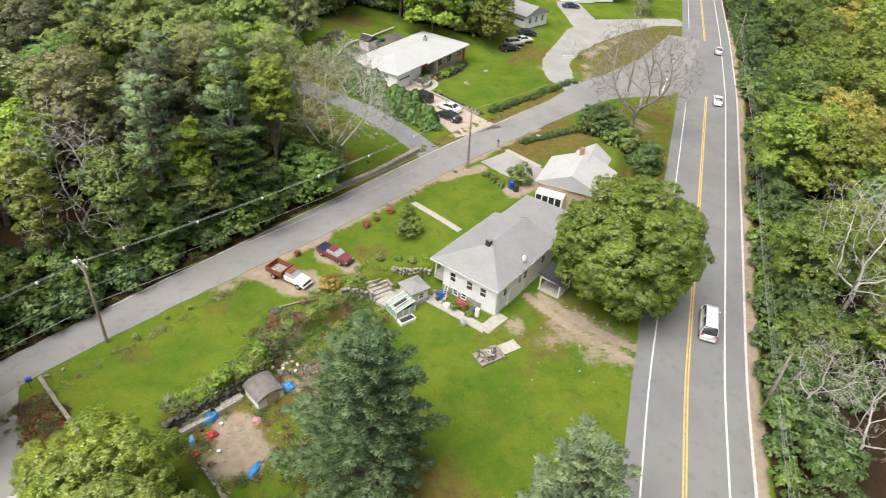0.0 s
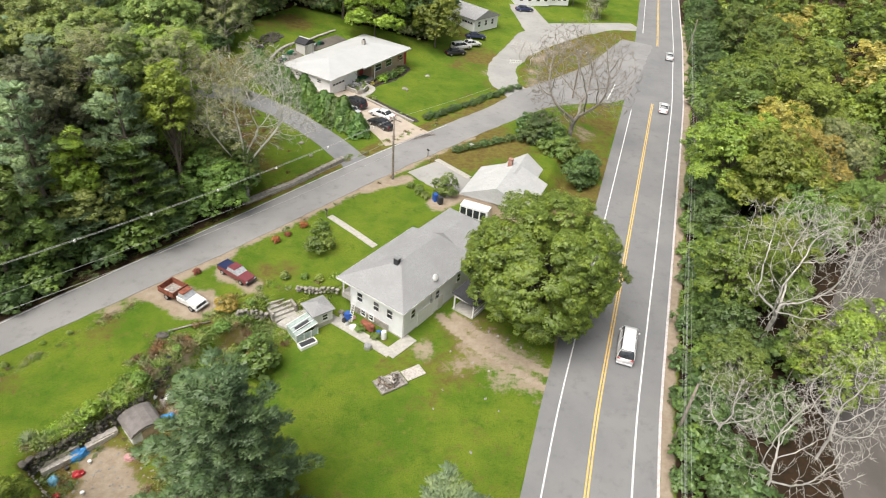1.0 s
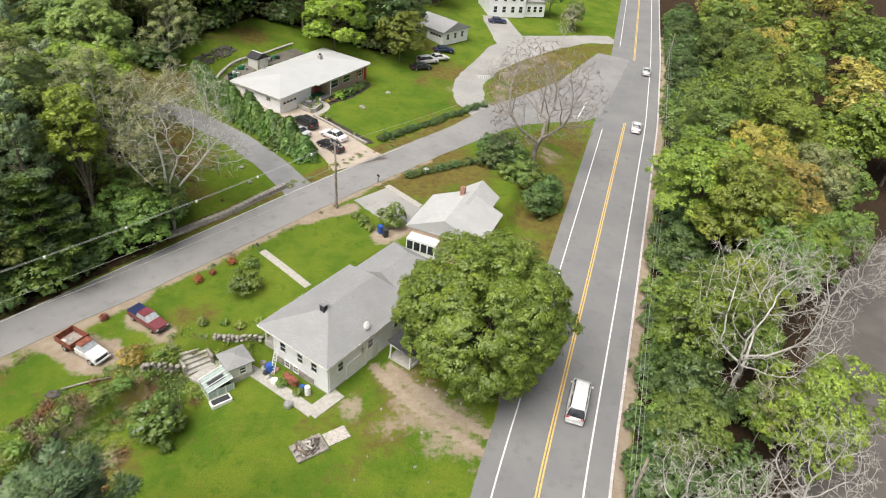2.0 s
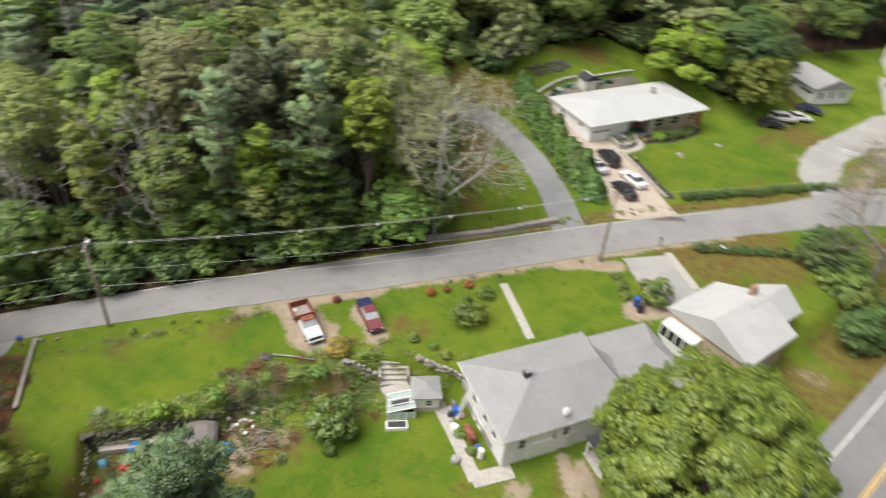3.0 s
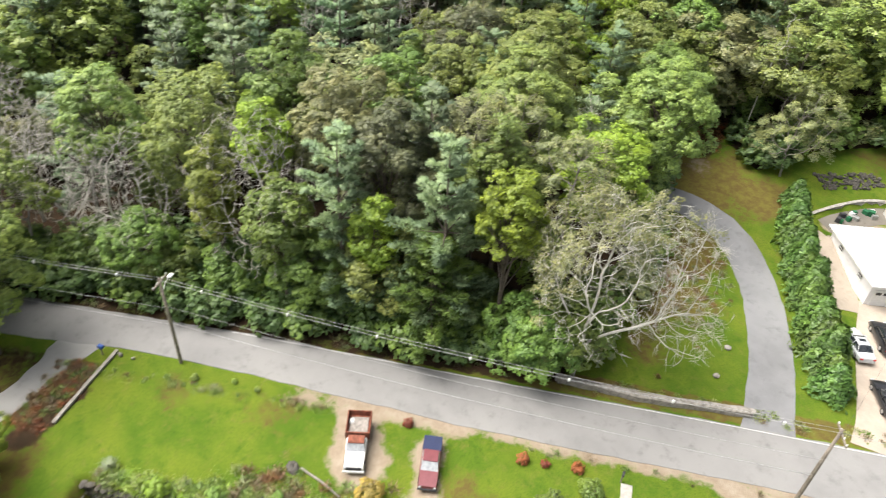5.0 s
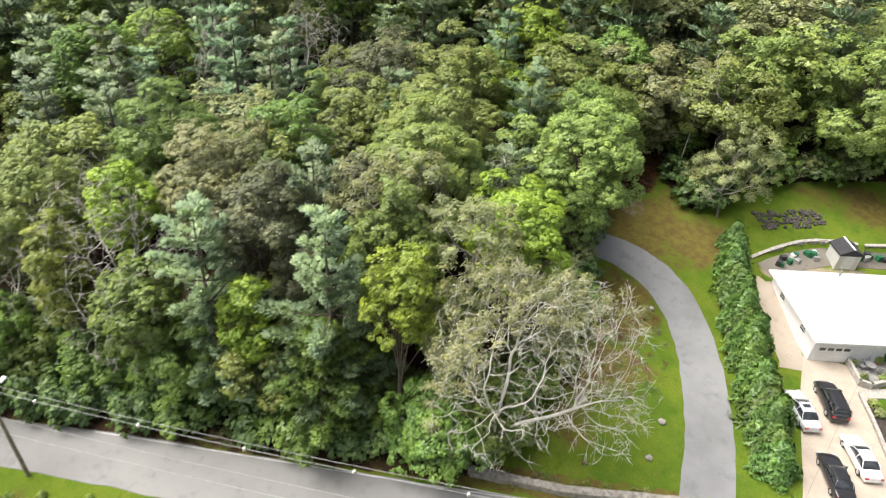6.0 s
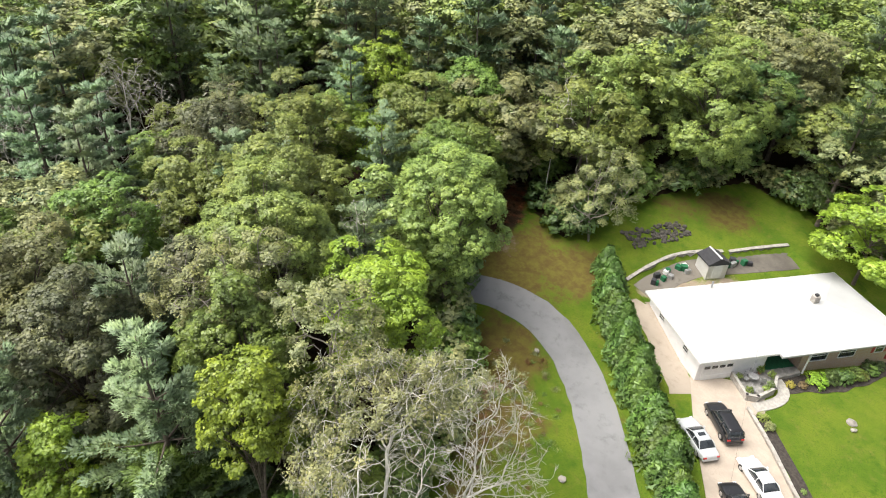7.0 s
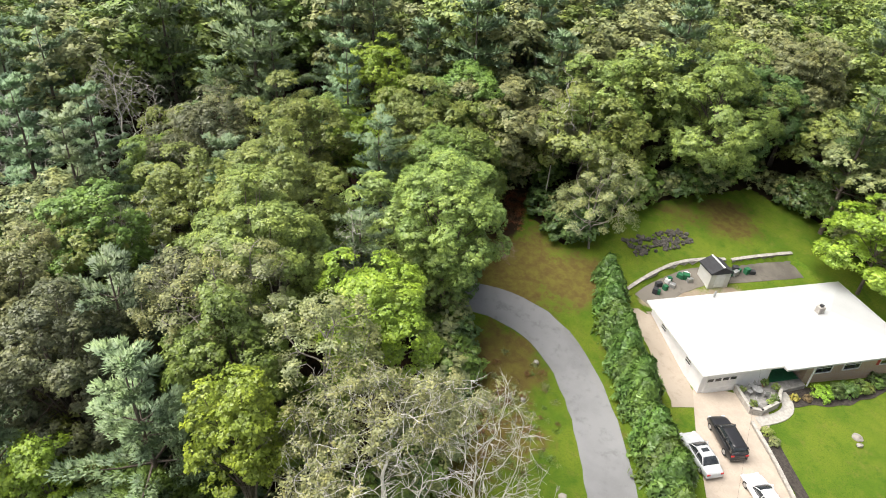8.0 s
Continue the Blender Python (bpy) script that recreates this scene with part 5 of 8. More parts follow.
# arborvitae hedge between the gravel drive and the ranch house
def cedar(seed):
    rng = np.random.default_rng(seed)
    k = 4200
    t = rng.random(k) ** 0.8
    az = rng.random(k) * 6.283
    r = (1.2 - 0.95 * t) * (0.6 + 0.55 * rng.random(k)) * (1 + 0.22 * np.sin(4 * az + 7 * t) + 0.1 * np.sin(9 * az - 11 * t))
    P = np.stack([np.cos(az) * r, np.sin(az) * r, 0.15 + 3.5 * t], 1)
    N = np.stack([np.cos(az), np.sin(az), 0.5 + 0 * az], 1) + rng.normal(size=(k, 3)) * 0.45
    N /= np.linalg.norm(N, axis=1)[:, None]
    v, f = [], []
    tube_data([(0, 0, -0.3), (0, 0, 1.5), (0.03, 0, 3.2)], [0.09, 0.07, 0.02], 5, v, f)
    me = bpy.data.meshes.new("trunk")
    me.from_pydata([tuple(p) for p in v], [], f)
    me.materials.append(BARK)
    soft = np.stack([np.cos(az), np.sin(az), 0.55 + 0 * az], 1) + rng.normal(size=(k, 3)) * 0.3
    return me, leaf_mesh("crown", cards(P, N, 0.3 + 0.2 * rng.random(k), 0.1 + 0.08 * rng.random(k), rng, 0.2), L_HEDGE, soft)


CEDARS = [cedar(1), cedar(2)]
hedge_line = resample([(-24.6, 119.3), (-20.0, 114.4), (-12.6, 108.3), (-7.4, 104.0), (-2.2, 99.6)], 1.45)
for i, (x, y) in enumerate(hedge_line):
    s = rt.uniform(1.25, 1.85)
    plant("arborvitae", CEDARS[i % 2], x + rt.uniform(-0.25, 0.25), y + rt.uniform(-0.25, 0.25), s, rt.uniform(0, 6), "dense green arborvitae in a boundary hedge", "hedge shrub", group="hedge along the driveway", sz=s * rt.uniform(0.62, 0.85))

# shrubs and garden plants
for x, y, s, lf, nm, lb in (
        (12.3, 83.6, 1.2, L_GREEN, "evergreen_shrub", "round bright green shrub at the lawn corner"),
        (-2.4, 68.0, 1.35, L_GREEN, "garden_shrub", "large loose green shrub on the front lawn"), (-3.0, 72.3, 0.75, L_GREEN, "flowering_shrub", "green shrub with pale flowers near the path"),
        (-1.2, 124.0, 0.75, L_YELLOW, "yellow_shrub", "yellow-green rounded shrub by the porch"),
        (0.4, 127.4, 0.6, L_GREEN, "garden_shrub", "green shrub in the front flower bed"), (1.4, 131.4, 0.6, L_DEEP, "garden_shrub", "dark green shrub in the front flower bed"),
        (-9.6, 53.2, 0.62, L_GREEN, "weedy_shrub", "leafy weeds on the bank"), (-8.1, 52.0, 0.56, L_LIGHT, "weedy_shrub", "leafy weeds on the bank"), (-6.6, 53.6, 0.43, L_GREEN, "weedy_shrub", "leafy weeds on the bank"), (-11.2, 51.4, 0.46, L_LIGHT, "weedy_shrub", "leafy weeds on the bank"),
        (-17.6, 41.6, 0.6, L_YELLOW, "goldenrod_clump", "yellow flowering weeds above the stone wall"), (-15.9, 43.3, 0.50, L_LIGHT, "weedy_shrub", "tall weeds above the stone wall"), (-15.0, 45.4, 0.50, L_GREEN, "weedy_shrub", "tall weeds above the stone wall"), (-13.0, 49.8, 0.37, L_GREEN, "weedy_shrub", "low weeds at the wall's end"),
        (-5.2, 62.0, 0.37, L_LIGHT, "weedy_shrub", "low green plants beside the steps"), (-3.0, 62.4, 0.34, L_GREEN, "weedy_shrub", "low green plants beside the steps"), (-1.3, 62.2, 0.34, L_LIGHT, "weedy_shrub", "low green plants beside the steps"), (-7.8, 57.2, 0.37, L_GREEN, "weedy_shrub", "low green plants beside the steps"),
        (-28.2, 46.2, 0.24, L_LIGHT, "weed_clump", "weeds along the lane's edge"), (-26.2, 49.4, 0.22, L_LOCUST, "weed_clump", "weeds along the lane's edge"), (-24.4, 51.0, 0.22, L_LIGHT, "weed_clump", "weeds along the lane's edge"),
        (8.6, 83.2, 0.5, L_GREEN, "weed_clump", "leafy border by the parking place"), (9.6, 82.0, 0.5, L_LIGHT, "weed_clump", "leafy border by the parking place"), (7.4, 84.6, 0.45, L_GREEN, "weed_clump", "leafy border by the parking place"),
        (4.2, 56.6, 0.45, L_GREEN, "weed_clump", "low plants along the house wall"), (6.0, 55.6, 0.4, L_GREEN, "weed_clump", "low plants along the house wall")):
    plant(nm, SHRUB[rt.randrange(2)], x, y, s, rt.uniform(0, 6), lb, "shrub", lf)
plant("catalpa_tree", leafy(69, 3.6, 2.0, 1.8, 0.36, L_HEDGE, rb=0.8, rs=0.45, cover=0.9), -5.2, 50.0, 1.0, 0.0, "young tree with large bright green leaves in the lower lawn", "tree")
L_GOLD = leaf_mat("golden_brown_leaves", (0.34, 0.24, 0.06))
plant("golden_shrub", leafy(70, 2.0, 1.2, 0.9, 0.11, L_GOLD, rb=0.5, rs=0.26), -10.0, 56.2, 0.8, 0.0, "golden-brown bush on the bank below the truck", "shrub")
for i in range(44):
    t = rt.random()
    x, y = 25.2 + 9.6 * t + rt.gauss(0, 1.6), 110 - 15 * t + rt.gauss(0, 1.6)
    plant("wild_shrub", SHRUB[i % 2] if i % 4 else MIDB[0], x, y, rt.uniform(0.8, 1.5) if i % 4 else rt.uniform(0.36, 0.52), rt.uniform(0, 6), "wild green undergrowth below the bare tree", "shrub", rt.choice((L_GREEN, L_DEEP, L_DEEP)), group="thicket at the junction")
for i in range(46):
    t = i / 45
    plant("wild_shrub", LOWSHRUB[i % 2], 8.2 + 17.0 * t + rt.uniform(-0.4, 0.4), 108.6 + 21.5 * t + rt.uniform(-0.4, 0.4), rt.uniform(0.36, 0.5), rt.uniform(0, 6), "low clipped hedge along the lawn", "shrub", L_DEEP, group="low lawn hedge")
for i in range(12):
    t = i / 11
    plant("wild_shrub", LOWSHRUB[i % 2], 13.5 + 12 * t, 97.2 + 9 * t, 0.5, rt.uniform(0, 6), "dark low hedge by the cottage lawn", "shrub", L_DEEP, group="cottage hedge")

# the woods: every free place takes a tree
def woods(x0, x1, y0, y1, step, ok, pick):
    y = y0
    while y < y1:
        x = x0
        while x < x1:
            px, py = x + rt.uniform(-0.42, 0.42) * step, y + rt.uniform(-0.42, 0.42) * step
            if ok(px, py) and all((px - a) ** 2 + (py - b) ** 2 > (0.66 * r + 0.6) ** 2 for a, b, r in placed):
                pick(px, py)
            x += step
        y += step


def in_poly(x, y, pts):
    return bool(inside(np.array([x]), np.array([y]), pts)[0])


WOODS = [(-62, -5), (-78, -14), (-112, 5), (-124, 60), (-114, 115), (-84, 160), (-50, 212), (-22, 216), (0, 176), (40, 190), (60, 20), (-30, 20)]


def uphill_ok(x, y):
    w, n = lane_wn(x, y)
    if n < 9.0 or in_poly(x, y, CLEARING) or float(poly_dist(np.array([x]), np.array([y]), CLEARING + CLEARING[:1])[0]) < 2.5:
        return False
    if not in_poly(x, y, WOODS):
        return False
    return x < highway_x(y) - 14 and not (y > 160 and x > -2 and y < 225)


FAR_WOODS, UNDER = Mass(), Mass()


SNAGS = [(-78, 14), (-44, 27), (-35, 47), (-44, 60), (-78, 46)]


def pick_near(x, y):
    if in_poly(x, y, SNAGS):
        r = rt.random()
        if r < 0.18:
            tree(DEADS, x, y, H(x, y) + rt.uniform(13, 17))
        elif r < 0.5:
            tree(THIN, x, y, H(x, y) + rt.uniform(9, 13))
        else:
            tree(BROAD, x, y, H(x, y) + rt.uniform(8, 13), rt.choice((L_GREEN, L_OLIVE, L_LIGHT)))
        return
    far = math.hypot(x + 5, y - 60) > 78 or y < 15
    r = rt.random()
    edge = float(poly_dist(np.array([x]), np.array([y]), CLEARING[:19])[0])
    if edge < 8 and not (x < -18 and 128 < y < 158):
        tree(NEARB, x, y, H(x, y) + rt.uniform(12, 18), rt.choice((L_GREEN, L_LIGHT, L_OLIVE, L_DEEP)))
    elif far:
        if r < 0.35:
            tree(FARP, x, y, H(x, y) + rt.uniform(17, 23), rt.choice((L_PINE, L_PINE2)), mass=FAR_WOODS)
        else:
            tree(FARB, x, y, H(x, y) + rt.uniform(14, 20), rt.choice((L_LIGHT, L_GREEN, L_GREEN, L_LIGHT, L_OLIVE)), mass=FAR_WOODS)
    elif r < 0.3:
        tree(PINES, x, y, H(x, y) + rt.uniform(14, 19), rt.choice((L_PINE, L_PINE2)))
    elif r < 0.40:
        tree(DEADS, x, y, H(x, y) + rt.uniform(11, 16))
    elif r < 0.52:
        tree(THIN, x, y, H(x, y) + rt.uniform(12, 17))
    else:
        tree(BROAD, x, y, H(x, y) + rt.uniform(10, 17), rt.choice((L_GREEN, L_LIGHT, L_OLIVE, L_GREEN, L_YELLOW, L_LIGHT, L_LOCUST)))


ring = resample([(-24.5, 88), (-30, 96), (-37.5, 103), (-46, 114), (-43, 126), (-36, 127), (-35.5, 134), (-33, 144), (-28, 154), (-17, 158.5), (-9, 154), (-2, 153)], 5.2)
for x, y in ring:
    if not 129 < y < 152 and all((x - a) ** 2 + (y - b) ** 2 > (0.6 * r + 0.5) ** 2 for a, b, r in placed):
        tree(NEARB, x, y, H(x, y) + rt.uniform(11, 17), rt.choice((L_GREEN, L_LIGHT, L_OLIVE, L_DEEP)))
woods(-150, 60, -20, 250, 6.6, uphill_ok, pick_near)


for i in range(46):   # woods behind the farmhouse
    x = rt.uniform(2, 84)
    y = np.interp(x, [2, 8, 30, 80], [172, 188, 217, 243]) + 3 + 34 * rt.random() ** 1.4
    if x < highway_x(y) - 13 and not (24 < x < 44 and y < 208):
        tree(FARB if i % 4 else FARP, x, float(y), H(x, float(y)) + rt.uniform(13, 19), rt.choice((L_GREEN, L_DEEP, L_LIGHT)) if i % 4 else L_PINE, mass=FAR_WOODS)


def river_ok(x, y):
    e = (x - float(highway_x(y))) * 0.965
    return 16.0 < e < 62 and 6 < y < 215 and x < 62 + 0.5 * y and abs(e - float(river_e(y))) > 11.5 and (e < 30 or y > 66 or (e > 46 and y > 20))


def pick_river(x, y):
    e = (x - float(highway_x(y))) * 0.965
    lf = rt.choice((L_GREEN, L_LOCUST, L_LOCUST, L_MAPLE, L_MAPLE, L_ORANGE, L_GREEN))
    if e > 30 or y > 165:
        tree(EASTB, x, y, H(x, y) + rt.uniform(8, 15), lf, mass=FAR_WOODS)
    elif rt.random() < 0.12:
        tree(THIN, x, y, H(x, y) + rt.uniform(9, 13))
    else:
        tree(BROAD, x, y, H(x, y) + rt.uniform(6.5, 10) + (5 if y > 66 else 0), lf)


woods(-20, 190, 2, 240, 9.0, river_ok, pick_river)
for i in range(44):   # saplings between the verge and the tall trees, their shade put into dark leaves
    y, e = 16 + 4.4 * i + rt.uniform(-1.5, 1.5), rt.uniform(10.2, 13.0)
    plant("sapling", MIDB[i % 2], float(highway_x(y)) + e / 0.965, y, rt.uniform(0.38, 0.66), rt.uniform(0, 6), "leafy sapling beside the highway verge, coloured dark as if shaded", "tree", L_DEEP, group="saplings along the highway")


def low_ok(x, y):
    w, n = lane_wn(x, y)
    return n < -5 and w < 8 and x < 5 and y < 22 and not (-46 < x < -22 and 8 < y < 27)


woods(-70, 10, -12, 24, 7.5, low_ok, lambda x, y: tree(BROAD, x, y, H(x, y) + rt.uniform(9, 13), rt.choice((L_GREEN, L_LIGHT, L_OLIVE))))
# undergrowth at the wood's edge and along the highway, shade put into deep green
def under(meshes, x, y, s, leaf):
    UNDER.add(meshes, Matrix.LocRotScale((x, y, H(x, y)), Euler((0, 0, rt.uniform(0, 6.28))), (s, s, s)), leaf)


for i in range(115):
    x, y = lane_at(rt.uniform(-8, 50), rt.uniform(4.8, 10.5))
    under(LOWSHRUB[i % 2], x, y, rt.uniform(0.8, 1.9), rt.choice((L_DEEP, L_DEEP, L_GREEN)))
for i in range(46):
    x, y = lane_at(rt.uniform(0, 49), rt.uniform(8, 12))
    plant("sapling", MIDB[i % 2], x, y, rt.uniform(0.4, 0.7), rt.uniform(0, 6), "leafy sapling at the wood's edge", "tree", rt.choice((L_DEEP, L_GREEN)), group="saplings along the lane")
for i in range(230):
    y, e = rt.uniform(14, 210), 7.9 + 13 * rt.random() ** 1.9
    under(LOWSHRUB[i % 2], float(highway_x(y)) + e / 0.965, y, rt.uniform(1.0, 2.0) * (0.6 if e < 9.2 else 1), rt.choice((L_DEEP, L_DEEP, L_GREEN)))
edge_pts = resample(CLEARING[:19], 1.5)
for i, (x, y) in enumerate(edge_pts):
    for _ in range(2):
        px, py = x + rt.uniform(-3.4, 0.2), y + rt.uniform(-1.5, 2.5)
        if not in_poly(px, py, CLEARING) and lane_wn(px, py)[1] > 6:
            under(LOWSHRUB[i % 2], px, py, rt.uniform(0.9, 2.2), rt.choice((L_DEEP, L_GREEN, L_OLIVE)))
# rough weeds, dry stalks and seedlings on the bank between the lawns
L_BRACKEN = leaf_mat("browned_weed_leaves", (0.21, 0.11, 0.05))
L_DRY = leaf_mat("dry_brown_stalks", (0.2, 0.15, 0.08))
bank = [(-21, 37.6), (-17.4, 42), (-14.6, 46.0), (-12.6, 50), (-8.5, 54.5), (-5.6, 56.2)]
for i in range(640):
    k = rt.randrange(len(bank) - 1)
    t = rt.random()
    x, y = (bank[k][j] + (bank[k + 1][j] - bank[k][j]) * t for j in (0, 1))
    wide = 0.6 if k < 2 else 2.0
    x, y = x + rt.gauss(0, wide) * 0.75, y + rt.gauss(0, wide) * 0.75
    if k < 2 and (x - bank[k][0]) * 0.79 - (y - bank[k][1]) * 0.61 > 0.6:
        continue
    tone = noise.noise(Vector((x * 0.35, y * 0.35, 7)))
    lf = rt.choice((L_GREEN, L_LIGHT, L_GREEN, L_OLIVE)) if tone > -0.05 else rt.choice((L_DRY, L_DRY, L_BRACKEN, L_OLIVE, L_GREEN))
    under(TUFTS[i % 3], x, y, rt.uniform(0.45, 1.05), L_YELLOW if k < 2 and rt.random() < 0.3 else lf)
for i in range(260):   # weeds round the pit and its clutter
    x, y = rt.uniform(-20.5, -7), rt.uniform(31, 49)
    if math.hypot(x + 14.2, y - 36) > 3.0 and scarp_blend(np.array([x]), np.array([y]))[0] < 0.3:
        under(TUFTS[i % 3], x, y, rt.uniform(0.4, 1.0), rt.choice((L_GREEN, L_DRY, L_OLIVE, L_BRACKEN, L_DEEP)))
for i in range(420):   # rough grass along both edges of the lane
    w = rt.uniform(-4, 92)
    n = rt.uniform(-4.4, -3.4) if i % 3 else rt.uniform(3.6, 5.2)
    x, y = lane_at(w, n)
    if (abs(w - 40) > 7 and (w < 40 or i % 5 == 0)) or n > 0:
        under(TUFTS[i % 3], x, y, rt.uniform(0.25, 0.7), rt.choice((L_LIGHT, L_OLIVE, L_DRY, L_GREEN)))
for i in range(200):
    a, q = rt.random(), rt.gauss(0, 0.9)
    x, y = -34 + 5.4 * a - 0.3 + 0.65 * q, 37.4 - 5.4 * a + 0.75 * q
    under(TUFTS[i % 3], x, y, rt.uniform(0.4, 0.9), rt.choice((L_GREEN, L_BRACKEN, L_RUST, L_DRY, L_BRACKEN)))
for i in range(110):   # weeds over the stones beside the steps
    t = rt.random()
    under(TUFTS[i % 3], -8.6 + 9.6 * t + rt.gauss(0, 0.5), 56.2 + 5.6 * t + rt.gauss(0, 0.55), rt.uniform(0.4, 1.0), rt.choice((L_GREEN, L_LIGHT, L_DRY, L_LOCUST)))
for i in range(240):   # rusty fallen leaves where the path enters the wood
    under(TUFTS[2], rt.gauss(-40.6, 1.6), rt.gauss(119.4, 2.4), rt.uniform(0.3, 0.7), rt.choice((L_RUST, L_BRACKEN, L_BRACKEN)))
for i in range(260):   # patches of long grass on the lawn by the gravel drive
    x, y = rt.gauss(-20, 3.5), rt.gauss(95, 4.5)
    if in_poly(x, y, CLEARING) and float(poly_dist(np.array([x]), np.array([y]), GRAVEL_LINE)[0]) > 3.2:
        under(TUFTS[i % 3], x, y, rt.uniform(0.3, 0.8), rt.choice((L_DRY, L_OLIVE, L_BRACKEN, L_GREEN)))
FAR_WOODS.build("far_woods", "distant mixed green woodland crowns", "woods")
UNDER.build("undergrowth", "dense green shrubs and saplings under the woods", "undergrowth")

# ---- buildings ----
def window(parent, m, w=0.9, h=1.3, frame_mat=TRIM, name="window", shutters=None):
    """A framed sash window; m places it with x along the wall, y outwards and z up, from the sill's middle."""
    fr = part(name, boxes((-w / 2 - 0.09, -w / 2, -0.05, 0.05, -0.08, h + 0.09), (w / 2, w / 2 + 0.09, -0.05, 0.05, -0.08, h + 0.09), (-w / 2, w / 2, -0.05, 0.05, h, h + 0.09), (-w / 2, w / 2, -0.05, 0.08, -0.08, 0.0), (-w / 2, w / 2, -0.03, 0.03, h / 2 - 0.03, h / 2 + 0.03)), frame_mat, parent)
    fr.matrix_local = m
    for z0, z1 in ((0, h / 2 - 0.03), (h / 2 + 0.03, h)):
        part("pane", boxes((-w / 2, w / 2, -0.02, 0.0, z0, z1)), GLASS, fr)
    if shutters:
        for s in (-1, 1):
            a, b = sorted((s * (w / 2 + 0.1), s * (w / 2 + 0.42)))
            part("shutter", boxes((a, b, -0.03, 0.04, -0.05, h + 0.05)), shutters, fr)
    return fr


def face(x, y, z, deg):
    """A place on a wall whose outward side points to deg in the thing's own plan."""
    return pose(x, y, z, 0, 0, deg - 90)


def hip_roof(name, x0, x1, y0, y1, z, rise, ends, mat, parent, over=0.4, thick=0.18, ridge_axis="y", shift=0.0):
    """A hipped or gabled roof over a rectangle; ends: how far the ridge stops short at the low and the high end (0 gives a gable)."""
    bm = bmesh.new()
    X0, X1, Y0, Y1 = x0 - over, x1 + over, y0 - over, y1 + over
    xm = (X0 + X1) / 2 + shift
    if ridge_axis == "y":
        r = [(xm, Y0 + ends[0], z + rise), (xm, Y1 - ends[1], z + rise)]
    else:
        ym = (Y0 + Y1) / 2 + shift
        r = [(X0 + ends[0], ym, z + rise), (X1 - ends[1], ym, z + rise)]
    c = [(X0, Y0, z), (X1, Y0, z), (X1, Y1, z), (X0, Y1, z)]
    v = [bm.verts.new(p) for p in c + r]
    lo = [bm.verts.new((p[0], p[1], p[2] - thick)) for p in c]
    if ridge_axis == "y":
        fs = [(0, 1, 4), (1, 2, 5, 4), (2, 3, 5), (3, 0, 4, 5)]
    else:
        fs = [(0, 1, 5, 4), (1, 2, 5), (2, 3, 4, 5), (3, 0, 4)]
    for f in fs:
        bm.faces.new([v[i] for i in f])
    for i in range(4):
        bm.faces.new((v[i], lo[i], lo[(i + 1) % 4], v[(i + 1) % 4]))
    bm.faces.new(lo[::-1])
    bmesh.ops.recalc_face_normals(bm, faces=bm.faces)
    return part(name, bm, mat, parent, uv=True)


def gutter_frame(parent, x0, x1, y0, y1, z, over):
    a, b, c, d = x0 - over, x1 + over, y0 - over, y1 + over
    for nm, bx in (("fascia", (a - 0.03, a, c, d)), ("fascia", (b, b + 0.03, c, d)), ("fascia", (a - 0.03, b + 0.03, c - 0.03, c)), ("fascia", (a - 0.03, b + 0.03, d, d + 0.03))):
        part(nm, boxes((*bx, z - 0.2, z + 0.02)), TRIM, parent)


# the old house: x across from west to east, y along it from south to north
HA = math.degrees(math.atan2(0.831, 0.557)) - 90
house = thing("house", pose(1.55, 60.6, 0, 0, 0, HA), "white-sided old house with a grey hipped roof, built into the bank", "house")
part("wall", boxes((1.3, 8.7, 0.15, 13.0, 0.55, 4.35)), SIDING, house)
part("foundation", boxes((1.28, 8.72, 0.12, 13.0, -0.6, 0.55)), CONC, house, "pale concrete and stone foundation")
part("stone_base", boxes((1.26, 6.8, 0.06, 0.16, -0.6, 1.25)), FIELDSTONE, house, "fieldstone base of the south wall")
hip_roof("roof", -0.1, 8.75, 0.0, 12.9, 4.5, 2.35, (4.6, 2.0), ROOF_GREY, house, over=0.35, shift=0.6)
gutter_frame(house, -0.1, 8.75, 0.0, 12.9, 4.45, 0.36)
part("extension_wall", boxes((0.6, 8.0, 13.0, 20.4, -0.3, 3.95)), SIDING, house)
hip_roof("extension_roof", 0.3, 8.2, 13.2, 20.4, 4.1, 1.75, (0.2, 2.6), ROOF_GREY, house, over=0.3)
part("corner_board", boxes((8.66, 8.74, 0.1, 0.24, 0.55, 4.3)), TRIM, house)
part("corner_board", boxes((1.24, 1.32, 0.1, 0.24, 0.55, 4.3)), TRIM, house)
for x in (2.6, 5.0, 6.9):
    window(house, face(x, 0.14, 2.35, -90), 0.75, 1.15)
for x in (3.2, 4.4):
    window(house, face(x, 0.05, 0.7, -90), 0.6, 0.7, name="basement_window")
for y in (1.9, 6.3, 10.5):
    window(house, face(8.71, y, 2.35, 0), 0.7, 1.1)
part("cellar_door", boxes((8.69, 8.75, 2.9, 5.6, 0.1, 2.35)), TRIM, house, "wide white cellar door")
part("door_frame", boxes((8.7, 8.79, 2.75, 2.9, 0.05, 2.5), (8.7, 8.79, 5.6, 5.75, 0.05, 2.5), (8.7, 8.79, 2.9, 5.6, 2.35, 2.5)), TRIM, house)
part("entry_door", boxes((8.69, 8.76, 6.6, 7.5, 0.25, 2.3)), SIDING2, house, "pale entry door below the porch roof")
part("downpipe", boxes((8.72, 8.8, 0.3, 0.38, 0.3, 4.2)), TRIM, house)
part("meter_box", boxes((8.7, 8.85, 4.95, 5.25, 2.5, 3.0)), STEEL, house)
part("conduit", boxes((8.71, 8.77, 5.05, 5.1, 3.0, 4.2)), STEEL, house)
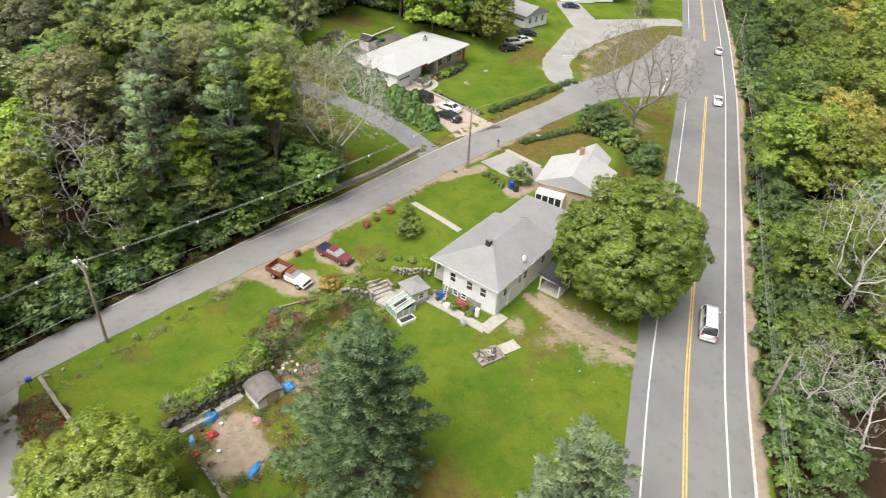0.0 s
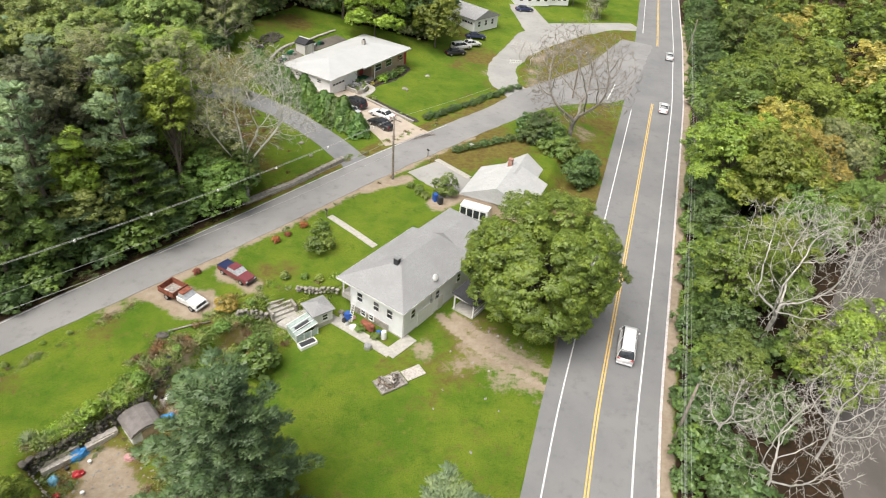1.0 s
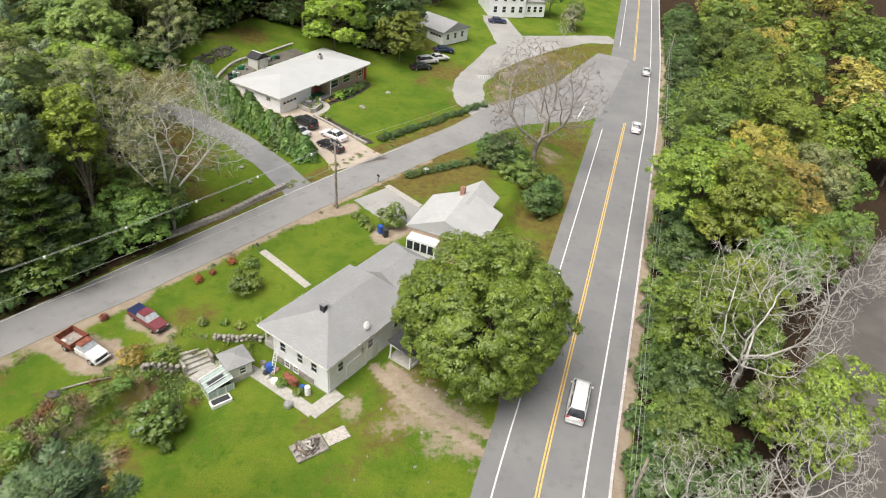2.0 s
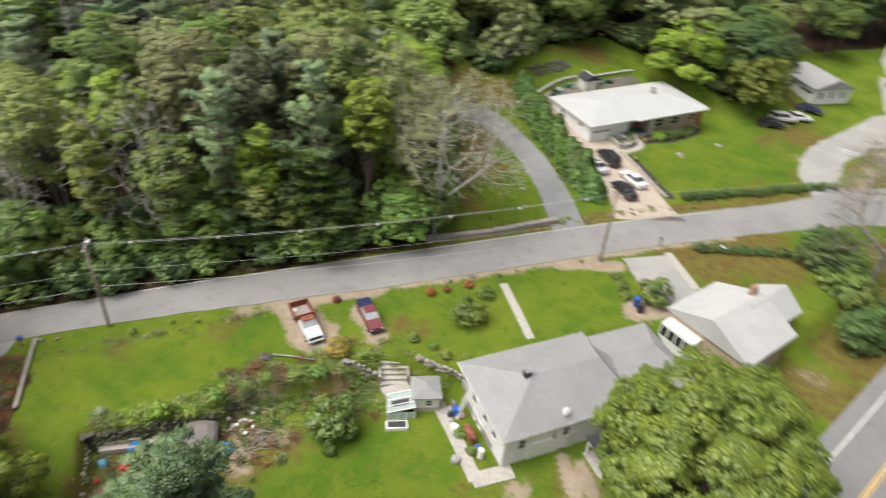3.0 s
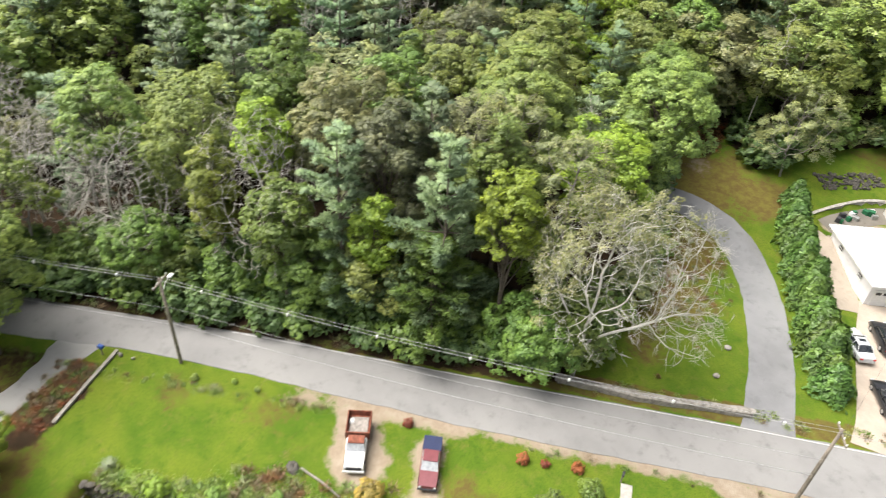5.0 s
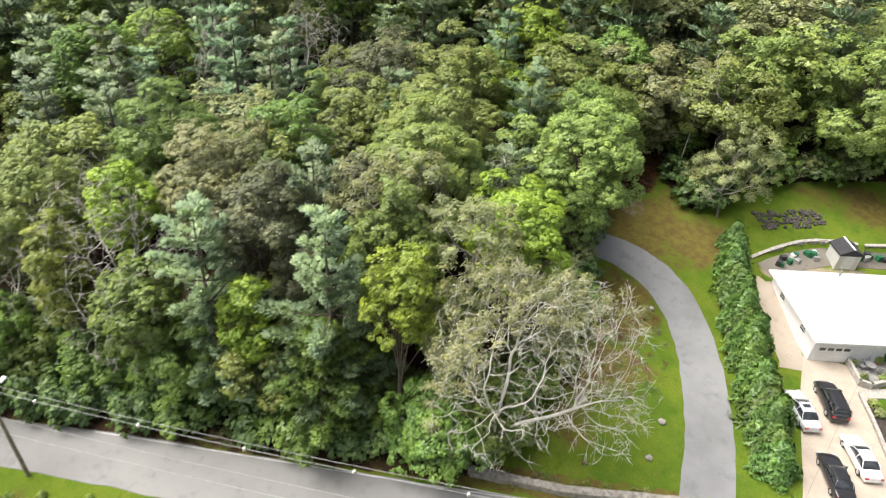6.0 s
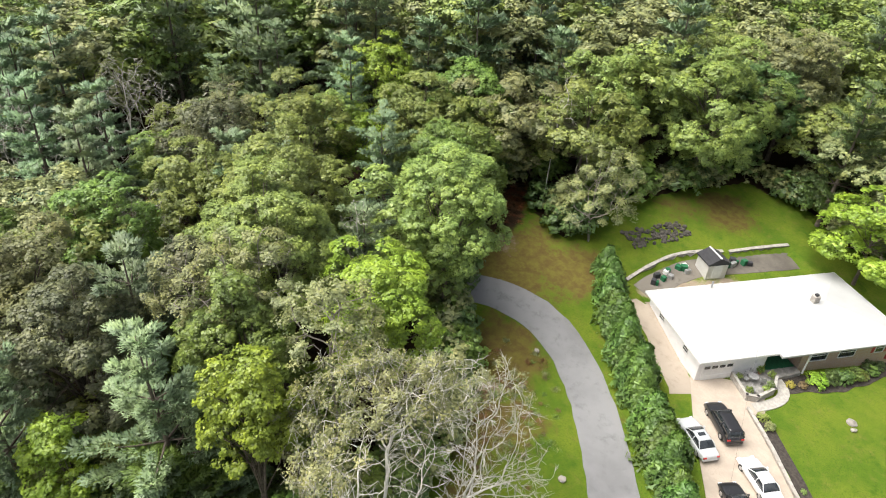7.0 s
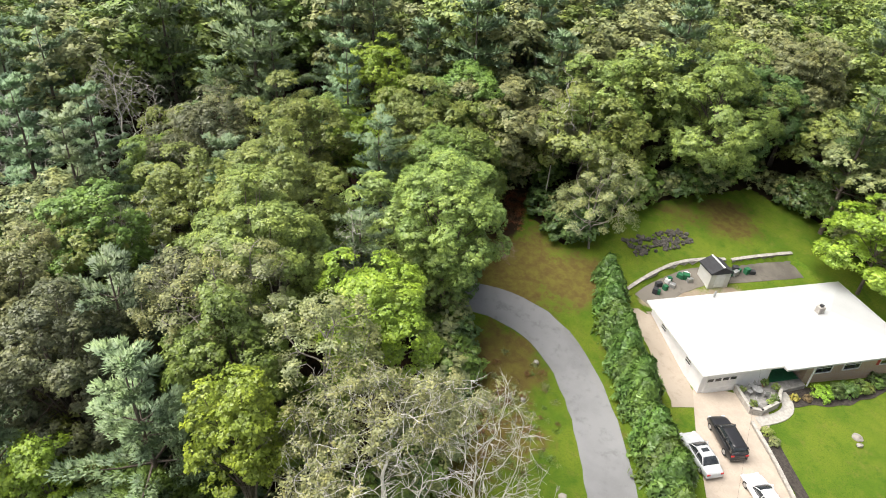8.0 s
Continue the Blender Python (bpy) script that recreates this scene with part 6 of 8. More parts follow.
part("porch_deck", boxes((-0.2, 1.3, 0.2, 12.6, 1.5, 2.2)), CONC, house, "narrow concrete porch under the eaves")
for y in (0.35, 4.3, 8.3, 12.3):
    part("porch_post", boxes((-0.12, 0.02, y - 0.07, y + 0.07, 2.2, 4.3)), TRIM, house)
chim = part("chimney", boxes((4.35, 4.95, 3.6, 4.1, 6.2, 7.35)), DARK, house, "short dark metal-capped vent stack")
part("chimney_cap", boxes((4.28, 5.02, 3.52, 4.18, 7.35, 7.45)), STEEL, chim)
dish = part("satellite_dish", bmesh.new(), WHITE_PL, house, "round white satellite dish")
bmd = bmesh.new()
bmesh.ops.create_uvsphere(bmd, u_segments=14, v_segments=8, radius=0.42, matrix=Matrix.Translation((8.45, 6.0, 5.35)) @ Matrix.Rotation(radians(60), 4, "Y") @ Matrix.Diagonal((1, 1, 0.3, 1)))
bmd.to_mesh(dish.data)
bmd.free()
part("dish_mast", boxes((8.35, 8.42, 5.97, 6.03, 4.4, 5.35)), STEEL, house)
# side porch with a black roof
porch = thing("side_porch", pose(14.7, 60.9, 0, 0, 0, HA), "small open porch with black shingle roof and white posts", "porch")
bmr = prism([(-1.0, 2.75), (2.2, 2.35), (2.2, 2.47), (-1.0, 2.9)], 0.2, 3.4)
part("roof", bmr, ROOF_DARK, porch, uv=True)
part("deck", boxes((-0.9, 2.0, 0.3, 3.3, 0.25, 0.5)), CONC, porch, "pale concrete porch floor")
for x, y in ((1.9, 0.45), (1.9, 3.15), (-0.7, 0.45)):
    part("post", boxes((x - 0.07, x + 0.07, y - 0.07, y + 0.07, 0.5, 2.45)), TRIM, porch)
part("beam", boxes((1.83, 1.97, 0.3, 3.3, 2.25, 2.4)), TRIM, porch)
part("beam", boxes((-0.8, 1.9, 0.38, 0.5, 2.25, 2.42)), TRIM, porch)
part("railing", boxes((1.87, 1.93, 0.5, 3.1, 1.3, 1.37), (1.87, 1.93, 0.5, 3.1, 0.7, 0.76)), TRIM, porch)

# garden shed and greenhouse at the foot of the steps
hut = thing("utility_shed", pose(-0.6, 57.8, 0, 0, 0, 40), "small grey shed with a hipped roof on a block base", "shed")
part("base", boxes((-1.2, 1.2, -1.2, 1.2, -0.4, 0.9)), CONC, hut, "stuccoed block base")
part("wall", boxes((-1.15, 1.15, -1.15, 1.15, 0.9, 2.35)), SIDING2, hut)
hip_roof("roof", -1.2, 1.2, -1.2, 1.2, 2.4, 0.55, (1.2, 1.2), ROOF_GREY, hut, over=0.2, thick=0.1)
window(hut, face(0.2, -1.16, 1.2, -90), 0.6, 0.7)
window(hut, face(-1.16, 0.0, 1.2, 180), 0.6, 0.7)
green = thing("greenhouse", pose(-1.9, 55.7, 0, 0, 0, 40), "low lean-to greenhouse with cloudy panels", "greenhouse")
part("base", boxes((-1.3, 1.3, -1.1, 1.1, -0.5, 0.25)), TRIM, green)
part("roof_panel", prism([(-1.3, 1.1), (1.3, 1.75), (1.3, 1.8), (-1.3, 1.15)], -1.1, 1.1), CLOUDY, green)
part("solar_panel", prism([(-0.9, 1.26), (0.7, 1.66), (0.7, 1.7), (-0.9, 1.3)], -0.5, 0.15), DARK, green, "dark solar panel")
part("side_panel", boxes((-1.28, 1.25, -1.08, -1.03, 0.25, 1.12)), CLEAR, green)
part("side_panel", boxes((-1.28, 1.25, 1.03, 1.08, 0.25, 1.12)), CLEAR, green)
part("front_panel", boxes((-1.28, -1.22, -1.05, 1.05, 0.25, 1.1)), CLEAR, green)
for y in (-1.08, -0.36, 0.36, 1.08):
    part("glazing_bar", prism([(-1.33, 1.15), (1.3, 1.81), (1.3, 1.87), (-1.33, 1.21)], y - 0.04, y + 0.04), TRIM, green)
for x in (-1.28, -0.4, 0.45, 1.26):
    part("upright", boxes((x - 0.04, x + 0.04, -1.12, -1.06, 0.2, 1.2)), TRIM, green)
frame_box = thing("cold_frame", pose(-1.0, 53.9, H(-1, 53.9), 0, 0, 40), "low white cold frame box on the grass", "cold frame")
part("frame_body", boxes((-1.0, 1.0, -0.45, 0.45, -0.05, 0.4), bevel=0.02), TRIM, frame_box)
part("lid", boxes((-0.85, 0.85, -0.32, 0.32, 0.4, 0.44)), DARK, frame_box)

# the steps down from the upper lawn
steps = thing("garden_steps", pose(-5.0, 58.6, 0, 0, 0, 40), "six pale concrete garden steps in the bank", "steps")
for i in range(6):
    part("step", boxes((-1.25, 1.25, -1.4 + i * 0.45, -0.9 + i * 0.45, -0.2, 0.6 + i * 0.27)), CONC, steps)
for s in (-1, 1):
    a, b = sorted((s * 1.25, s * 1.5))
    part("cheek_wall", prism([(a, -0.2), (b, -0.2), (b, 1.5), (a, 1.5)], -1.2, 1.4), FIELDSTONE, steps)
tagged(strip("garden_walk", [(0.4, 58.4), (3.6, 56.4), (7.9, 53.4)], 0.62, 0.62, 0.08, CONC, 0.6, 4), "pale concrete garden walk round the house corner", "path", kind="structure")
tagged(strip("garden_walk", [(7.6, 53.2), (8.7, 54.6), (9.9, 56.2)], 0.75, 0.75, 0.085, CONC, 0.6, 4), "pale concrete garden walk round the house corner", "path", kind="structure")
pat = part("patio", poly_slab([(-4.9, 56.4), (-3.2, 58.9), (0.4, 59.6), (0.8, 58.0), (-3.2, 55.6)], -0.5, 0.56), CONC)
tagged(pat, "pale concrete patio at the foot of the steps", "path", kind="structure")
tagged(strip("front_path", [(-2.5, 75.5), (4.2, 69.6)], 0.45, 0.45, 0.05, CONC, 0.6, 4), "straight pale front path across the lawn", "path", kind="structure")
tagged(strip("cottage_path", [(10.6, 93.8), (15.7, 88.9)], 0.5, 0.5, 0.08, CONC, 0.6, 4), "pale low wall and path by the cottage", "path", kind="structure")

# white-roofed ranch house; x along the front from the garage, y towards the back
RA = math.degrees(math.atan2(0.868, 0.497))
ranch = thing("ranch_house", pose(-9.2, 113.55, 0, 0, 0, RA), "long low ranch house with a white hipped roof and attached garage", "house")
E0 = 5.85
part("garage_wall", boxes((0.35, 8.0, 0.45, 10.8, 1.9, E0 - 0.15)), SIDING, ranch, "white-sided garage wing")
part("wall", boxes((8.0, 23.6, 2.4, 10.8, 1.9, E0 - 0.15)), SIDING2, ranch)
part("front_wall", boxes((12.2, 23.6, 0.3, 2.45, 1.9, E0 - 0.15)), TANBRICK, ranch, "tan brick front wing", uv=True)
part("brick_wall", boxes((8.0, 12.2, 2.3, 2.42, 2.6, E0 - 0.15)), BRICK, ranch, "red brick wall at the back of the porch", uv=True)
hip_roof("roof", 0.1, 23.9, 0.1, 11.1, E0, 1.1, (6.2, 6.2), ROOF_WHITE, ranch, over=0.25, ridge_axis="x")
part("front_eave", boxes((8.6, 23.8, -0.75, 0.2, E0 - 0.18, E0 + 0.02)), ROOF_WHITE, ranch, uv=True)
gutter_frame(ranch, 0.1, 23.9, 0.1, 11.1, E0 - 0.02, 0.26)
gd = part("garage_door", boxes((0.9, 4.3, 0.40, 0.46, 2.7, 4.95)), TRIM, ranch, "white panelled garage door with small lights")
for i in range(4):
    part("door_panel", boxes((0.95 + i * 0.84, 1.7 + i * 0.84, 0.37, 0.40, 2.8, 3.4)), TRIM, gd)
    part("pane", boxes((1.05 + i * 0.84, 1.65 + i * 0.84, 0.36, 0.40, 4.3, 4.62)), GLASS, gd)
for y in (3.0, 8.0):
    window(ranch, face(0.34, y, 4.5, 180), 0.9, 0.55)
for x in (14.2, 17.6):
    window(ranch, face(x, 0.29, 3.7, -90), 1.9, 1.25)
window(ranch, face(21.6, 0.29, 3.8, -90), 1.0, 1.1, shutters=RED_DOOR)
part("red_panel", boxes((22.9, 23.62, 0.22, 0.32, 2.6, E0 - 0.2)), RED_DOOR, ranch, "red painted end panel")
part("front_door", boxes((11.0, 11.95, 2.24, 2.32, 2.75, 4.9)), RED_DOOR, ranch, "red front door")
window(ranch, face(9.3, 2.29, 3.5, -90), 1.5, 1.2)
part("porch_floor", poly_slab([(4.5, 0.4), (4.2, -2.6), (5.2, -3.0), (7.5, -2.3), (8.9, -0.7), (12.1, -0.4), (12.1, 2.35), (8.0, 2.35), (8.0, 0.4)], 1.9, 2.9), PAVING, ranch, "grey raised terrace before the door")
part("porch_mat", boxes((8.4, 11.9, 0.5, 2.2, 2.95, 2.975)), GREEN_CLOTH, ranch, "green outdoor carpet")
rail_line = [(4.5, 0.3), (4.2, -2.6), (5.2, -3.0), (7.5, -2.3), (8.7, -0.9)]
for a, b in zip(rail_line[:-1], rail_line[1:]):
    ln, mid = math.dist(a, b) / 2, ((a[0] + b[0]) / 2, (a[1] + b[1]) / 2)
    turn = math.degrees(math.atan2(b[1] - a[1], b[0] - a[0]))
    for nm, half, z0, z1, mt in (("parapet", 0.1, 1.9, 3.35, BLOCK), ("coping", 0.16, 3.35, 3.43, CONC)):
        ob = part(nm, boxes((-ln - half, ln + half, -half, half, z0, z1), bevel=0.015), mt, ranch)
        ob.matrix_local = pose(mid[0], mid[1], 0, 0, 0, turn)
part("porch_post", boxes((12.0, 12.12, -0.6, -0.48, 2.9, E0 - 0.2)), TRIM, ranch)
ch2 = part("chimney", boxes((16.2, 16.9, 5.3, 5.9, 6.3, 7.7)), BLOCK, ranch, "square grey chimney", uv=True)
part("flue", boxes((16.4, 16.7, 5.45, 5.75, 7.7, 7.95)), DARK, ch2)
part("roof_vent", boxes((7.4, 7.55, 10.6, 10.75, 5.8, 6.8)), STEEL, ranch)
RW = ranch.matrix_world
walk_pts = [tuple((RW @ Vector((x, y, 0)))[:2]) for x, y in ((9.2, -0.6), (9.3, -1.6), (8.9, -2.7), (7.4, -3.5), (5.6, -3.7), (4.4, -3.7))]
tagged(strip("entry_walk", walk_pts, 0.55, 0.55, 0.12, CONC, 0.5, 4), "curved pale concrete walk round the terrace", "path", kind="structure")
fs = thing("entry_steps", RW @ pose(3.9, -3.7, 2.0), "short pale concrete steps from the driveway", "steps")
for i in range(3):
    part("step", boxes((0.3 * i - 0.3, 0.3 * i + 0.02, -0.6, 0.6, -0.3, 0.2 + 0.15 * i), bevel=0.02), CONC, fs)
# terrace furniture
for i, (x, y, a) in enumerate(((5.4, -0.6, 20), (6.9, -1.2, 150), (6.1, 0.1, 260), (5.2, -2.1, 40))):
    m = ranch.matrix_world @ pose(x, y, 2.95, 0, 0, a)
    ch = thing("terrace_chair", m, "grey metal terrace chair on the raised porch", "chair", "terrace chairs")
    part("seat", boxes((-0.24, 0.24, -0.24, 0.24, 0.42, 0.46)), STEEL, ch)
    part("backrest", boxes((-0.24, 0.24, 0.21, 0.25, 0.46, 0.95)), STEEL, ch)
    for sx in (-0.21, 0.21):
        for sy in (-0.21, 0.21):
            part("leg", boxes((sx - 0.015, sx + 0.015, sy - 0.015, sy + 0.015, 0, 0.42)), STEEL, ch)
tb = thing("terrace_table", ranch.matrix_world @ pose(6.1, -0.7, 2.95), "small round grey terrace table", "table")
bmt = bmesh.new()
bmesh.ops.create_cone(bmt, segments=18, radius1=0.5, radius2=0.5, depth=0.04, cap_ends=True, matrix=Matrix.Translation((0, 0, 0.72)))
part("tabletop", bmt, STEEL, tb)
part("stem", boxes((-0.04, 0.04, -0.04, 0.04, 0, 0.7)), STEEL, tb)

for i, (x, y) in enumerate(((4.7, -2.2), (4.9, -0.2), (7.3, -1.9), (8.2, 0.9), (8.3, -0.6), (6.6, -2.2), (7.6, 0.2))):
    pt = thing("flower_pot", RW @ pose(x, y, 2.9), "potted leafy plant on the terrace", "plant pot", "terrace pots")
    bmt = bmesh.new()
    bmesh.ops.create_cone(bmt, segments=12, radius1=0.14, radius2=0.2, depth=0.34, cap_ends=True, matrix=Matrix.Translation((0, 0, 0.17)))
    part("pot", bmt, (POT, STEEL, DARK)[i % 3], pt)
    lf = new("foliage", SHRUB[i % 2][1])
    lf.parent = pt
    lf.matrix_local = Matrix.LocRotScale((0, 0, 0.25), Euler((0, 0, i)), (0.26, 0.26, 0.3))

# cottage with a pale roof, north of the old house
cot = thing("cottage", pose(14.3, 81.2, 0, 0, 0, -20.4), "small brick cottage with pale shingled cross-gabled roofs", "house")
part("wall", boxes((0.4, 9.6, 0.4, 8.2, -0.3, 4.35)), TANBRICK, cot, uv=True)
hip_roof("roof", 0.3, 9.7, 0.3, 8.3, 4.5, 2.2, (0.0, 0.0), ROOF_PALE, cot, over=0.35)
part("gable", prism([(0.5, 4.3), (9.5, 4.3), (5.0, 6.55)], 8.1, 8.2), TANBRICK, cot, uv=True)
part("wing_wall", boxes((3.2, 7.9, 8.0, 12.0, -0.3, 4.5)), TANBRICK, cot, uv=True)
hip_roof("wing_roof", 3.2, 8.0, 6.0, 12.1, 4.65, 1.9, (0.0, 0.0), ROOF_PALE, cot, over=0.3)
part("wing_gable", prism([(3.3, 4.4), (7.8, 4.4), (5.55, 6.35)], 11.9, 12.0), TANBRICK, cot, uv=True)
part("chimney", boxes((4.2, 4.8, 7.2, 7.8, 5.8, 7.6)), BRICK, cot, uv=True)
window(cot, face(0.39, 2.2, 2.4, 180), 1.6, 1.2)
window(cot, face(0.39, 6.2, 2.4, 180), 1.0, 1.2)
window(cot, face(9.61, 4.4, 2.2, 0), 0.9, 1.2)
window(cot, face(7.91, 10.2, 2.2, 0), 0.9, 1.2)
sp = part("sun_porch", boxes((0.6, 4.6, -1.2, 0.4, 0.8, 3.5)), TRIM, cot, "glazed white sun porch")
for i in range(4):
    part("pane", boxes((0.75 + i * 0.95, 1.5 + i * 0.95, -1.25, -1.2, 2.0, 3.2)), GLASS, sp)

# white garage and farmhouse by the loop drive
gar = thing("garage", pose(15.6, 167.5, H(15.6, 167.5), 0, 0, -42), "white two-door garage with a grey gabled roof", "garage")
part("wall", boxes((-4.6, 4.6, -4.2, 4.2, -0.3, 2.8)), SIDING, gar)
hip_roof("roof", -4.6, 4.6, -4.2, 4.2, 2.85, 1.7, (0, 0), ROOF_GREY, gar, over=0.4, ridge_axis="x")
for s in (-1, 1):
    part("gable", prism([(-4.1, 2.75), (4.1, 2.75), (0, 4.35)], -0.05, 0.05), SIDING, gar).matrix_local = pose(s * 4.58, 0, 0, 0, 0, 90)
for y in (-2.6, -0.2, 2.2):
    window(gar, face(4.61, y, 0.9, 0), 0.8, 1.2)
for x in (-2.3, 2.3):
    gdr = part("garage_door", boxes((x - 1.9, x + 1.9, -4.26, -4.2, 0.0, 2.2)), TRIM, gar)
    for i in range(4):
        part("pane", boxes((x - 1.7 + i * 0.88, x - 1.0 + i * 0.88, -4.3, -4.25, 1.5, 1.95)), GLASS, gdr)

farm = thing("farmhouse", pose(31, 194, H(31, 194), 0, 0, 15), "tall white farmhouse with many sash windows", "house")
part("wall", boxes((-5, 5, -4, 6, -0.3, 6.2)), SIDING, farm)
hip_roof("roof", -5, 5, -4, 6, 6.3, 3.0, (0, 0), ROOF_GREY, farm, over=0.4)
part("annex_wall", boxes((5, 11, -3, 4, -0.3, 3.6)), SIDING, farm)
hip_roof("annex_roof", 5, 11, -3, 4, 3.7, 1.6, (0, 0), ROOF_GREY, farm, over=0.3, ridge_axis="x")
for x in (-3.2, -0.8, 1.6, 3.8):
    for z in (1.0, 3.9):
        window(farm, face(x, -4.01, z, -90), 0.9, 1.5)
for x in (6.5, 8.2, 9.8):
    window(farm, face(x, -3.01, 1.0, -90), 0.8, 1.4)

# trailer home and its shed in the south-west
trailer = thing("mobile_home", pose(-32.5, 19.6, H(-32.5, 19.6), 0, 0, 40), "long white mobile home with a flat white roof", "house")
part("wall", boxes((-8.5, 8.5, -2.2, 2.2, 0.3, 3.1)), SIDING, trailer)
part("roof", prism([(-8.8, 3.1), (8.8, 3.1), (8.8, 3.3), (-8.8, 3.3)], -2.45, 2.45), ROOF_WHITE, trailer, uv=True)
part("skirting", boxes((-8.4, 8.4, -2.1, 2.1, -0.6, 0.3)), CONC, trailer)
for x in (-6, -2, 2, 6):
    window(trailer, face(x, 2.21, 1.4, 90), 1.0, 1.0)
tsh = thing("garden_shed", pose(-40.6, 17.4, H(-40.6, 17.4), 0, 0, 40), "grey garden shed with a pale felt roof", "shed")
part("wall", boxes((-2.6, 2.6, -1.7, 1.7, -0.2, 2.2)), SIDING2, tsh)
hip_roof("roof", -2.6, 2.6, -1.7, 1.7, 2.25, 1.0, (0, 0), ROOF_PALE, tsh, over=0.25, ridge_axis="x")
part("door", boxes((-0.6, 0.6, -1.76, -1.7, 0.0, 1.95)), TRIM, tsh)

# arched shed in the stone pit
SA = 46
shed = thing("arched_shed", pose(-13.9, 42.3, -1.35, 0, 0, SA), "small shed with a bowed grey roof in the stone pit", "shed")
part("wall", boxes((-1.4, 1.4, -1.3, 1.3, -0.2, 1.75)), TRIM, shed)
part("roof", prism([(-1.55, 1.6), (-1.3, 1.9), (-0.7, 2.15), (0, 2.25), (0.7, 2.15), (1.3, 1.9), (1.55, 1.6), (1.5, 1.55), (0, 2.1), (-1.5, 1.55)], -1.5, 1.5), SHED_ROOF, shed)
part("gable", prism([(-1.4, 1.7), (-0.7, 2.1), (0, 2.2), (0.7, 2.1), (1.4, 1.7)], -1.32, -1.28), TRIM, shed)
part("door", boxes((-0.5, 0.9, -1.36, -1.3, 0.0, 1.7)), PLYWOOD, shed, "bare plywood door")
# the ranch house's garden shed
g2 = thing("garden_shed", pose(-17.3, 130.3, H(-17.3, 130.3), 0, 0, RA), "small pale garden shed with a dark gabled roof", "shed")
part("wall", boxes((-1.3, 1.3, -1.2, 1.2, -0.3, 2.0)), SIDING2, g2)
hip_roof("roof", -1.3, 1.3, -1.2, 1.2, 2.05, 0.75, (0, 0), ROOF_DARK, g2, over=0.15)
part("ridge_cap", boxes((-0.09, 0.09, -1.35, 1.35, 2.73, 2.84)), TRIM, g2)
part("door", boxes((-0.6, 0.6, -1.26, -1.2, 0.0, 1.8)), TRIM, g2)
YARD_SOIL = asphalt_mat("trodden_yard_soil", (0.09, 0.08, 0.068), (0.2, 0.18, 0.15))
tagged(strip("yard_soil", [(-20.3, 120.6), (-20.1, 124.0), (-19.3, 128.0), (-18.2, 130.8), (-15.8, 134.6), (-13.6, 138.6), (-12.0, 141.4)], 1.3, 1.6, 0.04, YARD_SOIL, 0.6, 5, ragged=0.15), "trodden grey-brown soil behind the ranch house", "soil", kind="structure")

tagged(strip("flower_bed", [(-2.8, 120.6), (-1.4, 122.6), (0.4, 125.0), (2.0, 129.0), (3.0, 132.4), (2.8, 134.4)], 2.0, 0.4, 0.05, MULCH, 0.6, 5, ragged=0.4), "dark mulched flower bed before the ranch house", "flower bed", kind="structure")
tagged(strip("drive_bed", [(-2.9, 115.2), (-0.1, 113.2), (2.8, 110.6), (6.8, 107.2)], 0.55, 0.55, 0.06, MULCH, 0.6, 4, ragged=0.3), "narrow dark planting strip beside the driveway", "flower bed", kind="structure")
wf = thing("white_fence", pose(25.4, 144.6, H(25.4, 144.6), 0, 0, 10), "short white picket fence by the loop drive", "fence")
for i in range(7):
    part("picket", boxes((-1.2 + i * 0.4 - 0.06, -1.2 + i * 0.4 + 0.06, -0.03, 0.03, 0, 1.0)), TRIM, wf)
for z in (0.3, 0.75):
    part("rail", boxes((-1.35, 1.35, 0.03, 0.07, z, z + 0.09)), TRIM, wf)

# ---- poles and wires ----
def sag(a, b, drop, k=14):
    return [Vector(a).lerp(Vector(b), i / k) - Vector((0, 0, drop * 4 * (i / k) * (1 - i / k))) for i in range(k + 1)]


def utility_pole(x, y, top, arm_deg, lamp=None, label="weathered wooden utility pole beside the lane", lean=(0, 0), arm=True):
    z = H(x, y)
    p = thing("utility_pole", pose(x, y, z, 0, 0, arm_deg), label, "utility pole")
    tube("pole", [(0, 0, -0.6), (lean[0] * 0.5, lean[1] * 0.5, (top - z) / 2), (lean[0], lean[1], top - z)], [0.17, 0.15, 0.11], POLE_WOOD, p, 10)
    h = top - z
    if arm:
        part("crossarm", boxes((-1.1, 1.1, -0.06, 0.06, h - 0.45, h - 0.32)), POLE_WOOD, p)
        for q in (-1.0, -0.4, 0.4, 1.0):
            part("insulator", boxes((q - 0.05, q + 0.05, -0.05, 0.05, h - 0.32, h - 0.15), bevel=0.015), WHITE_PL, p)
    if lamp:
        tube("lamp_arm", [(0, 0, h - 1.6), (0.8, 0.1, h - 1.1), (1.5, 0.1, h - 1.0)], 0.03, STEEL, p, 6)
        part("lamp_head", boxes((1.35, 1.95, -0.1, 0.3, h - 1.12, h - 0.95), bevel=0.05), WHITE_PL, p, "pale street lamp head")
    return p


utility_pole(-30.8, 45.4, 11.8, 142, lamp=True)
utility_pole(4.6, 86.5, 12.4, 142, label="weathered wooden utility pole at the driveway corner", lean=(0.15, 0.1))
utility_pole(-66.0, 1.0, 11.0, 142)
HIGH_POLES = [(float(highway_x(y)) + 7.4 / 0.965, y) for y in (-16.0, 45.0, 104.0, 166.0)]
for x, y in HIGH_POLES:
    utility_pole(x, y, 8.4, 15, label="dark utility pole among the highway trees", arm=False)


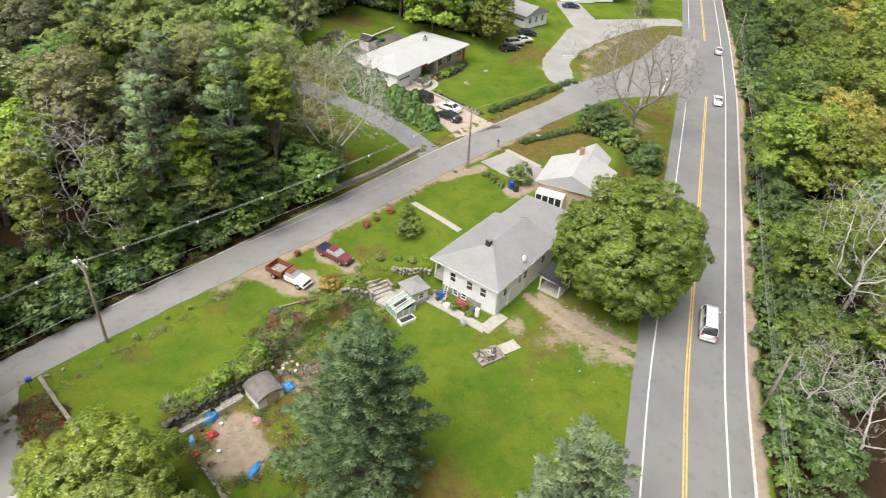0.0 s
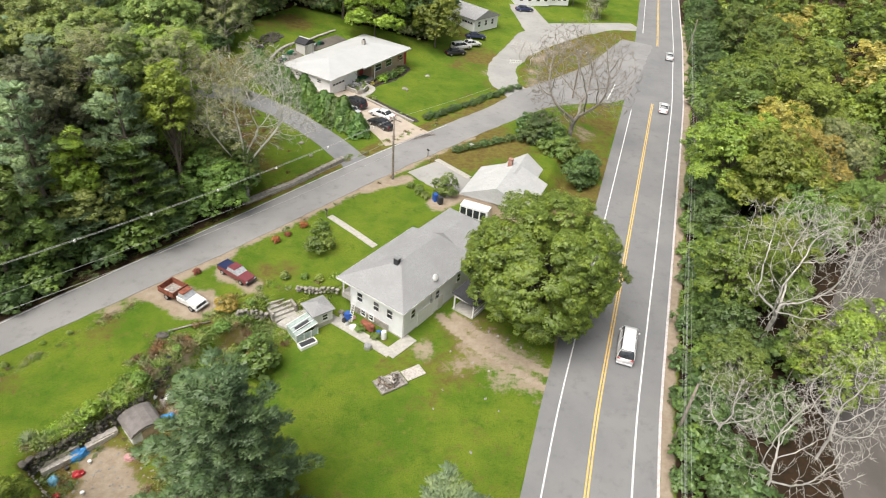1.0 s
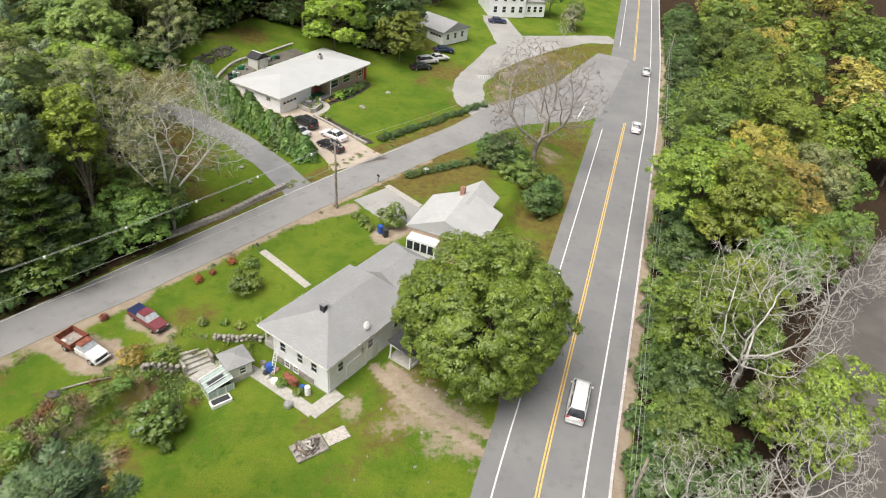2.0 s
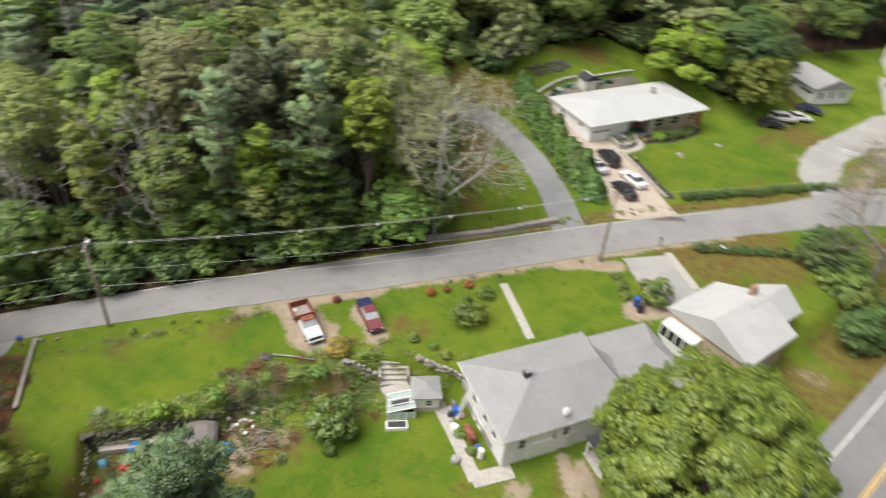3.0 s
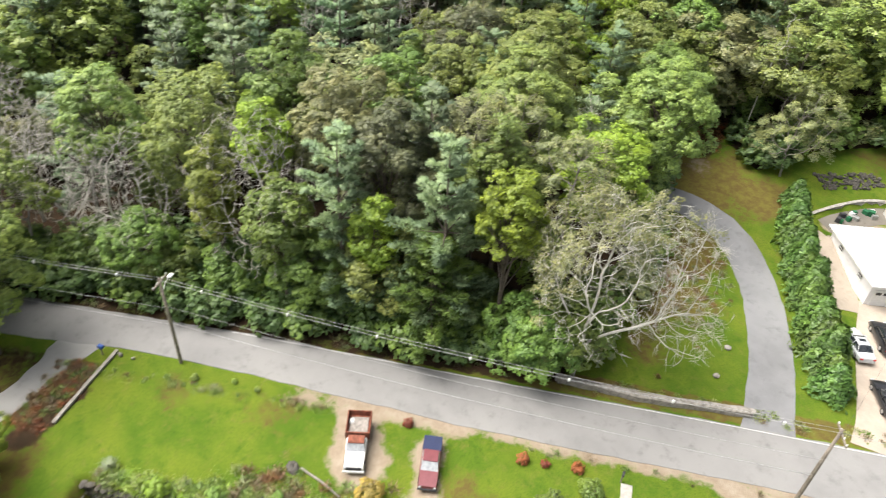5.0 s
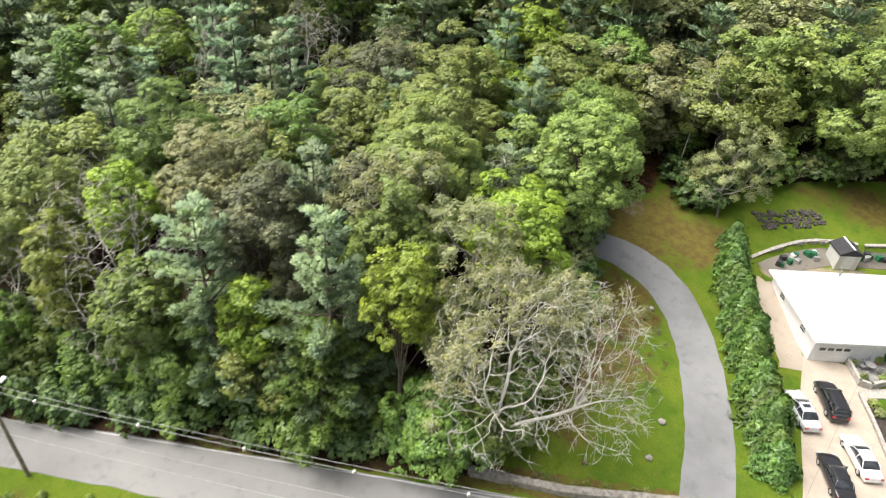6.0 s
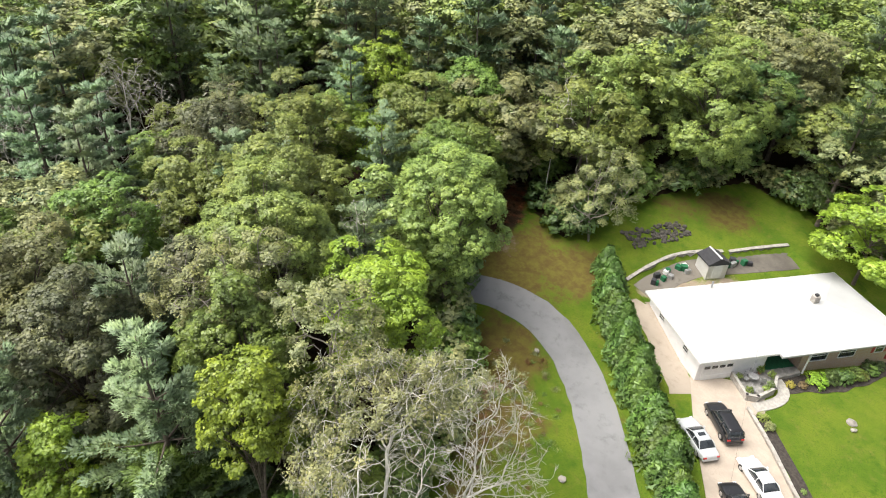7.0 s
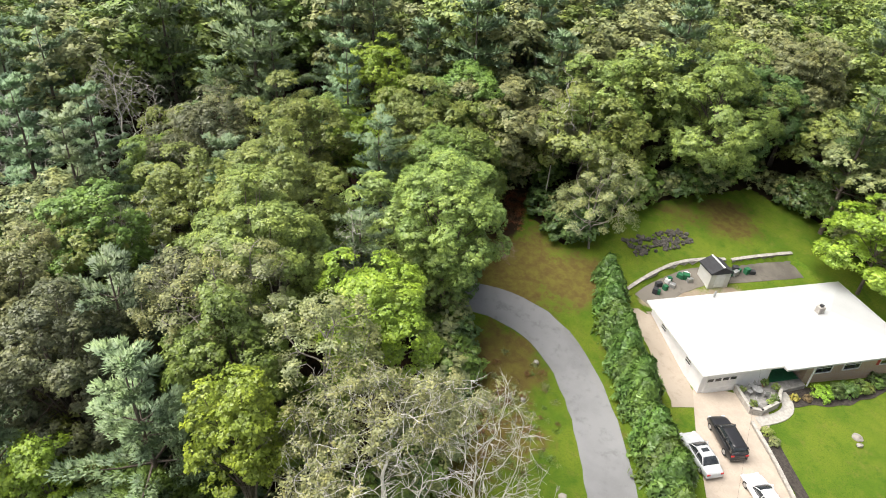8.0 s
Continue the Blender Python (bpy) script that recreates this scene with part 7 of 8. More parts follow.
def wire(name, a, b, drop, r, mat, label, beads=0):
    w = thing(name, Matrix.Identity(4), label, "cable")
    pts = sag(a, b, drop)
    tube("strand", pts, r, mat, w, 4)
    for i in range(beads):
        c = pts[1 + int(i * 12 / max(1, beads - 1))]
        part("spacer", boxes((c.x - 0.09, c.x + 0.09, c.y - 0.09, c.y + 0.09, c.z - 0.16, c.z + 0.1), bevel=0.02), WHITE_PL, w)


LINES = (((-66, 1, 10.9), (-30.8, 45.4, 11.6)), ((-30.8, 45.4, 11.6), (4.6, 86.5, 12.2)))
for a, b in LINES:
    wire("power_line", a, b, 0.9, 0.022, WIRE, "pale power line strung along the lane", 7)
    wire("power_line", (a[0] - 0.5, a[1] + 0.4, a[2] - 0.3), (b[0] - 0.5, b[1] + 0.4, b[2] - 0.3), 0.9, 0.018, WIRE, "pale power line strung along the lane")
    wire("telephone_cable", (a[0], a[1], a[2] - 3.0), (b[0], b[1], b[2] - 3.2), 0.9, 0.018, WIRE, "thin pale telephone cable along the lane")
    wire("telephone_cable", (a[0], a[1], a[2] - 5.0), (b[0], b[1], b[2] - 5.2), 0.8, 0.028, WIRE, "thick pale telephone cable along the lane")
wire("power_line", (4.6, 86.5, 12.0), (-6.4, 119.4, 6.2), 0.6, 0.008, BLACKWIRE, "service line to the ranch house")
wire("power_line", (4.6, 86.5, 12.2), (36, 128, 10.5), 0.8, 0.018, WIRE, "pale power line strung along the lane")
utility_pole(36, 128, 10.6, 142)
for (ax, ay), (bx, by) in zip(HIGH_POLES[:-1], HIGH_POLES[1:]):
    for dx, z in ((-0.9, 6.4), (-0.5, 6.4), (-0.1, 6.4), (-0.3, 5.4), (-0.2, 4.8)):
        wire("power_line", (ax + dx, ay, z), (bx + dx, by, z), 0.6, 0.013, WIRE, "pale power line beside the highway")


# ---- stone walls ----
def plain_box(name, m, d, mat, label, cat, bevel=0.03):
    ob = part(name, boxes(d, bevel=bevel), mat)
    ob.matrix_world = m
    return tagged(ob, label, cat)


def stone_mesh(seed):
    bm = bmesh.new()
    bmesh.ops.create_icosphere(bm, subdivisions=1, radius=0.5)
    rs = random.Random(seed)
    for v in bm.verts:
        v.co = Vector((v.co.x * rs.uniform(0.85, 1.2), v.co.y * rs.uniform(0.8, 1.1), v.co.z * rs.uniform(0.7, 1.0)))
    me = bpy.data.meshes.new("stone")
    bm.to_mesh(me)
    bm.free()
    return me


def stone_set(mat):
    out = []
    for i in range(5):
        me = stone_mesh(i)
        me.materials.append(mat)
        out.append(me)
    return out


STONES, DSTONES = stone_set(FIELDSTONE), stone_set(DARKSTONE)
rs = random.Random(9)


def stone_wall(name, pts, height_, width, label, stones=None, size=0.5, base=None, kind="", step=None):
    """A dry-laid wall of single stones, in courses, on the land or from a given level."""
    stones = stones or STONES
    root = thing(name, Matrix.Identity(4), label, "stone wall", kind=kind)
    for x, y in resample(pts, step or size * 0.85):
        z0 = H(x, y) if base is None else base
        z = z0 + 0.1
        while z < z0 + height_:
            ob = new("stone", rs.choice(stones))
            ob.parent = root
            s = size * rs.uniform(0.75, 1.3)
            ob.matrix_world = Matrix.LocRotScale((x + rs.uniform(-0.1, 0.1), y + rs.uniform(-0.1, 0.1), z), Euler((rs.uniform(-0.3, 0.3), rs.uniform(-0.3, 0.3), rs.uniform(0, 6.28))), (s * 1.2, max(s, width), s * 0.75))
            z += s * 0.55
    return root


LANE_WALL = [(-14.0, 76.6), (-8.9, 82.4), (-3.4, 90.4)]
lane_wall = stone_wall("lane_wall", LANE_WALL, 0.62, 0.5, "low grey fieldstone wall along the lane with a pale flat top", size=0.42)
strip("core", LANE_WALL, 0.34, 0.34, 0.62, FIELDSTONE, 0.5, 3, parent=lane_wall, ragged=0.12, thick=0.9)
for x, y in resample(LANE_WALL, 0.75):
    ob = new("cap_stone", rs.choice(STONES))
    ob.parent = lane_wall
    ob.matrix_world = Matrix.LocRotScale((x, y, H(x, y) + 0.64), Euler((0, 0, rs.uniform(0.6, 1.2))), (rs.uniform(0.7, 1.0), rs.uniform(0.6, 0.85), 0.16))

stone_wall("pit_wall", [(-21.3, 36.4), (-18.0, 40.4), (-14.7, 44.5), (-13.7, 48.2)], 1.9, 0.4, "dark mossy retaining wall of rough stones", DSTONES, 0.62, base=-0.9)
stone_wall("pit_wall", [(-21.2, 36.2), (-17.2, 33.2), (-13.5, 30)], 1.3, 0.4, "dark mossy retaining wall of rough stones", STONES, 0.55, base=-1.2)
def masonry(name, pts, rise, half, label, cap=None):
    """A low mortared wall with a pale coping that follows the land."""
    root = thing(name, Matrix.Identity(4), label, "wall")
    for nm, hf, lift, thick, mt in (("wall", half, rise, rise + 0.8, FIELDSTONE), ("coping", half + 0.05, rise + 0.07, 0.08, cap or BLOCK)):
        strip(nm, pts, hf, hf, lift, mt, 0.6, 3, parent=root, ragged=0.05, thick=thick)
    return root


masonry("garden_wall", [(-22.2, 120.0), (-22.2, 121.8), (-21.9, 124.7), (-21.4, 128.1), (-20.4, 130.6), (-19.0, 132.9), (-18.0, 134.3)], 0.12, 0.16, "pale curved retaining wall behind the ranch house")
masonry("garden_wall", [(-17.5, 134.9), (-16.1, 137.8), (-13.5, 142.7)], 0.12, 0.16, "pale straight retaining wall behind the ranch house")
masonry("lawn_wall", [(-34.9, 40.2), (-32.5, 38.1), (-28.2, 34.5)], 0.2, 0.13, "low straight mossy stone edging along the lawn", FIELDSTONE)
masonry("drive_wall", [(-4.1, 114.9), (-3.7, 114.5), (-0.8, 112.5), (2.1, 109.9), (6.0, 106.6)], 0.35, 0.12, "low block wall with a pale cap beside the driveway")
stone_wall("bank_wall", [(-8.6, 55.4), (-6.2, 57.0)], 0.9, 0.4, "rough stones in the bank by the steps", STONES, 0.5)
stone_wall("bank_wall", [(-3.4, 60.4), (-1.0, 61.2), (0.8, 61.6)], 0.8, 0.4, "rough stones in the bank by the steps", STONES, 0.45)
for i, (x, y, lf, sc) in enumerate(((-2.8, 121.4, L_ORANGE, 0.3), (-2.0, 122.4, L_DRY, 0.35), (-0.6, 125.4, L_DEEP, 0.6), (0.2, 126.8, L_DEEP, 0.75), (0.9, 128.2, L_GREEN, 0.6), (1.6, 129.4, L_LIGHT, 0.4), (1.9, 130.8, L_GREEN, 0.45), (-1.8, 123.6, L_LIGHT, 0.3), (2.0, 132.4, L_DEEP, 0.4), (-2.6, 114.9, L_LIGHT, 0.4), (-1.6, 114.2, L_OLIVE, 0.35), (3.6, 109.9, L_LIGHT, 0.2))):
    plant("garden_plant", SHRUB[i % 2], x, y, sc, i, "leafy plant in the dark mulched flower bed", "plant", lf, group="flower bed plants")
for i in range(18):
    yy = rs.choice((rs.uniform(122.5, 128.2), rs.uniform(132.8, 136.5)))
    yx = float(np.interp(yy, [121, 128, 131, 136.5], [-20.6, -19.6, -18.2, -14.6])) + rs.uniform(-0.5, 0.8)
    plain_box("stored_item", pose(yx, yy, H(yx, yy), 0, 0, rs.uniform(0, 90)), (-rs.uniform(0.2, 0.6), 0.3, -0.3, rs.uniform(0.1, 0.4), 0, rs.uniform(0.4, 0.8)), rs.choice((DARK, STEEL, GREEN_CLOTH, WHITE_PL)), "stored garden item behind the ranch house", "garden item")
rk = thing("rockery", pose(-24.4, 129.9, 0), "dark rockery bed of rough stones in the back lawn", "rockery")
for i in range(150):
    a, q = rs.uniform(-4.4, 4.4), rs.uniform(-1.5, 1.5)
    x, y = -24.7 + a * 0.36 - q * 0.93, 130.0 + a * 0.93 + q * 0.36
    ob = new("stone", rs.choice(DSTONES))
    ob.parent = rk
    s = rs.uniform(0.35, 0.8)
    ob.matrix_world = Matrix.LocRotScale((x, y, H(x, y) + 0.1), Euler((rs.random(), rs.random(), rs.uniform(0, 6))), (s, s, s * 0.8))
for i, (x, y, s) in enumerate(((-10.4, 94.6, 0.8), (-8.1, 90.8, 0.7), (-21.9, 104.4, 0.7), (-19.5, 99.8, 0.6), (3.7, 120.7, 0.7), (14.2, 54.6, 0.3), (16.6, 53.2, 0.3), (18.3, 52.2, 0.3), (16.5, 41.8, 0.4), (16.4, 59.3, 0.4), (17.5, 58.7, 0.35), (18.4, 58.2, 0.4), (19.4, 57.6, 0.4), (20.5, 57.1, 0.4), (21.9, 56.1, 0.35), (12.8, 46.5, 0.3), (17.9, 48.3, 0.35), (19.2, 46.9, 0.3), (13.6, 49.0, 0.25), (-34.2, 40.4, 0.7), (-33.2, 41.4, 0.5))):
    b = tagged(new("boulder", rs.choice(STONES)), "pale rounded boulder lying on the grass", "boulder")
    b.matrix_world = Matrix.LocRotScale((x, y, H(x, y) + 0.2 * s), Euler((0.1 * i, 0, i)), (s, s, s * 0.7))


# ---- vehicles ----
def wheel(parent, x, y, r=0.33, w=0.22):
    bm = bmesh.new()
    rot = Matrix.Translation((x, y, r)) @ Matrix.Rotation(radians(90), 4, "X")
    bmesh.ops.create_cone(bm, segments=16, radius1=r, radius2=r, depth=w, cap_ends=True, matrix=rot)
    wh = part("wheel", bm, RUBBER, parent)
    bm = bmesh.new()
    bmesh.ops.create_cone(bm, segments=12, radius1=r * 0.6, radius2=r * 0.6, depth=w + 0.03, cap_ends=True, matrix=rot)
    part("rim", bm, STEEL, wh)


def loft(sections):
    """Closed rings of equal size joined into one skin."""
    bm = bmesh.new()
    rings = [[bm.verts.new(p) for p in s] for s in sections]
    n = len(rings[0])
    for a, b in zip(rings[:-1], rings[1:]):
        for i in range(n):
            bm.faces.new((a[i], a[(i + 1) % n], b[(i + 1) % n], b[i]))
    bm.faces.new(rings[0])
    bm.faces.new(rings[-1])
    bmesh.ops.recalc_face_normals(bm, faces=bm.faces)
    return bm


def mid_x(a, b):
    return (a + b) / 2


def car(m, paint, label, style="sedan", group="", sunroof=False):
    """A car with its nose to +x: body, glass house, lamps, bumpers and wheels."""
    L, W, belt, roof = {"sedan": (4.75, 1.8, 0.92, 1.42), "suv": (4.7, 1.85, 1.05, 1.7), "van": (5.6, 1.98, 1.25, 2.25)}[style]
    c = thing(style if style != "suv" else "suv", m, label, "car" if style != "van" else "van", group)
    h = L / 2
    nose = {"sedan": 0.68, "suv": 0.85, "van": 0.95}[style]
    hood = {"sedan": 0.30, "suv": 0.27, "van": 0.16}[style] * L
    tail = {"sedan": 0.17, "suv": 0.03, "van": 0.01}[style] * L
    # lower body: a smooth shell over the wheels
    xs = np.array([-h, -h + 0.1, -h + 0.25, -h + max(tail, 0.3), -h * 0.3, 0.0, h - hood - 0.05, h - hood * 0.75, h - hood * 0.4, h - 0.3, h - 0.1, h])
    zs = np.array([belt - 0.2, belt - 0.07, belt - 0.02, belt, belt, belt, belt + 0.01, belt - 0.02, belt - 0.08, nose + 0.02, nose - 0.06, nose - 0.2])
    secs = []
    for x, z in zip(xs, zs):
        k = W / 2 * (1 - 0.16 * (abs(x) / h) ** 6)
        half = [(k * 0.94, 0.28), (k, 0.42), (k * 1.0, z * 0.62), (k * 0.985, z * 0.86), (k * 0.93, z * 0.97), (k * 0.8, z), (k * 0.4, z + 0.025)]
        secs.append([(x, -p, q) for p, q in half] + [(x, p, q) for p, q in half[::-1]])
    body = part("body", loft(secs), paint, c, smooth=True)
    xf, xr = h - hood + 0.05, -h + max(tail, 0.06)
    rf, rr = xf - (0.85 if style != "van" else 0.55), xr + (0.6 if style == "sedan" else 0.22)
    k0, k1 = W / 2 * 0.9, W / 2 * 0.7

    def cabin(x0, x1, grow, steps, cap):
        """The glass house, or the roof skin that lies over it."""
        out = []
        for i in range(steps + 1):
            x = x0 + (x1 - x0) * i / steps
            f = min(1.0, max(0.0, (x - xr) / (rr - xr)), max(0.0, (xf - x) / (xf - rf)))
            z = belt - 0.03 + (roof - belt) * (1 - (1 - f) ** 1.5) - 0.05 * ((x - (rf + rr) / 2) / (rf - rr)) ** 2 * (f > 0.98)
            k = k0 + (k1 - k0) * (z - belt) / (roof - belt)
            ring = [(k * 0.98, z - 0.06), (k * 0.9, z - 0.012), (k * 0.5, z + 0.02)] if cap else [(k0 * (0.96 if f < 0.1 else 1), belt - 0.06), (k, z - 0.07), (k * 0.9, z - 0.02), (k * 0.5, z + 0.01)]
            ring = [(p, q + grow) for p, q in ring]
            out.append([(x, -p, q) for p, q in ring] + [(x, p, q) for p, q in ring[::-1]])
        return loft(out)
    part("cabin_glass", cabin(xr, xf, 0.0, 14, False), GLASS, c, "dark glazing", smooth=True)
    part("roof", cabin(rr - 0.02, rf + 0.02, 0.018, 8, True), paint, c, smooth=True)
    if sunroof:
        part("sunroof", boxes((mid_x(rr, rf) - 0.1, rf - 0.25, -k1 * 0.55, k1 * 0.55, roof - 0.02, roof + 0.012), bevel=0.01), GLASS, c, "dark glass sunroof")
    mid = (rf + rr) / 2
    for s in (-1, 1):
        for x0, x1 in ((xf, rf), (mid + 0.05, mid + 0.05), (xr, rr)):
            tube("pillar", [(x0, s * (k0 - 0.01), belt - 0.02), ((x0 + x1) / 2, s * ((k0 + k1) / 2 + 0.02), (belt + roof) / 2 + 0.06), (x1, s * (k1 - 0.01), roof - 0.06)], 0.04, paint, c, 5)
        wheel(c, h - 0.9, s * (W / 2 - 0.12), 0.33 if style == "sedan" else 0.36)
        wheel(c, -h + 0.95, s * (W / 2 - 0.12), 0.33 if style == "sedan" else 0.36)
        a, b = sorted((s * W * 0.27, s * W * 0.44))
        part("headlight", boxes((h - 0.14, h - 0.01, a, b, nose - 0.17, nose - 0.04), bevel=0.02), LAMP_CLEAR, c)
        part("tail_light", boxes((-h - 0.01, -h + 0.1, a, b, belt - 0.3, belt - 0.13), bevel=0.02), LAMP_RED, c)
        part("mirror", boxes((xf - 0.35, xf - 0.2, *sorted((s * (W / 2 - 0.02), s * (W / 2 + 0.16))), belt + 0.02, belt + 0.16), bevel=0.02), paint, c)
    part("bumper", boxes((h - 0.16, h + 0.03, -W * 0.44, W * 0.44, 0.32, 0.5), bevel=0.03), paint, c)
    part("rear_bumper", boxes((-h - 0.03, -h + 0.16, -W * 0.44, W * 0.44, 0.32, 0.52), bevel=0.03), paint, c)
    return c


def on_land(x, y, deg, lift=0.04):
    return pose(x, y, H(x, y) + lift, 0, 0, deg)


car(on_land(33.6, 57.2, 74, 0.09), P_WHITE, "white passenger van driving up the highway", "van")
car(on_land(54.0, 127.2, 254 - 180, 0.09), P_WHITE, "white sedan driving on the highway", "sedan")
car(on_land(63.0, 159.5, 75, 0.09), P_SILVER, "silver sedan driving on the highway", "sedan")
DA = math.degrees(math.atan2(-2.7, 3.7))
car(on_land(-4.6, 110.8, DA + 180, 0.06), P_BLACK, "black estate car parked on the tan driveway", "suv")
car(on_land(-5.2, 107.2, DA + 186, 0.06), P_SILVER, "silver sedan with a dark sunroof parked beside the hedge", "sedan", sunroof=True)
car(on_land(0.6, 107.6, DA + 184, 0.06), P_WHITE, "white sedan parked on the tan driveway", "sedan")
car(on_land(0.8, 103.6, DA + 180, 0.06), P_BLACK, "black and silver car parked near the lane", "sedan")
car(on_land(13.4, 150.2, 30), P_WHITE, "white four-wheel-drive parked on the grass", "suv")
car(on_land(15.6, 153.0, 30), P_WHITE, "white car parked on the grass", "sedan")
car(on_land(12.2, 146.4, 30), P_BLACK, "dark car parked on the grass", "sedan")
car(on_land(29.6, 184.5, 15), P_BLUE, "dark blue car parked before the farmhouse", "sedan")
car(on_land(16.6, 158.2, 15), P_BLUE, "dark blue car parked by the garage", "sedan")

# rusty dump truck, nose to +x
TA = math.degrees(math.atan2(-2.8, 5.5))
tr = thing("dump_truck", on_land(-14.9, 57.0, TA) @ Matrix.Scale(0.88, 4), "old white-cabbed truck with a rusty red dump bed", "truck")
part("chassis", boxes((-2.9, 2.9, -0.45, 0.45, 0.5, 0.72)), RUST, tr)
part("hood", loft([[(1.2, -0.92, 0.6), (1.2, 0.92, 0.6), (1.2, 0.9, 1.25), (1.2, -0.9, 1.25)], [(2.9, -0.95, 0.6), (2.9, 0.95, 0.6), (2.9, 0.86, 1.1), (2.9, -0.86, 1.1)]]), P_WHITE, tr, "white rust-flecked bonnet")
part("cab", boxes((-0.2, 1.2, -0.95, 0.95, 0.6, 1.3), bevel=0.05), P_WHITE, tr)
part("windscreen", loft([[(0.0, -0.85, 1.28), (0.0, 0.85, 1.28), (0.05, 0.72, 1.85), (0.05, -0.72, 1.85)], [(1.35, -0.88, 1.26), (1.35, 0.88, 1.26), (0.85, 0.74, 1.85), (0.85, -0.74, 1.85)]]), PALE_SKY_GLASS, tr)
part("cab_roof", boxes((0.0, 0.9, -0.78, 0.78, 1.83, 1.93), bevel=0.04), RUST, tr, "rust-red cab roof")
for bx in ((-3.0, -0.3, -1.19, -1.15, 1.3, 1.42), (-3.0, -0.3, 1.15, 1.19, 1.3, 1.42)):
    part("side_rib", boxes(bx), RUST, tr)
part("grille", boxes((2.9, 2.97, -0.7, 0.7, 0.7, 1.0)), DARK, tr)
part("bumper", boxes((2.95, 3.12, -1.0, 1.0, 0.45, 0.68), bevel=0.03), P_WHITE, tr)
part("bed_floor", boxes((-3.0, -0.3, -1.1, 1.1, 0.85, 0.95)), RUST, tr)
for bx in ((-3.0, -0.3, -1.15, -1.07, 0.95, 1.7), (-3.0, -0.3, 1.07, 1.15, 0.95, 1.7), (-3.05, -2.97, -1.15, 1.15, 0.95, 1.65), (-0.4, -0.3, -1.15, 1.15, 0.95, 1.85)):
    part("bed_side", boxes(bx), RUST, tr)
part("load", boxes((-2.7, -0.6, -0.9, 0.9, 0.95, 1.1), bevel=0.06), OLD_WOOD, tr, "scrap wood in the bed")
part("sack", boxes((-2.5, -1.9, -0.95, -0.45, 0.95, 1.22), bevel=0.1), WHITE_PL, tr)
for s in (-1, 1):
    wheel(tr, 2.1, s * 0.85, 0.4, 0.25)
    wheel(tr, -1.9, s * 0.85, 0.4, 0.4)
    a, b = sorted((s * 0.72, s * 0.92))
    part("headlight", boxes((2.9, 2.99, a, b, 0.8, 1.0), bevel=0.02), LAMP_CLEAR, tr)
# maroon pickup
PA = math.degrees(math.atan2(-2.7, 4.3))
pk = thing("pickup_truck", on_land(-10.6, 61.7, PA) @ Matrix.Scale(0.96, 4), "faded maroon pickup with a dark covered bed", "truck")
part("body", loft([[(x, -k, 0.4), (x, -k, z * 0.7), (x, -k * 0.92, z), (x, k * 0.92, z), (x, k, z * 0.7), (x, k, 0.4)] for x, z, k in ((-2.4, 0.95, 0.8), (-2.2, 0.98, 0.82), (0.75, 1.0, 0.84), (1.7, 0.93, 0.82), (2.4, 0.85, 0.78), (2.45, 0.6, 0.76))]), P_MAROON, pk)
part("cabin_glass", loft([[(-0.85, -0.74, 0.97), (-0.85, 0.74, 0.97), (-0.65, 0.62, 1.45), (-0.65, -0.62, 1.45)], [(1.05, -0.74, 0.97), (1.05, 0.74, 0.97), (0.4, 0.62, 1.45), (0.4, -0.62, 1.45)]]), PALE_SKY_GLASS, pk)
part("roof", boxes((-0.7, 0.45, -0.64, 0.64, 1.43, 1.5), bevel=0.03), P_MAROON, pk)
part("bed_cover", boxes((-2.38, -0.95, -0.8, 0.8, 0.97, 1.06), bevel=0.02), P_BLUE, pk, "dark blue bed cover")
part("tailgate", boxes((-2.46, -2.38, -0.75, 0.75, 0.5, 0.98)), P_BLUE, pk)
part("bumper", boxes((2.4, 2.55, -0.8, 0.8, 0.4, 0.58), bevel=0.03), DARK, pk)
for s in (-1, 1):
    wheel(pk, 1.55, s * 0.74)
    wheel(pk, -1.55, s * 0.74)
    part("headlight", boxes((2.4, 2.47, *sorted((s * 0.5, s * 0.72)), 0.62, 0.78)), LAMP_CLEAR, pk)

# ---- yard things ----
pit = -1.25
def heap_mesh(name, m, sx, sy, sz, mat, label, cat, seed=0):
    """A crumpled tarpaulin or heap."""
    bm = bmesh.new()
    bmesh.ops.create_icosphere(bm, subdivisions=3, radius=1.0)
    for v in bm.verts:
        n = noise.noise(v.co * 2.2 + Vector((seed, 0, 0))) * 0.28 + noise.noise(v.co * 6 + Vector((seed, 3, 0))) * 0.1
        v.co = Vector((v.co.x * sx * (1 + n), v.co.y * sy * (1 + n), max(v.co.z, -0.1) * sz * (1 + 1.6 * n)))
    ob = part(name, bm, mat)
    ob.matrix_world = m
    return tagged(ob, label, cat)


def at_pit(x, y, a=0):
    return pose(x, y, H(x, y), 0, 0, a)


heap_mesh("blue_tarp", at_pit(-12.0, 43.4, 20), 0.9, 0.65, 0.45, BLUE_TARP, "crumpled blue tarpaulin beside the shed", "tarpaulin", 1)
heap_mesh("blue_tarp", at_pit(-18.3, 39.0, 46), 1.0, 0.5, 0.7, BLUE_TARP, "blue tarpaulin draped over stored boards", "tarpaulin", 2)
heap_mesh("blue_tarp", at_pit(-12.5, 33.9, 75), 0.95, 0.4, 0.35, BLUE_TARP, "blue tarpaulin lying on bare dirt", "tarpaulin", 3)
heap_mesh("covered_barrel", at_pit(-19.1, 36.3, 0), 0.42, 0.42, 0.8, PALE_BLUE, "pale blue covered barrel in the pit", "barrel", 4)
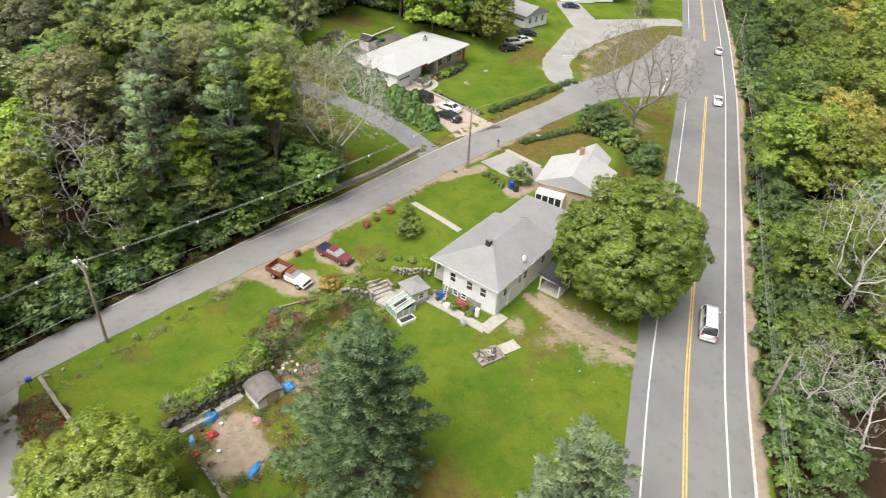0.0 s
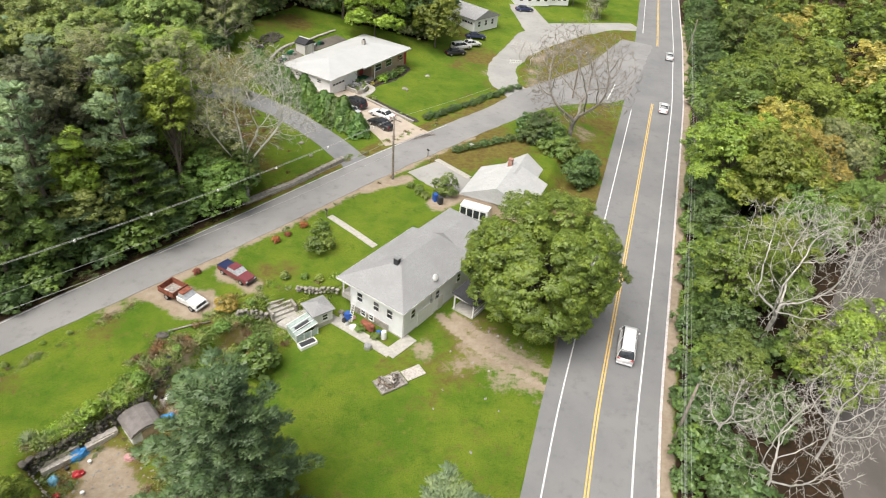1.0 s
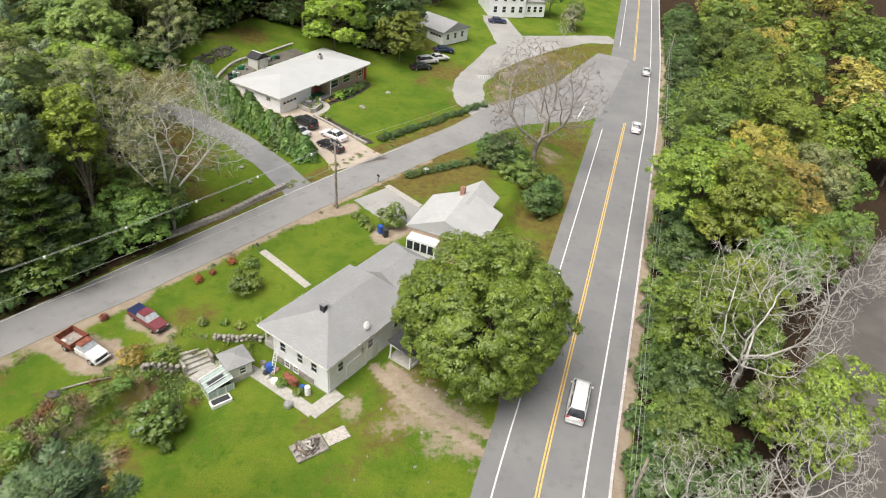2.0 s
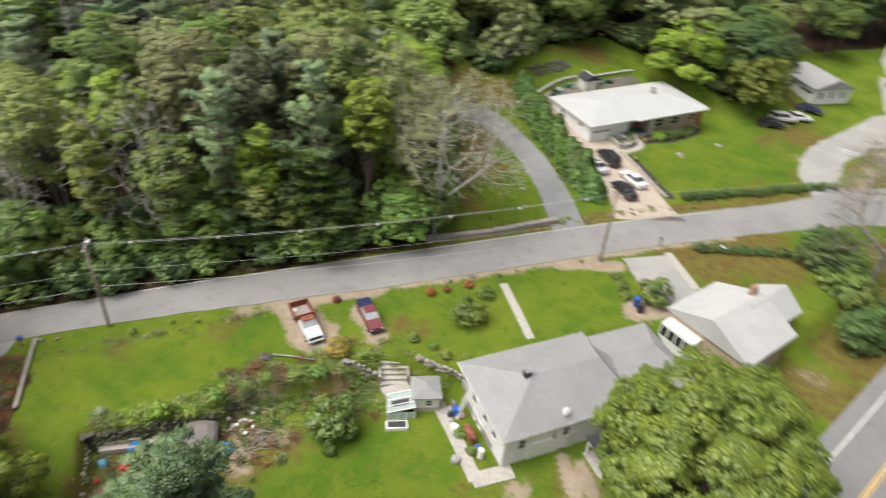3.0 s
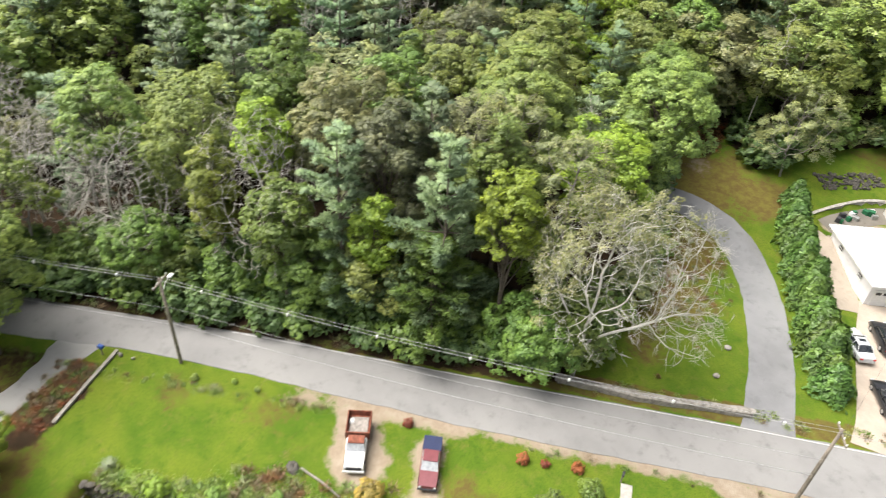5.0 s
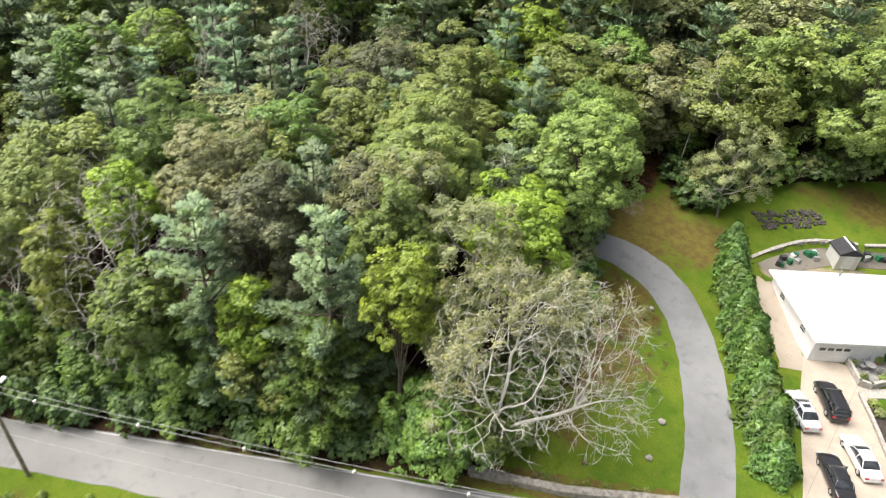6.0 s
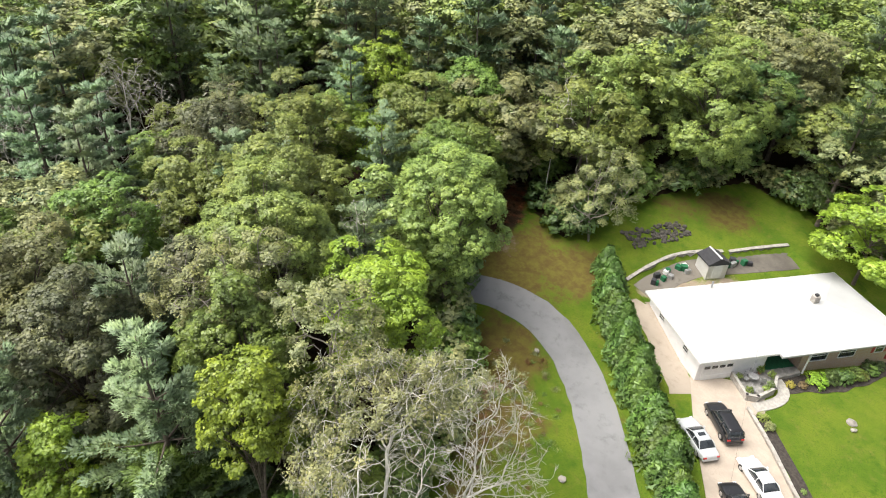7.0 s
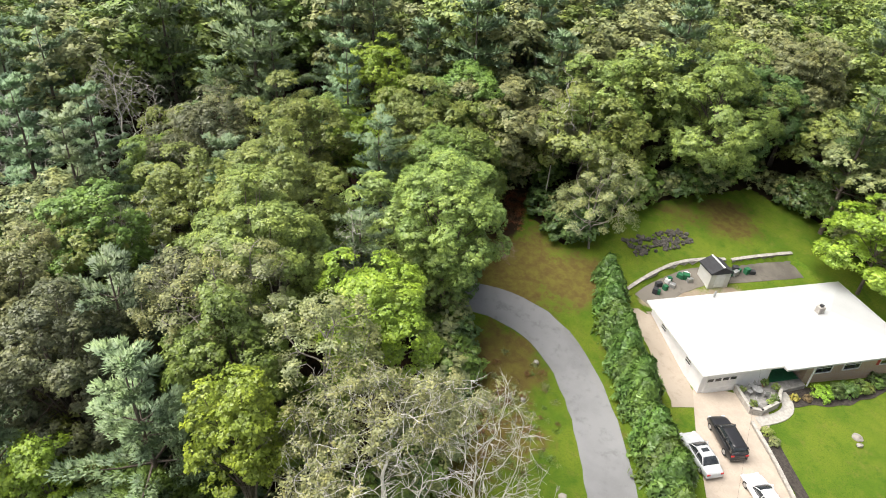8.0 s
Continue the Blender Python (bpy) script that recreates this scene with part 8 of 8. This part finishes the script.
for i, (x, y, a, l) in enumerate(((-19.7, 38.3, 47, 3.6), (-19.3, 38.0, 46, 3.2), (-17.0, 40.6, 48, 2.6), (-16.8, 41.0, 45, 2.2))):
    plain_box("lumber", at_pit(x, y, a) @ pose(0, 0, 0.25 + 0.1 * (i % 2)), (-l / 2, l / 2, -0.3, 0.3, -0.3, 0.28), PALE_WOOD, "grey weathered lumber lying against the stone wall", "lumber")
heap_mesh("rusty_mower", at_pit(-17.4, 37.2, 30), 0.55, 0.35, 0.5, RED_PLASTIC, "red garden machine in the pit", "mower", 5)
heap_mesh("rusty_mower", at_pit(-18.2, 35.0, 30), 0.35, 0.28, 0.35, RED_PLASTIC, "red garden machine in the pit", "mower", 6)
heap_mesh("wheelbarrow_heap", at_pit(-13.8, 39.1, 0), 0.5, 0.35, 0.5, PINK, "faded pink and red clutter before the shed", "clutter", 7)
bucket_spots = ((-17.0, 38.4), (-18.6, 37.6), (-16.2, 35.4), (-12.9, 45.6), (-12.2, 46.6), (-12.7, 47.3), (-11.6, 45.4))
for i, (x, y) in enumerate(bucket_spots):
    bm = bmesh.new()
    bmesh.ops.create_cone(bm, segments=12, radius1=0.13, radius2=0.17, depth=0.34, cap_ends=True, matrix=Matrix.Translation((0, 0, 0.17)))
    ob = part("bucket", bm, (WHITE_PL, DARK, WHITE_PL, WHITE_PL, PINK, STEEL, WHITE_PL)[i])
    ob.matrix_world = at_pit(x, y)
    tagged(ob, "weathered bucket standing among the pit clutter", "bucket")
for i in range(16):
    heap_mesh("clutter", at_pit(rs.uniform(-14.5, -11.5), rs.uniform(44.5, 49), rs.uniform(0, 360)), rs.uniform(0.15, 0.4), rs.uniform(0.1, 0.3), rs.uniform(0.15, 0.35), rs.choice((OLD_WOOD, STEEL, PINK, WHITE_PL, DARK, DARK, OLD_WOOD)), "odd piece of yard clutter by the bank", "clutter", i)
for i in range(60):
    a = rs.gauss(60, 40)
    x, y = rs.gauss(-10.1, 0.8), rs.gauss(46.0, 0.7)
    lg = tube("stick", [(-rs.uniform(0.4, 0.9), 0, 0.1), (0, 0.05, 0.2), (rs.uniform(0.4, 0.9), 0, 0.12)], [0.04, 0.04, 0.02], rs.choice((LOG_WOOD, OLD_WOOD, BARK)), None, 4)
    lg.matrix_world = at_pit(x, y, a)
    tagged(lg, "cut branch lying on the bank", "branch", "cut branches on the bank")
# wood pile and its pallet
wp = thing("wood_pile", on_land(8.3, 49.4, 36), "untidy grey heap of firewood and stones on boards", "firewood")
part("pallet", boxes((-1.5, 1.5, -1.0, 1.0, 0.0, 0.18)), OLD_WOOD, wp)
for i in range(64):
    z = 0.28 + 0.15 * (i // 18)
    k = 1 - 0.16 * (i // 18)
    x, y, a = rs.uniform(-1.3, 1.3) * k, rs.uniform(-0.8, 0.8) * k, rs.gauss(1.2, 0.7)
    ln = rs.uniform(0.18, 0.42)
    lg = tube("log", [(-ln * math.cos(a), -ln * math.sin(a), 0), (ln * math.cos(a), ln * math.sin(a), rs.uniform(-0.05, 0.08))], rs.uniform(0.06, 0.12), rs.choice((LOG_WOOD, OLD_WOOD, OLD_WOOD, PALE_WOOD, BARK)), wp, 6)
    lg.matrix_local = pose(x, y, z, 0, rs.uniform(-12, 12), 0)
plain_box("plywood_sheet", on_land(10.5, 51.0, 36), (-1.1, 1.1, -0.75, 0.75, 0.02, 0.06), PALE_WOOD, "weathered pale board lying on the grass", "board", 0.0)
# by the house wall
fb = [(2.6, 58.4, BLUE_PLASTIC, 0.45, 0.9, "blue plastic barrel by the porch", "barrel"), (6.9, 55.7, WHITE_PL, 0.3, 1.1, "white gas cylinder by the house wall", "gas cylinder"), (6.3, 56.2, BLUE_PLASTIC, 0.28, 0.6, "blue plastic tub by the house wall", "tub"), (3.4, 56.9, WHITE_PL, 0.4, 0.4, "white round tub by the house wall", "tub"), (5.4, 54.0, STEEL, 0.45, 0.5, "round grey tub on the lawn", "tub")]
for x, y, mt, r, h, lb, ct in fb:
    bm = bmesh.new()
    bmesh.ops.create_cone(bm, segments=14, radius1=r, radius2=r * 0.9, depth=h, cap_ends=True, matrix=Matrix.Translation((0, 0, h / 2)))
    bmesh.ops.bevel(bm, geom=[e for e in bm.edges if abs(e.verts[0].co.z - e.verts[1].co.z) < 0.01], offset=0.05, segments=2, affect="EDGES")
    ob = part(ct.replace(" ", "_"), bm, mt)
    ob.matrix_world = on_land(x, y, 0, 0)
    tagged(ob, lb, ct)
plain_box("oil_tank", on_land(5.0, 56.9, HA, 0.0), (-0.9, 0.9, -0.35, 0.35, 0.1, 1.1), RUST, "rusty red oil tank against the house wall", "tank", 0.2)
lad = thing("ladder", on_land(2.9, 58.0, HA, 0) @ pose(0, 0, 0, -14, 0, 0), "pale wooden ladder leaning on the house", "ladder")
for s in (-0.22, 0.22):
    part("rail", boxes((s - 0.03, s + 0.03, -0.03, 0.03, 0, 3.2)), TRIM, lad)
for i in range(9):
    part("rung", boxes((-0.2, 0.2, -0.02, 0.02, 0.3 + i * 0.32, 0.34 + i * 0.32)), TRIM, lad)
for i in range(10):
    heap_mesh("clutter", on_land(rs.uniform(1.4, 3.4), rs.uniform(57.2, 59.4), rs.uniform(0, 360), 0), rs.uniform(0.2, 0.4), rs.uniform(0.15, 0.3), rs.uniform(0.2, 0.5), rs.choice((OLD_WOOD, DARK, STEEL, PINK)), "odd piece of clutter below the porch", "clutter", 30 + i)
# bins, boxes and pumpkin-coloured tubs
plain_box("wheelie_bin", on_land(11.0, 81.6, 30, 0), (-0.3, 0.3, -0.35, 0.35, 0.0, 1.1), BLUE_PLASTIC, "dark blue wheeled bin by the extension", "bin")
plain_box("wheelie_bin", on_land(11.7, 80.9, 30, 0), (-0.3, 0.3, -0.35, 0.35, 0.0, 1.1), DARK, "black wheeled bin by the extension", "bin")
mb = thing("newspaper_box", on_land(-35.0, 38.9, 40, 0), "blue newspaper box on a post by the lane", "mailbox")
part("post", boxes((-0.05, 0.05, -0.05, 0.05, 0, 1.0)), POLE_WOOD, mb)
part("box", boxes((-0.2, 0.35, -0.18, 0.18, 1.0, 1.35), bevel=0.03), BLUE_PLASTIC, mb)
for x, y in ((-2.9, 75.2), (9.2, 94.6)):
    mb = thing("mailbox", on_land(x, y, 130, 0), "dark metal mailbox on a wooden post", "mailbox")
    part("post", boxes((-0.05, 0.05, -0.05, 0.05, 0, 1.0)), POLE_WOOD, mb)
    part("box", boxes((-0.25, 0.25, -0.1, 0.1, 1.0, 1.25), bevel=0.04), DARK, mb)
for x, y, s in ((-15.2, 61.8, 0.35), (-7.9, 68.9, 0.42), (-6.8, 70.4, 0.3), (-5.3, 72.6, 0.42)):
    plant("rust_shrub", SHRUB[1], x, y, s, rt.uniform(0, 6), "small rust-coloured potted bush at the lawn's edge", "shrub", L_RUST)
heap_mesh("brush_heap", on_land(-15.2, 51.6, 0, 0), 0.7, 0.5, 0.35, DARKSTONE, "dark heap of brush on the lawn", "heap", 12)
yu = thing("yucca", on_land(-21.6, 38.4, 0, 0), "spiky grey-green yucca above the stone wall", "yucca")
rngy = np.random.default_rng(3)
Dy = unit(rngy, 70)
Dy[:, 2] = np.abs(Dy[:, 2]) + 0.25
sidey = np.cross(Dy, [0, 0, 1.0])
sidey /= np.linalg.norm(sidey, axis=1)[:, None]
ym = leaf_mesh("leaf_rosette", np.stack([Dy * 0.95, Dy * 0.1 + sidey * 0.07, Dy * 0.1 - sidey * 0.07], 1).reshape(-1, 3), L_PINE2, Dy + np.array([0, 0, 0.6]))
ob = new("leaf_rosette", ym)
ob.parent = yu
for x, y in ((7.0, 130.4), (3.2, 121.6)):
    heap_mesh("bird_bath", on_land(x, y, 0, 0), 0.5, 0.5, 0.25, FIELDSTONE, "round stone garden ornament on the lawn", "ornament", 3)
bb = thing("bird_bath", on_land(15.9, 99.0, 0, 0), "white bird bath on the cottage lawn", "ornament")
part("pedestal", boxes((-0.12, 0.12, -0.12, 0.12, 0, 0.7), bevel=0.03), WHITE_PL, bb)
bm = bmesh.new()
bmesh.ops.create_cone(bm, segments=16, radius1=0.25, radius2=0.45, depth=0.16, cap_ends=True, matrix=Matrix.Translation((0, 0, 0.78)))
part("basin", bm, WHITE_PL, bb)
fl = thing("log_rail", on_land(-12.9, 53.2, 28, 0), "weathered log lying along the lawn edge", "log")
tube("trunk", [(-2.2, 0, 0.15), (0, 0.1, 0.17), (2.0, 0, 0.14)], [0.1, 0.1, 0.07], OLD_WOOD, fl, 8)

# rubble and scraps strewn over the pit's bare ground
scrap_v, scrap_f = [], []
for i in range(120):
    x, y = rs.gauss(-15.2, 2.2), rs.gauss(37.2, 2.4)
    s, a = rs.uniform(0.04, 0.14), rs.uniform(0, 6.28)
    z, k = H(x, y), len(scrap_v)
    for dz in (0, 1):
        for q in range(4):
            scrap_v.append((x + math.cos(a + q * 1.57 + 0.2 * dz) * s * (1.4 if q % 2 else 0.8), y + math.sin(a + q * 1.57) * s, z - 0.05 + dz * s * 0.9))
    scrap_f += [(k, k + 1, k + 5, k + 4), (k + 1, k + 2, k + 6, k + 5), (k + 2, k + 3, k + 7, k + 6), (k + 3, k, k + 4, k + 7), (k + 4, k + 5, k + 6, k + 7)]
tagged(mesh_obj("rubble", scrap_v, scrap_f, FIELDSTONE), "pale rubble and scraps strewn on bare dirt", "rubble", kind="stuff")
